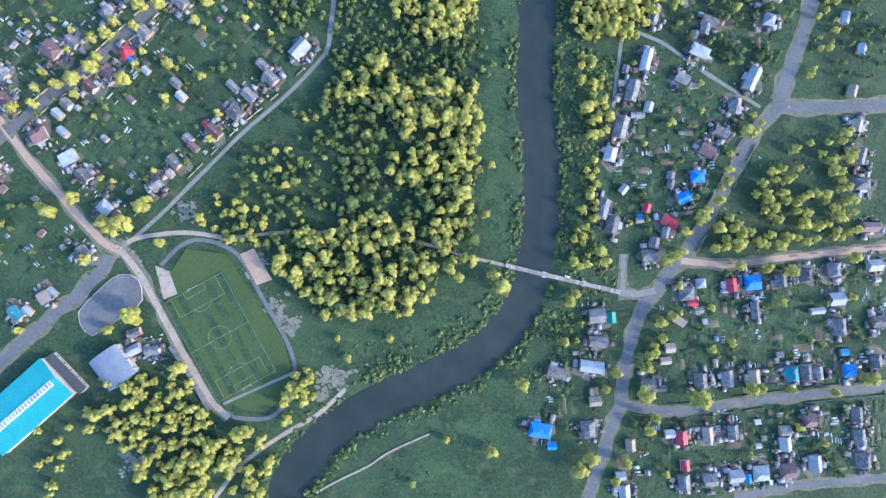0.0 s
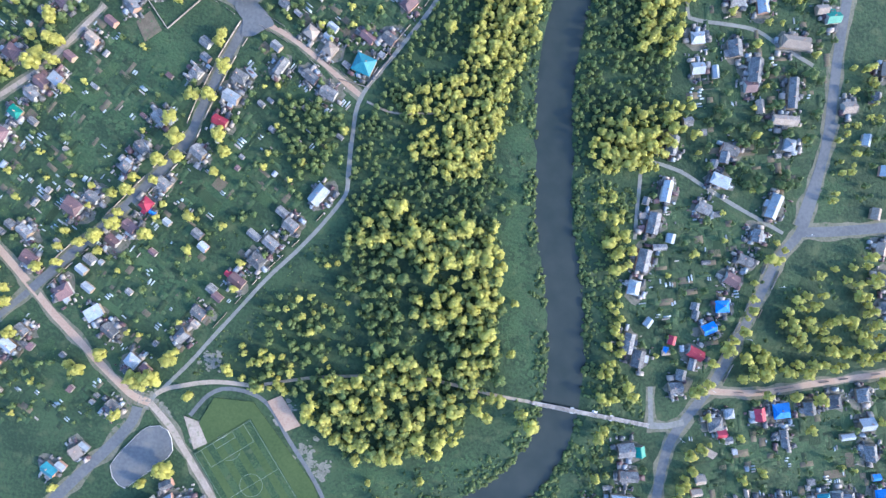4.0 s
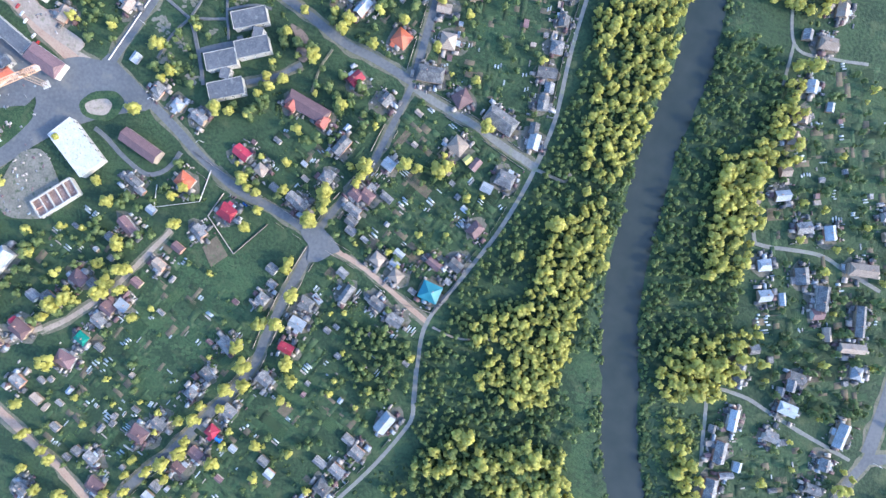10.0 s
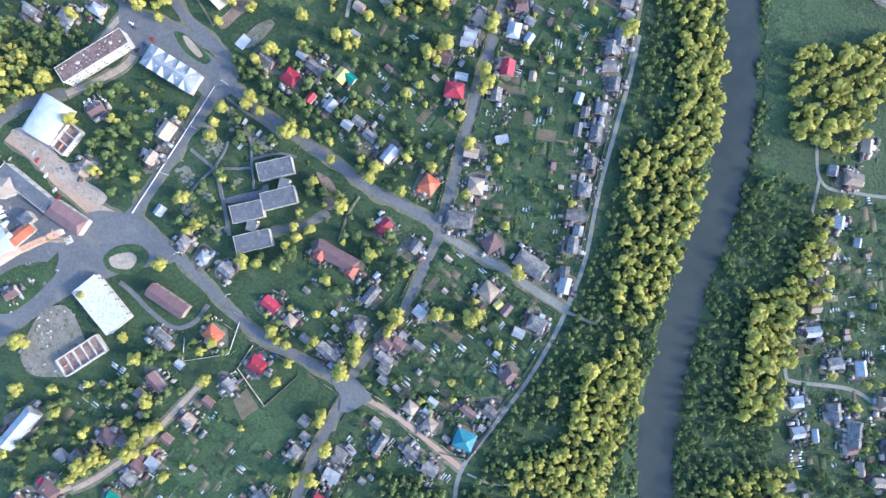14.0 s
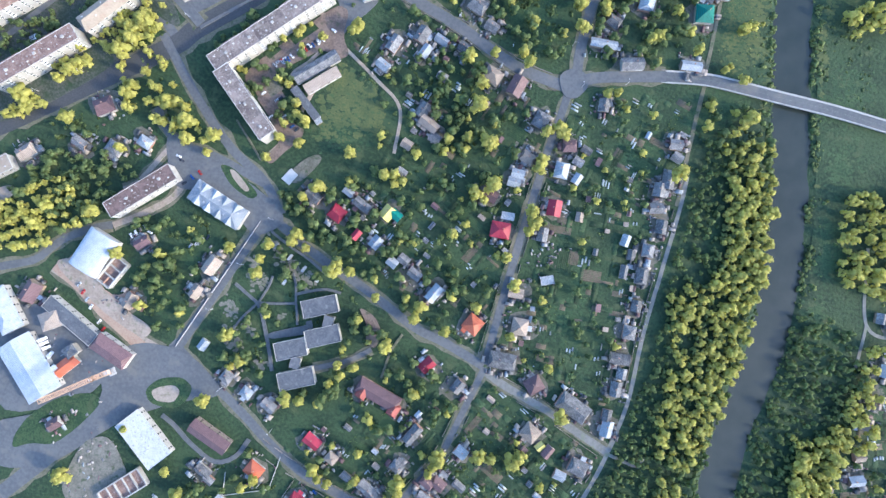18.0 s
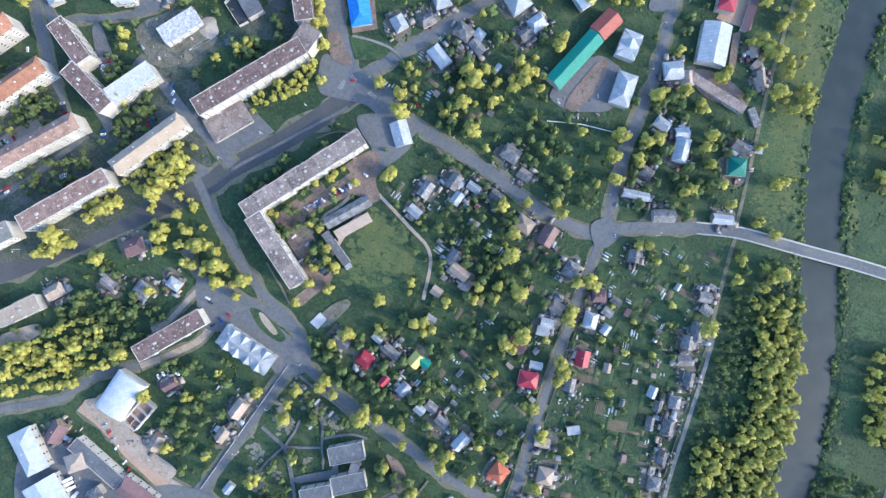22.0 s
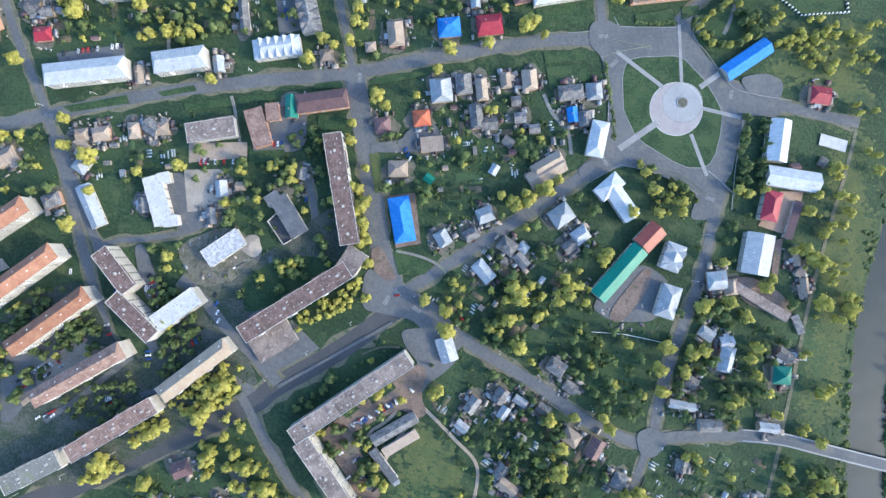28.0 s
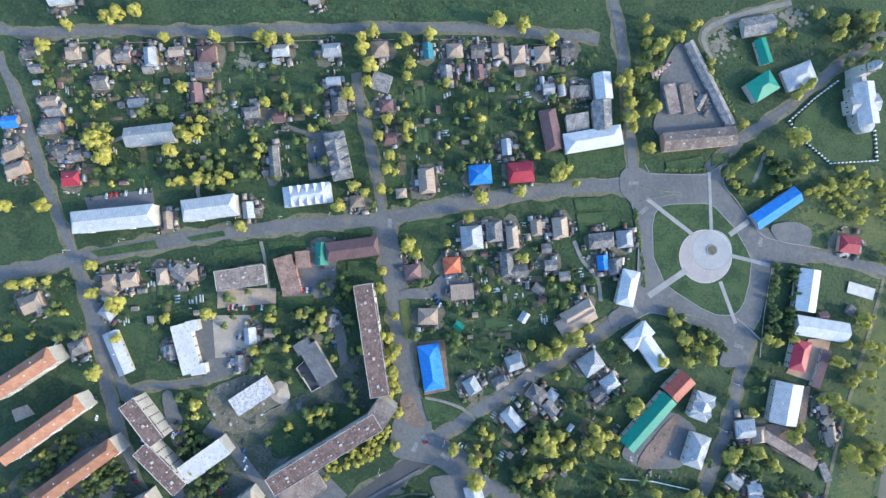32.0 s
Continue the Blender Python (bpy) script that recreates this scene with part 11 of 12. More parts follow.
greenery(8, 120, (-397.4, 403.1), (-374.2, 468.8), (-291.5, 429.9), (-310.3, 342), (-416.5, 361.8))
greenery(8, 120, (-299.5, 423.6), (-193.5, 384.8), (-233.4, 329.9), (-316.6, 350))
greenery(9, 120, (-503.6, 209.5), (-435.1, 232.8), (-358, 304.2), (-332.7, 272.3), (-421.5, 148), (-486.5, 130.3))
greenery(8, 140, (-381.8, 504.7), (-311.3, 524.4), (-196.8, 468.5), (-214.4, 417.9), (-295.3, 447.9), (-361.8, 476.1))
greenery(8, 60, (-72.4, 657), (-11.2, 657.7), (-3.8, 626.5), (-52.8, 614.6))
greenery(9, 70, (-503.3, 458.1), (-414.9, 479.6), (-457.1, 403.8), (-494.6, 404.1))
greenery(9, 120, (136.8, 308), (227.4, 324), (225.5, 205.6), (130, 212))
scrub("dense rough shrubs and saplings on the slope", 160, 0.6, 1.6, (-235.8, -38.9), (-209.4, 1.2), (-175.9, 50.5), (-151.9, 83.1), (-130.3, 108), (-117.9, 97.1), (-149.8, 41), (-184, -6.1), (-201, -29.5))
scrub("dense rough shrubs and saplings on the slope", 120, 0.6, 1.6, (6.7, 761.5), (61.1, 727.4), (73.8, 673.7), (30.3, 682))
scrub("dense rough shrubs and saplings on the slope", 160, 0.6, 1.5, (-76.5, -90.3), (6.7, -49.3), (50.8, -37.6), (31.4, -71), (-31.9, -116))
scrub("dense rough shrubs and saplings on the slope", 120, 0.5, 1.4, (107.8, 15.5), (137.8, 28.2), (139.4, -14), (113.7, -96.3), (91.9, -120.8), (76, -96.8), (108.6, -41.1))
scrub("dense rough shrubs and saplings on the slope", 90, 0.5, 1.3, (-20.1, -159.7), (91.9, -120.8), (106.1, -174.2), (-8.1, -204.1))
scrub("dense rough shrubs and saplings on the slope", 120, 0.6, 1.5, (-807.2, 977.6), (-344.6, 1095), (-340.8, 1079.4), (-804, 964.5))
scrub("dense rough shrubs and saplings on the slope", 100, 0.6, 1.5, (-256.8, 1107.8), (-154.3, 1143.3), (-109.5, 1135.5), (-152.6, 1095.9), (-242.6, 1068.5))
cover("dense shade-toned scrub on the far bank", 4.1, 0.8, 2.0, SHADELEAF, (35.6, 225.2), (62.4, 196.5), (104.5, 191.2), (99.3, 156.2), (114, 55.1), (145.6, 25.6), (148.5, 14.5), (104.3, 10.7), (87.6, 29), (66.7, 90), (53.4, 158.1))
cover("dense shade-toned scrub below the footbridge", 4.1, 0.8, 2.0, SHADELEAF, (99.1, 3.7), (143, 8.3), (126.1, -17.5), (114.2, -44.3), (109, -78.7), (80.2, -76.9), (65.8, -76), (85.2, -42.6))
cover("dense shade-toned scrub below the footbridge", 4.1, 0.8, 2.0, SHADELEAF, (52.6, -8.8), (50.8, -37.6), (26.9, -72.2), (-6.8, -104.6), (-30.8, -120.4), (-27.9, -96.2), (10.2, -62.5), (39.6, -31.1))
wood("dense saplings and tall shrubs between the lane and the river", SHADELEAF, 5.6, 0.3, 0.72, (3.7, 634.8), (12.5, 471), (6.3, 371.1), (-8.7, 293.4), (-3.5, 220.1), (-129.1, 195.4), (-128.3, 214), (-72.7, 355.2), (-64.6, 408.2), (-60.1, 479.6), (-57.3, 584), (-60, 621.4), name="thicket", fill=0.82, clear=0.3)
wood("dense saplings and tall shrubs between the lane and the river", SHADELEAF, 5.6, 0.3, 0.72, (-4.7, 162.4), (-10, 123.5), (-108.5, 101), (-127.9, 134.3), (-133.6, 203), (-60, 203), (-20, 203), name="thicket", fill=0.82, clear=0.3)
wood("dense saplings and tall shrubs on the far bank", SHADELEAF, 5.6, 0.3, 0.72, (48.1, 506.6), (101.9, 498.8), (112.7, 467.9), (106.6, 353.9), (105.8, 319.8), (108.1, 225.9), (28.1, 226.4), (21.1, 308.7), (32.2, 395.1), (44.2, 453.9), name="thicket", fill=0.82, clear=0.3)
cover("low weeds on the river slope", 7.0, 0.3, 0.9, SHADELEAF, (-57.4, 923.3), (-17.4, 932.5), (-25.4, 864.1), (-21.8, 760.7), (-13.2, 677.8), (-45.8, 680.1), (-48, 761.5), (-51.7, 855.8))
hedge_row("clipped hedge beside the square", (-276, 936.9), (-267.9, 915.2), (-259.3, 893.7), (-254.6, 878.2))
hedge_row("clipped hedge before the brick building", (-258.3, 974.4), (-244.5, 976.8), (-228.8, 981.6))
hedge_row("overgrown hedge along the earth lane", (-248.7, 1074.1), (-238.4, 1055.3), (-227, 1043.9), (-214.2, 1030.4))
rubble(60, (-500.5, 237.8), (-490.5, 276.9), (-469.5, 285.9), (-443.3, 249.6), (-452.7, 229.2), (-487.9, 222))
rubble(40, (-541.3, 405.6), (-527.5, 427.2), (-496.7, 391.7), (-472.1, 406.1), (-479.7, 376.6))
rubble(70, (-582.4, 711.8), (-538.9, 741.3), (-506, 721.4), (-527.8, 697.3), (-551.8, 682.1))
rubble(40, (-543.2, 354.9), (-494.7, 366.7), (-479.3, 342.4), (-503.6, 308.5))
rubble(30, (-237.5, 743.5), (-199.1, 761.6), (-183.2, 732.2), (-229.1, 726.6))
rubble(50, (-527.8, 312), (-481.6, 313.8), (-478.4, 282), (-511.4, 264.8))
rubble(30, (-176.3, 505.8), (-149.3, 511.4), (-147.3, 478.9), (-170.8, 478.7))
# ---- cars, fences and lamps ----
car_row(6, -37, -458, 496.6, -444.7, 509)
car_row(4, -47, -489.8, 444.9, -480.4, 454.1)
car_row(4, 73, -660.5, 586.3, -655, 601.7)
car_row(5, 43, -600.5, 577.3, -595.5, 585.4)
car_row(3, 93, -659.9, 689.3, -650.7, 658.7)
car_row(7, 88, -599.7, 680.3, -581.8, 663.5)
car_row(22, -47, -410.6, 601.2, -375.1, 633.5)
car_row(6, 43, -410.1, 604, -400.5, 613.1)
car_row(6, -37, -399.2, 576.1, -381.8, 561.3)
car_row(5, 43, -457.7, 495.6, -446, 505.2)
car_row(3, -17, -469.9, 518.5, -463.9, 512.8)
car_row(14, 94, -703.7, 840.9, -656.7, 859.3)
car_row(5, 99, -577.3, 781.2, -566.7, 785.2)
car_row(5, 99, -538.4, 921.8, -534, 911.3)
car_row(5, 93, -574.5, 783.6, -563.6, 787)
car_row(4, 84, -745.3, 732.8, -740.3, 717.9)
car_row(7, 64, -521.1, 397.6, -494.7, 366.7)
car_row(6, 74, -538.2, 344.5, -533.3, 334)
car_row(6, -6, -619.6, 672.8, -615.3, 664.6)
car_row(6, 74, -713.4, 703.7, -700, 722.9)
car_row(8, 43, -664.4, 589, -648.8, 601.8)
car_row(6, 43, -648, 557.8, -634.6, 570.1)
car_row(6, 14, -559.4, 821.3, -515.8, 813.2)
car_row(5, 73, -485.6, 659.4, -472.9, 685.7)
car_row(4, 58, -597.3, 690.4, -586.7, 674.1)
car_row(3, 94, -539.2, 823.8, -526.9, 811.4)
car_row(3, -37, -342.4, 708.1, -365.8, 728.6)
car_row(1, -28, -509.1, 363.5, -509.1, 363.5)
car_row(1, -40, -339.2, -11.2, -339.2, -11.2)
car_row(1, 0, 106.3, 10.3, 106.3, 10.3)
car_row(1, 3, 7.8, 670, 7.8, 670)
car_row(1, 23, -397.2, 714.2, -397.2, 714.2)
car_row(1, -2, -73.9, 669.9, -73.9, 669.9)
car_row(3, 57, -435.5, 451.2, -424.7, 444.1)
car_row(5, -16, -482.4, 439.8, -475.8, 450.8)
car_row(5, 72, -445.6, 444.4, -429.7, 457.1)
car_row(4, 14, -115.9, 883, -94.9, 876.1)
car_row(1, -27, -300.2, 276.9, -300.2, 276.9)
car_row(4, -17, -648.8, 702.1, -639.1, 690.3)
car_row(6, 48, -667.2, 591.8, -657.7, 586.6)
car_row(7, 48, -654.6, 589.1, -645, 598.8)
car_row(5, 20, -581.3, 625.5, -576, 614.6)
car_row(4, 100, -604.1, 581.2, -599.5, 585.1)
car_row(5, 70, -590.7, 677.2, -585.1, 665.5)
car_row(5, 120, -550.3, 637.2, -540.3, 647.9)
car_row(4, 60, -523.8, 691.8, -516.5, 680.4)
car_row(5, 40, -677.7, 582, -667.6, 574.1)
car_row(4, 30, -617.6, 638.9, -613.7, 631.9)
car_row(5, 48, -657.2, 553.4, -642.5, 559)
street_fence(6, (-237.9, 253.2), (-249.1, 219.9), (-258.7, 179.8), (-265.4, 147.6), (-285.6, 112.4), (-309.7, 73.9), (-331.3, 45.4), (-352.5, 14.7))
street_fence(6, (-354.1, 304.9), (-332.9, 295.5), (-307.3, 287.1), (-271.1, 274), (-247.8, 265.2))
street_fence(6, (-191, 413.4), (-186.9, 465.9), (-183.6, 518.4), (-179.4, 561.7))
street_fence(6, (-179.5, 396.2), (-172, 394), (-132, 381.2), (-106.3, 370.1), (-83.3, 360.9))
street_fence(6, (221.7, 155.8), (216.3, 130.4), (208.1, 97.1), (196.7, 58.3))
street_fence(6, (184.6, -77.5), (221.1, -71.7), (264.2, -54.2), (324.9, -30.1), (380.9, -9.1))
street_fence(6, (-198.7, 365), (-209.2, 325.6), (-226, 294.2), (-235.6, 273.6))
street_fence(6, (-323.5, 686.5), (-272.8, 669.8), (-221.1, 648.5), (-181.8, 640.9))
street_fence(6, (-174.1, 616.8), (-178.4, 583.1), (-182, 535.6), (-185.2, 497.6))
street_fence(4.8, (-227.7, 260.3), (-199.4, 250.2), (-172.8, 237.3), (-151.2, 225.7))
street_fence(-6, (-237.9, 253.2), (-249.1, 219.9), (-258.7, 179.8), (-265.4, 147.6), (-285.6, 112.4), (-309.7, 73.9), (-331.3, 45.4), (-352.5, 14.7))
street_fence(-6, (-354.1, 304.9), (-332.9, 295.5), (-307.3, 287.1), (-271.1, 274), (-247.8, 265.2))
street_fence(-6, (-191, 413.4), (-186.9, 465.9), (-183.6, 518.4), (-179.4, 561.7))
street_fence(-6, (-179.5, 396.2), (-172, 394), (-132, 381.2), (-106.3, 370.1), (-83.3, 360.9))
street_fence(-6, (221.7, 155.8), (216.3, 130.4), (208.1, 97.1), (196.7, 58.3))
street_fence(-6, (184.6, -77.5), (221.1, -71.7), (264.2, -54.2), (324.9, -30.1), (380.9, -9.1))
street_fence(-6, (-198.7, 365), (-209.2, 325.6), (-226, 294.2), (-235.6, 273.6))
street_fence(-6, (-323.5, 686.5), (-272.8, 669.8), (-221.1, 648.5), (-181.8, 640.9))
street_fence(-6, (-174.1, 616.8), (-178.4, 583.1), (-182, 535.6), (-185.2, 497.6))
street_fence(-4.8, (-227.7, 260.3), (-199.4, 250.2), (-172.8, 237.3), (-151.2, 225.7))
street_fence(5, (-72.9, 367.7), (-70.4, 401), (-70.1, 457.4), (-66.7, 510), (-63.2, 562.7))
street_fence(5, (-130.7, 218.5), (-116, 257.4), (-96.8, 297.3), (-82.5, 338.4))
street_fence(-5, (-130.3, 134.2), (-139.3, 115.1), (-153.7, 89.7), (-177.2, 54.9), (-188.3, 35.3), (-205.7, 4.6))
street_fence(-6, (-783.2, 953.2), (-715.1, 971.7), (-628.8, 993.5), (-542.2, 1017.7))
street_fence(-6, (-515.9, 1024.3), (-454.1, 1039.9), (-363.9, 1057))
street_fence(5, (205.3, 43.9), (232.4, 49.8), (280.2, 68.7), (353.8, 97))
lamps(8, 38, (-703.6, 790.8), (-625.2, 826.9), (-549, 855.6), (-475.7, 879.8), (-412.4, 908.1), (-326.6, 942.7))
lamps(11, 40, (-649.2, 483.4), (-550.4, 556.4), (-476.6, 619.5), (-391.5, 707.8))
lamps(7, 40, (-385.5, 712.4), (-272.8, 669.8), (-182.3, 643.1))
lamps(-6.5, 35, (-164.8, 648.9), (-129.3, 659.2), (-70.3, 670))
lamps(6, 40, (-386.9, 484.9), (-434.4, 363.7))
lamps(5, 40, (-393, 338.8), (-304.4, 292), (-240.9, 265.6))
lamps(6, 45, (243.3, 267.8), (237.2, 188.9), (208.1, 97.1), (172.7, 4.3), (173.5, -80.5))
lamps(7, 40, (-170.3, 673.9), (-167.7, 726.2), (-160.6, 779.7), (-159.5, 860.3))
trailer(-540.6, 347.2, 38)
trailer(-539, 344.3, 38)
trailer(-536.3, 341.3, 38)
trailer(-531.1, 335.6, 68)
kerb((-208.4, 986.6), (-212.2, 978.1), (-209.7, 972.1), (-198.3, 964.4), (-186, 953.6), (-173.8, 942.8), (-165.8, 939.5), (-148.8, 939.3), (-120.3, 941.5))
kerb((-276.9, 974.5), (-271.6, 968.3), (-265.9, 966.4), (-247.8, 970.8), (-227.3, 977.2))
kerb((-310.3, 953.1), (-294.4, 957.9), (-290.8, 965))
kerb((-155.6, 917.4), (-152.8, 876.3), (-148, 843.4))
strip("road_marking", [(-279.5, 939.8), (-266.2, 947.8), (-242.4, 958.4)], 0.35, LINEPAINT, "worn white line on the asphalt", ragged=0, category="road marking")
strip("road_marking", [(-274, 956.3), (-258.7, 956.3), (-242.4, 958.4)], 0.35, LINEPAINT, "worn white line on the asphalt", ragged=0, category="road marking")
strip("road_marking", [(-231.6, 863.4), (-197.1, 862.1), (-170.7, 850.8)], 0.35, LINEPAINT, "worn white line on the asphalt", ragged=0, category="road marking")
strip("road_marking", [(-174.2, 869.9), (-161.8, 863.8), (-148.1, 856.1)], 0.7, PAVING, "pale patched line across the asphalt", ragged=0, category="road marking")
crosswalk(-258, 858.5, 44, 8)
crosswalk(-169.6, 935.3, 4, 8)
crosswalk(-167.9, 848.3, 84, 8)
crosswalk(-268.5, 937.8, -36, 8)
crosswalk(-282.6, 956.6, 104, 8)
crosswalk(-206.3, 977.7, 74, 8)
crosswalk(-398.2, 716.6, 53, 8)
crosswalk(-379.6, 706.7, 63, 8)
crosswalk(-404.5, 709, -16, 8)
crosswalk(-466.6, 878.7, 14, 8)
crosswalk(-701.5, 791.3, 94, 8)
car_row(7, -36, -663.3, 591.5, -647.7, 602.1)
car_row(6, 74, -598, 678.8, -583.4, 666.1)
car_row(6, 94, -577.6, 782.2, -542.7, 790.8)
car_row(4, 74, -538.8, 681.5, -531.7, 662.2)
greenery(8, 50, (-522.6, 700.2), (-505, 717.1), (-482.7, 728.5), (-446.2, 731.3), (-468.1, 706.9), (-511.9, 668.4))
tree(-412, 49, 1)
tree(-424.6, 32, 1)
tree(-409.7, 17.1, 1)
tree(-388.7, 18.5, 1)
tree(-375.8, 4.1, 1)
tree(-426.9, 60.2, 1)
tree(-440.3, 80.2, 1)
house(-445.4, 97.1, 12, 9, -28, "slate", "gable")
house(-427.3, 86.5, 10, 7, -28, "tan", "gable")
house(-421.6, 14.2, 11, 8, -28, "slate", "gable")
house(-399.3, -0, 10, 8, -28, "brown", "gable")
house(-414.8, -16.8, 9, 7, -28, "slate", "gable")
house(-407.6, 67.9, 8, 6, -28, "slate", "gable")
greenery(11, 200, (-761.5, 919.8), (-649.8, 947.7), (-630.7, 868.9), (-733.9, 843.6))
greenery(11, 200, (-649.8, 947.7), (-523.6, 979.3), (-510.9, 907.6), (-629.6, 864.5))
greenery(8, 80, (-498.8, 915.3), (-463.5, 923.9), (-449.6, 866.5), (-477.1, 864.5))
house(291.3, 252, 9, 7, 93, "white", "gable")
house(271.7, 308.2, 10, 8, 93, "slate", "gable")
house(275.6, 332.6, 12, 9, 93, "tan", "gable")
block(-526.0, 834.2, 9.8, 13, 19.0, 2, roof=REDFELT, wall=BRICKWALL, balconies=False, vents=False, name="shop_building", label="brick wing with a red-brown roof beside the shop")
house(-513, 842.1, 20, 11, 102, "green", "gable", h=4.2)
house(-538.4, 771.1, 8, 7, 14, "tan", "gable")
house(-493.9, 792.2, 11, 8, 94, "slate", "gable")
car_row(6, 102, -523.9, 809, -508.9, 814.2)
car_row(6, 102, -577.4, 782.7, -564.7, 785.9)
car_row(3, 94, -488.7, 779.3, -483.2, 766.6)
car_row(3, 74, -416.8, 829.9, -412.1, 824)
tree(-474.9, 814.6, 1)
tree(-462.9, 840.6, 1)
tree(-461.2, 826.3, 1)
tree(-445.8, 789.5, 1)
tree(-440.4, 777, 1)
tree(-435.9, 764.3, 1)
tree(-429.7, 752, 1)
tree(-546.4, 755.6, 0.8)
tree(-521.9, 763.9, 0.9)
tree(-440.1, 860.1, 1)
tree(-448.2, 865, 1)
tree(-418.1, 873.9, 0.8)
greenery(8, 40, (-509.6, 822.9), (-489.1, 832.6), (-474.3, 793.2), (-493.4, 798.8), (-506, 808.3))

# ---- yards: trodden earth and clutter ----
# ---- trees of the river slope ----
for x, y, s in ((-57.8, 873.4, 0.7), (-58.8, 863.6, 0.6), (-59.2, 851.6, 0.8), (-55.1, 862.2, 0.7), (-55, 838.4, 0.5), (-58.1, 811.5, 0.8), (-57.4, 804.5, 0.7), (-58.8, 818.4, 0.6), (-37.2, 795.1, 0.8), (-38.8, 787.6, 0.8), (-33.7, 786.5, 0.7), (-35.1, 780.4, 0.6), (-54.9, 788.5, 0.7), (-55.7, 782.1, 0.6), (-63.2, 743.7, 0.6), (-67.2, 740.4, 0.5), (-40.4, 719.3, 0.7), (-43.3, 715.3, 0.6), (-32, 724.1, 0.5), (-53, 682.1, 0.6), (-50.2, 684.7, 0.5), (-32.6, 677.5, 0.6), (-48.4, 821, 0.6), (-49, 813.7, 0.5), (-62.4, 773.8, 0.4), (-77.8, 892.3, 0.7), (-71.3, 889.1, 0.7), (-69.3, 896.8, 0.6), (-70.9, 844, 0.7), (-68.3, 849.4, 0.7), (-72, 839, 0.6), (-78.2, 854.1, 0.5), (-93.4, 821.9, 0.7), (-75.6, 823.8, 0.6), (-78.5, 816, 0.6), (-81.9, 810.4, 0.5), (-46.5, 911.9, 0.8), (-41.4, 901.2, 0.7), (-52.1, 915.3, 0.6), (-53, 948.5, 0.7), (-66.1, 942.8, 0.7), (-70, 949, 0.6)):
    tree(x, y, s)
# ---- courtyard cars and trees ----
car(-396.6, 614.6, -27, 0, top_at(-396.6, 614.6) + 0.005)
car(-391.3, 620, -27, 0, top_at(-391.3, 620) + 0.005)
car(-388.2, 623, -26, 0, top_at(-388.2, 623) + 0.005)
car(-384.7, 626.1, -24, 0, top_at(-384.7, 626.1) + 0.005)
car(-378.5, 631.8, -22, 1, top_at(-378.5, 631.8) + 0.005)
car(-408.3, 604.5, -22, 1, top_at(-408.3, 604.5) + 0.005)
car(-403.6, 608.4, -24, 1, top_at(-403.6, 608.4) + 0.005)
car(-413.7, 601.4, -28, 2, top_at(-413.7, 601.4) + 0.005)
car(-368.3, 642.5, -23, 0, top_at(-368.3, 642.5) + 0.005)
car(-400.3, 577.3, 50, 1, top_at(-400.3, 577.3) + 0.005)
car(-397.9, 579.3, 49, 2, top_at(-397.9, 579.3) + 0.005)
car(-383.6, 559.2, 49, 4, top_at(-383.6, 559.2) + 0.005)
car(-379.5, 557.7, 50, 2, top_at(-379.5, 557.7) + 0.005)
car(-402.1, 562.9, 53, 0, top_at(-402.1, 562.9) + 0.005)
car(-391.6, 565.8, 49, 1, top_at(-391.6, 565.8) + 0.005)
car(-412.1, 580.3, 47, 0, top_at(-412.1, 580.3) + 0.005)
car(-380.4, 629.9, -27, 2, top_at(-380.4, 629.9) + 0.005)
tree(-391.6, 637.7, 0.75, dark=False)
tree(-396.5, 632.8, 0.6, dark=False)
tree(-405.3, 626.2, 0.5, dark=False)
tree(-386.6, 642.6, 0.55, dark=False)
tree(-413.8, 616.3, 0.65, dark=True)
tree(-410.9, 620.3, 0.5, dark=True)
tree(-429.7, 594.1, 0.55, dark=False)
tree(-433.6, 594.6, 0.5, dark=False)
tree(-424.9, 581.2, 0.6, dark=True)
tree(-420.3, 577.1, 0.5, dark=True)
tree(-374.5, 634.5, 0.6, dark=False)
tree(-396.6, 567.4, 0.6, dark=True)
tree(-384.5, 565.5, 0.7, dark=True)
tree(-378, 563.2, 0.6, dark=True)
tree(-393.9, 571.8, 0.55, dark=False)
tree(-372, 561.7, 0.6, dark=False)
tree(-372.8, 548.5, 0.8, dark=False)
tree(-375.4, 545.6, 0.6, dark=False)
tree(-392.7, 595.4, 0.7, dark=True)
tree(-398.5, 596.4, 0.6, dark=True)
tree(-393.7, 591.4, 0.6, dark=False)
tree(-374.2, 622.9, 0.5, dark=True)
Vs, Fs, k = [], [], 0
for x, y, a, b, yaw in YARDS:
    c, n = math.cos(radians(yaw)), math.sin(radians(yaw))
    ring = [(x, y, 0.035)]
    for i in range(14):
        t = i * 2 * math.pi / 14
        r = 1 + 0.5 * noise.noise((x * 0.3 + math.cos(t) * 1.3, y * 0.3 + math.sin(t) * 1.3, 2.0))
        u, v = a * r * math.cos(t), b * r * math.sin(t)
        ring.append((x + u * c - v * n, y + u * n + v * c, 0.006))
    Vs.append(np.array(ring))
    Fs.append(np.array([(0, i, i % 14 + 1) for i in range(1, 15)]) + k)
    k += 15
tagged(link("yard_earth", arrays("yard_earth", np.concatenate(Vs), np.concatenate(Fs)), YARD), label="patches of trodden earth round the houses", category="ground", kind="stuff")
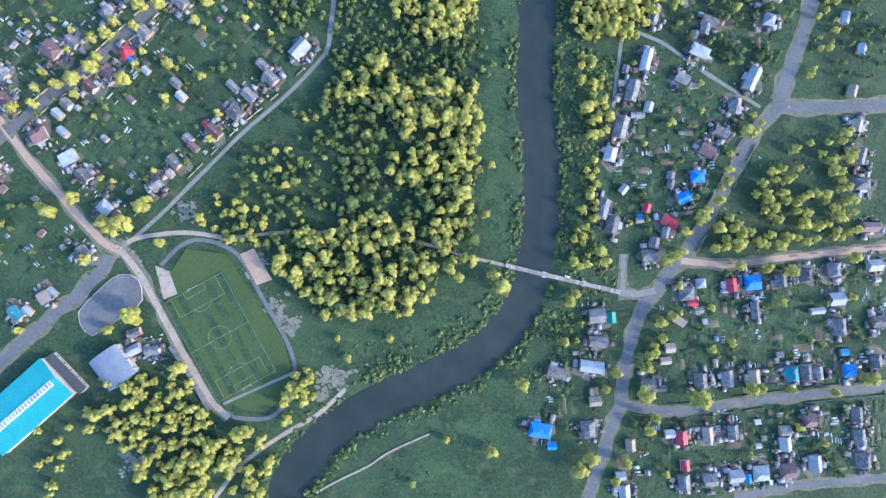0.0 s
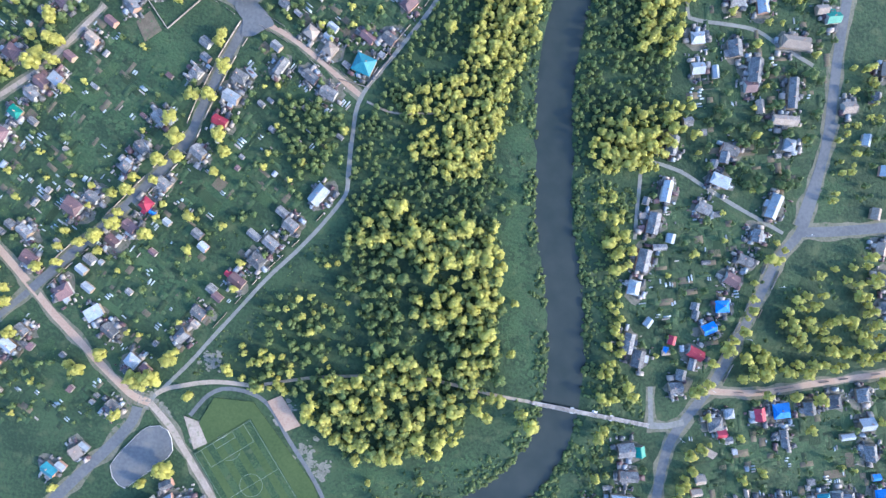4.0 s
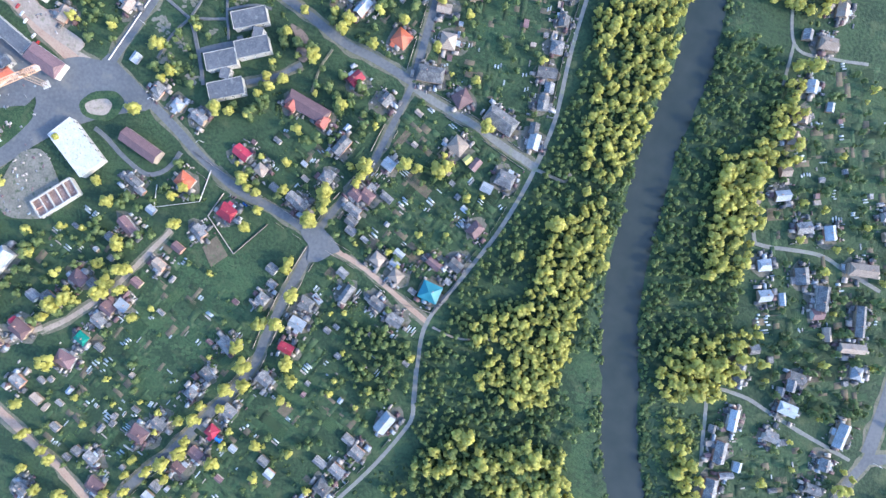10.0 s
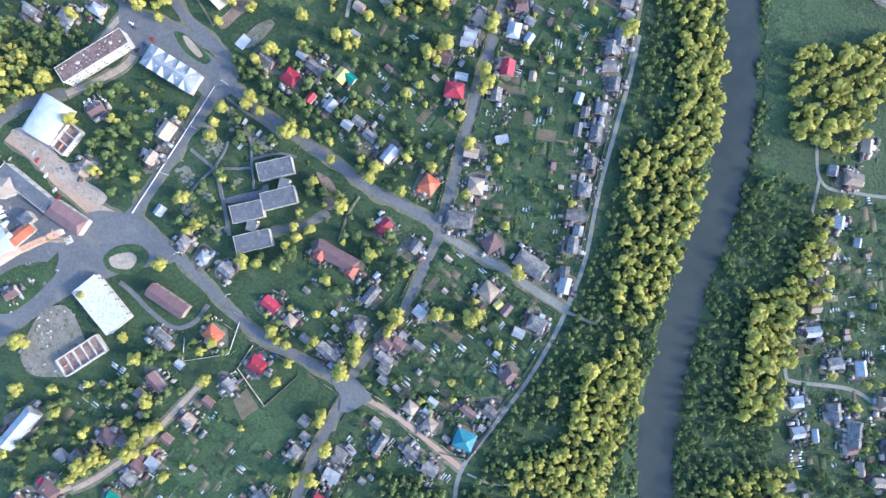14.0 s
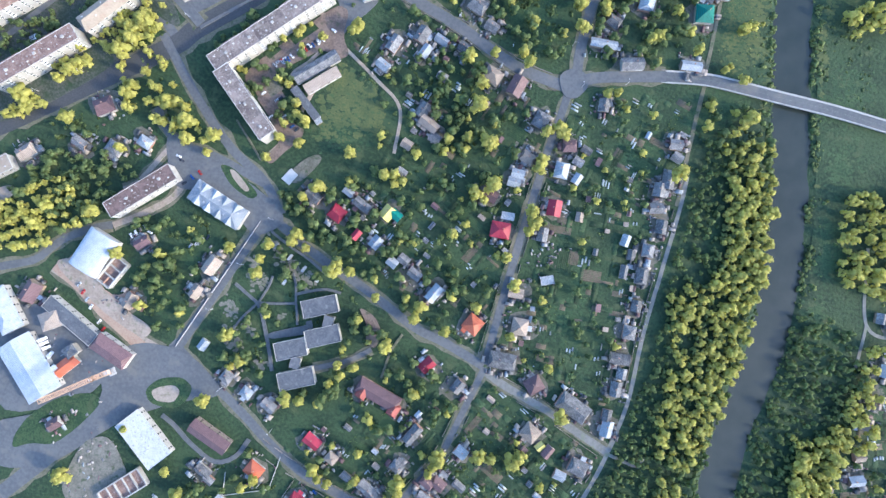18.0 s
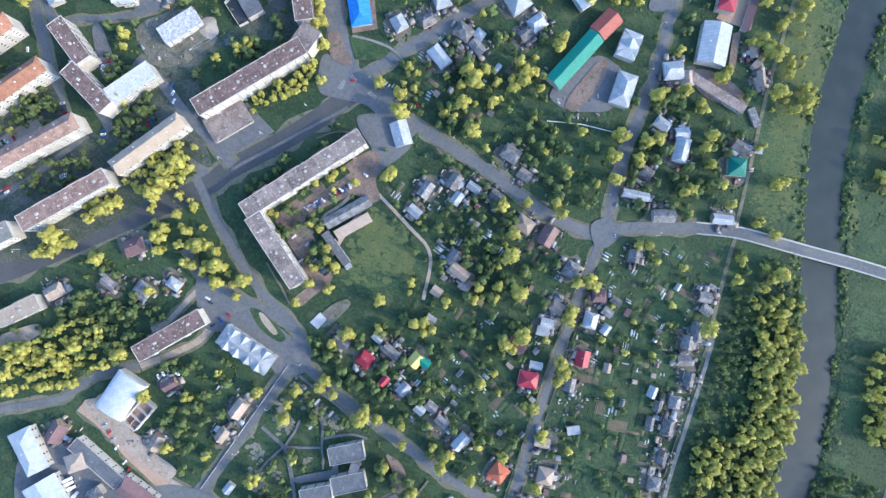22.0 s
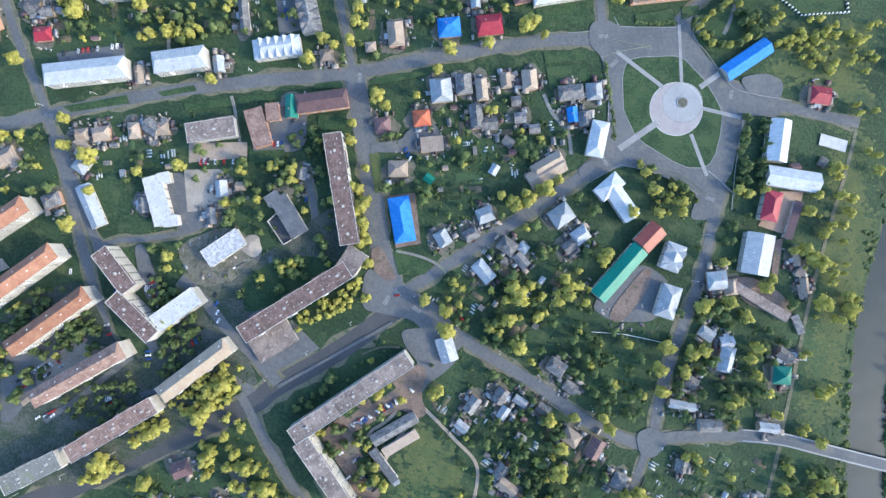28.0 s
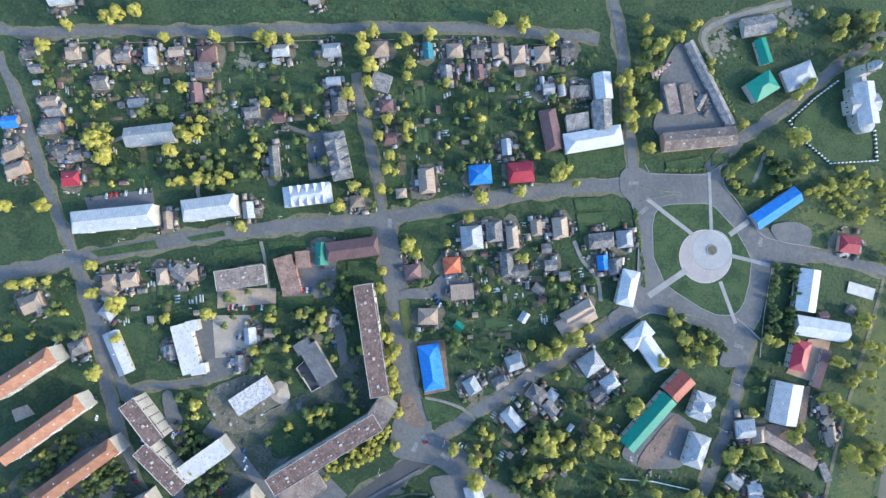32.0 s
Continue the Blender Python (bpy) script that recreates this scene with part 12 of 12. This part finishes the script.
for m, label, name in ((DRYLITGRASS, "drifts of yellowed and sunlit grass", "dry_grass"), (BAREEARTH, "bare trodden patches in the grass", "bare_earth"), (MEADOW, "drifts of fresh green and sunlit meadow grass", "meadow_grass")):
    Vs, Fs, k = [], [], 0
    for which, x, y, a, b, yaw in PATCHES:
        if which != name:
            continue
        c, n = math.cos(radians(yaw)), math.sin(radians(yaw))
        for _ in range(int(math.pi * a * b / 7) + 4):
            u, v = dice.gauss(0, 0.42) * a, dice.gauss(0, 0.42) * b
            X, Y, r = x + u * c - v * n, y + u * n + v * c, dice.uniform(0.9, 2.6)
            if not dry(X, Y, 20.0):
                continue
            z = dice.uniform(0.012, 0.04)
            ring = [(X, Y, z + 0.02)]
            for i in range(7):
                t = i * 2 * math.pi / 7
                q = r * dice.uniform(0.6, 1.3)
                ring.append((X + q * math.cos(t), Y + q * math.sin(t) * 0.8, z - 0.03))
            Vs.append(np.array(ring))
            Fs.append(np.array([(0, i, i % 7 + 1) for i in range(1, 8)]) + k)
            k += 8
    if Vs:
        tagged(link(name, arrays(name, np.concatenate(Vs), np.concatenate(Fs)), m), label=label, category="ground", kind="stuff")
bf = np.array([t for q in BOX_F for t in ((q[0], q[1], q[2]), (q[0], q[2], q[3]))])
for m, label, part_of in ((WOOD, "stacked boards and firewood in the yards", 0), (SLATE, "small roofs and sheet piles in the yards", 1), (BROWNROOF, "rusty barrels and sheets in the yards", 2), (FILM, "pale tarpaulins in the yards", 3)):
    Vs, Fs = [], []
    for i, (x, y, yaw, L, W, h) in enumerate(CLUTTER):
        if (0, 1, 2, 0, 1, 2, 0, 1, 3)[i % 9] == part_of and free(x, y, -1.2):
            c, n = math.cos(radians(yaw)), math.sin(radians(yaw))
            V = np.array(box_v(-L / 2, -W / 2, -0.1, L / 2, W / 2, h, 0.08))
            Fs.append(bf + 8 * len(Vs))
            Vs.append(np.column_stack([V[:, 0] * c - V[:, 1] * n + x, V[:, 0] * n + V[:, 1] * c + y, V[:, 2]]))
    tagged(link("yard_clutter", arrays("yard_clutter", np.concatenate(Vs), np.concatenate(Fs)), m), label=label, category="clutter", kind="stuff")

# ---- tilled plots ----
for m, label, name, some in ((PLOT, "tilled garden plots in differing greens", "garden_plots", PLOTS), (SOIL, "dug garden plots with bare soil", "dug_plots", DUG)):
    Vs, Fs = [], []
    for i, (x, y, L, W, yaw) in enumerate(some):
        c, n = math.cos(radians(yaw)), math.sin(radians(yaw))
        V = np.array(box_v(-L / 2, -W / 2, -0.1, L / 2, W / 2, 0.016 + 0.0011 * (i % 181) + (0.0006 if name == "dug_plots" else 0), 0.15))
        Fs.append(bf + 8 * len(Vs))
        Vs.append(np.column_stack([V[:, 0] * c - V[:, 1] * n + x, V[:, 0] * n + V[:, 1] * c + y, V[:, 2]]))
    tagged(link(name, arrays(name, np.concatenate(Vs), np.concatenate(Fs)), m), label=label, category="garden plots", kind="stuff")

# ---- lean-to roofs and wood stores built on to the houses ----
for which, (m, label) in enumerate(((SLATE, "grey sheet lean-to roofs crowding the yards"), (WOOD, "board roofs of wood stores in the yards"), (BROWNROOF, "rusty brown sheet roofs over yard stores"), (WHITEROOF, "pale sheet roofs over yard stores"))):
    Vs, Fs = [], []
    for i, (x, y, yaw, L, W, h) in enumerate(ROOFLETS):
        if (0, 1, 0, 2, 0, 3, 1)[i % 7] == which and free(x, y, -1.6):
            c, n = math.cos(radians(yaw)), math.sin(radians(yaw))
            V = np.array(box_v(-L / 2, -W / 2, -0.1, L / 2, W / 2, h, 0.0))
            V[:, 2] += np.where((V[:, 2] > 1) & (V[:, 1] > 0), 0.5 + 0.1 * (i % 5), 0)
            Fs.append(bf + 8 * len(Vs))
            Vs.append(np.column_stack([V[:, 0] * c - V[:, 1] * n + x, V[:, 0] * n + V[:, 1] * c + y, V[:, 2]]))
    tagged(link("yard_roofs", arrays("yard_roofs", np.concatenate(Vs), np.concatenate(Fs)), m), label=label, category="lean-to", kind="stuff")

# ---- loose film covers ----
gv = np.array([v.co for v in GLASSHOUSE.vertices])
gf = []
for q in GLASSHOUSE.polygons:
    gf += [(q.vertices[0], q.vertices[i], q.vertices[i + 1]) for i in range(1, len(q.vertices) - 1)]
gf = np.array(gf)
Vs, Fs = [], []
for k, (x, y, L, W, a) in enumerate(COVERS):
    c, n = math.cos(radians(a)), math.sin(radians(a))
    V = gv * [L, W, 0.5 + 0.12 * (k % 6)]
    Vs.append(np.column_stack([V[:, 0] * c - V[:, 1] * n + x, V[:, 0] * n + V[:, 1] * c + y, V[:, 2]]))
    Fs.append(gf + k * len(gv))
tagged(link("film_covers", arrays("film_covers", np.concatenate(Vs), np.concatenate(Fs)), FILM), label="pale film covers over garden beds", category="greenhouse", kind="stuff")

# ---- river banks ----
spots = []
line = RIVER_LINE
for i in range(len(line) - 1):
    a, b = Vector(line[i]), Vector(line[i + 1])
    d = (b - a).normalized()
    for s in (-1, 1):
        for _ in range(8 if -300 < a.y < 1150 else 1):
            q = a.lerp(b, dice.random()) + Vector((-d.y, d.x)) * s * (14.5 + abs(dice.gauss(0, 6)))
            if noise.noise((q.x * 0.045, q.y * 0.045, s * 3.0)) < -0.12:
                continue
            t = min(1, max(0, ((q - a).length - 10.5) / 9))
            spots.append((q.x, q.y, -3.2 * (1 - t * t * (3 - 2 * t))))
bushes("dense shade-toned scrub along the river bank", spots, 0.6, 2.0, SHADELEAF)
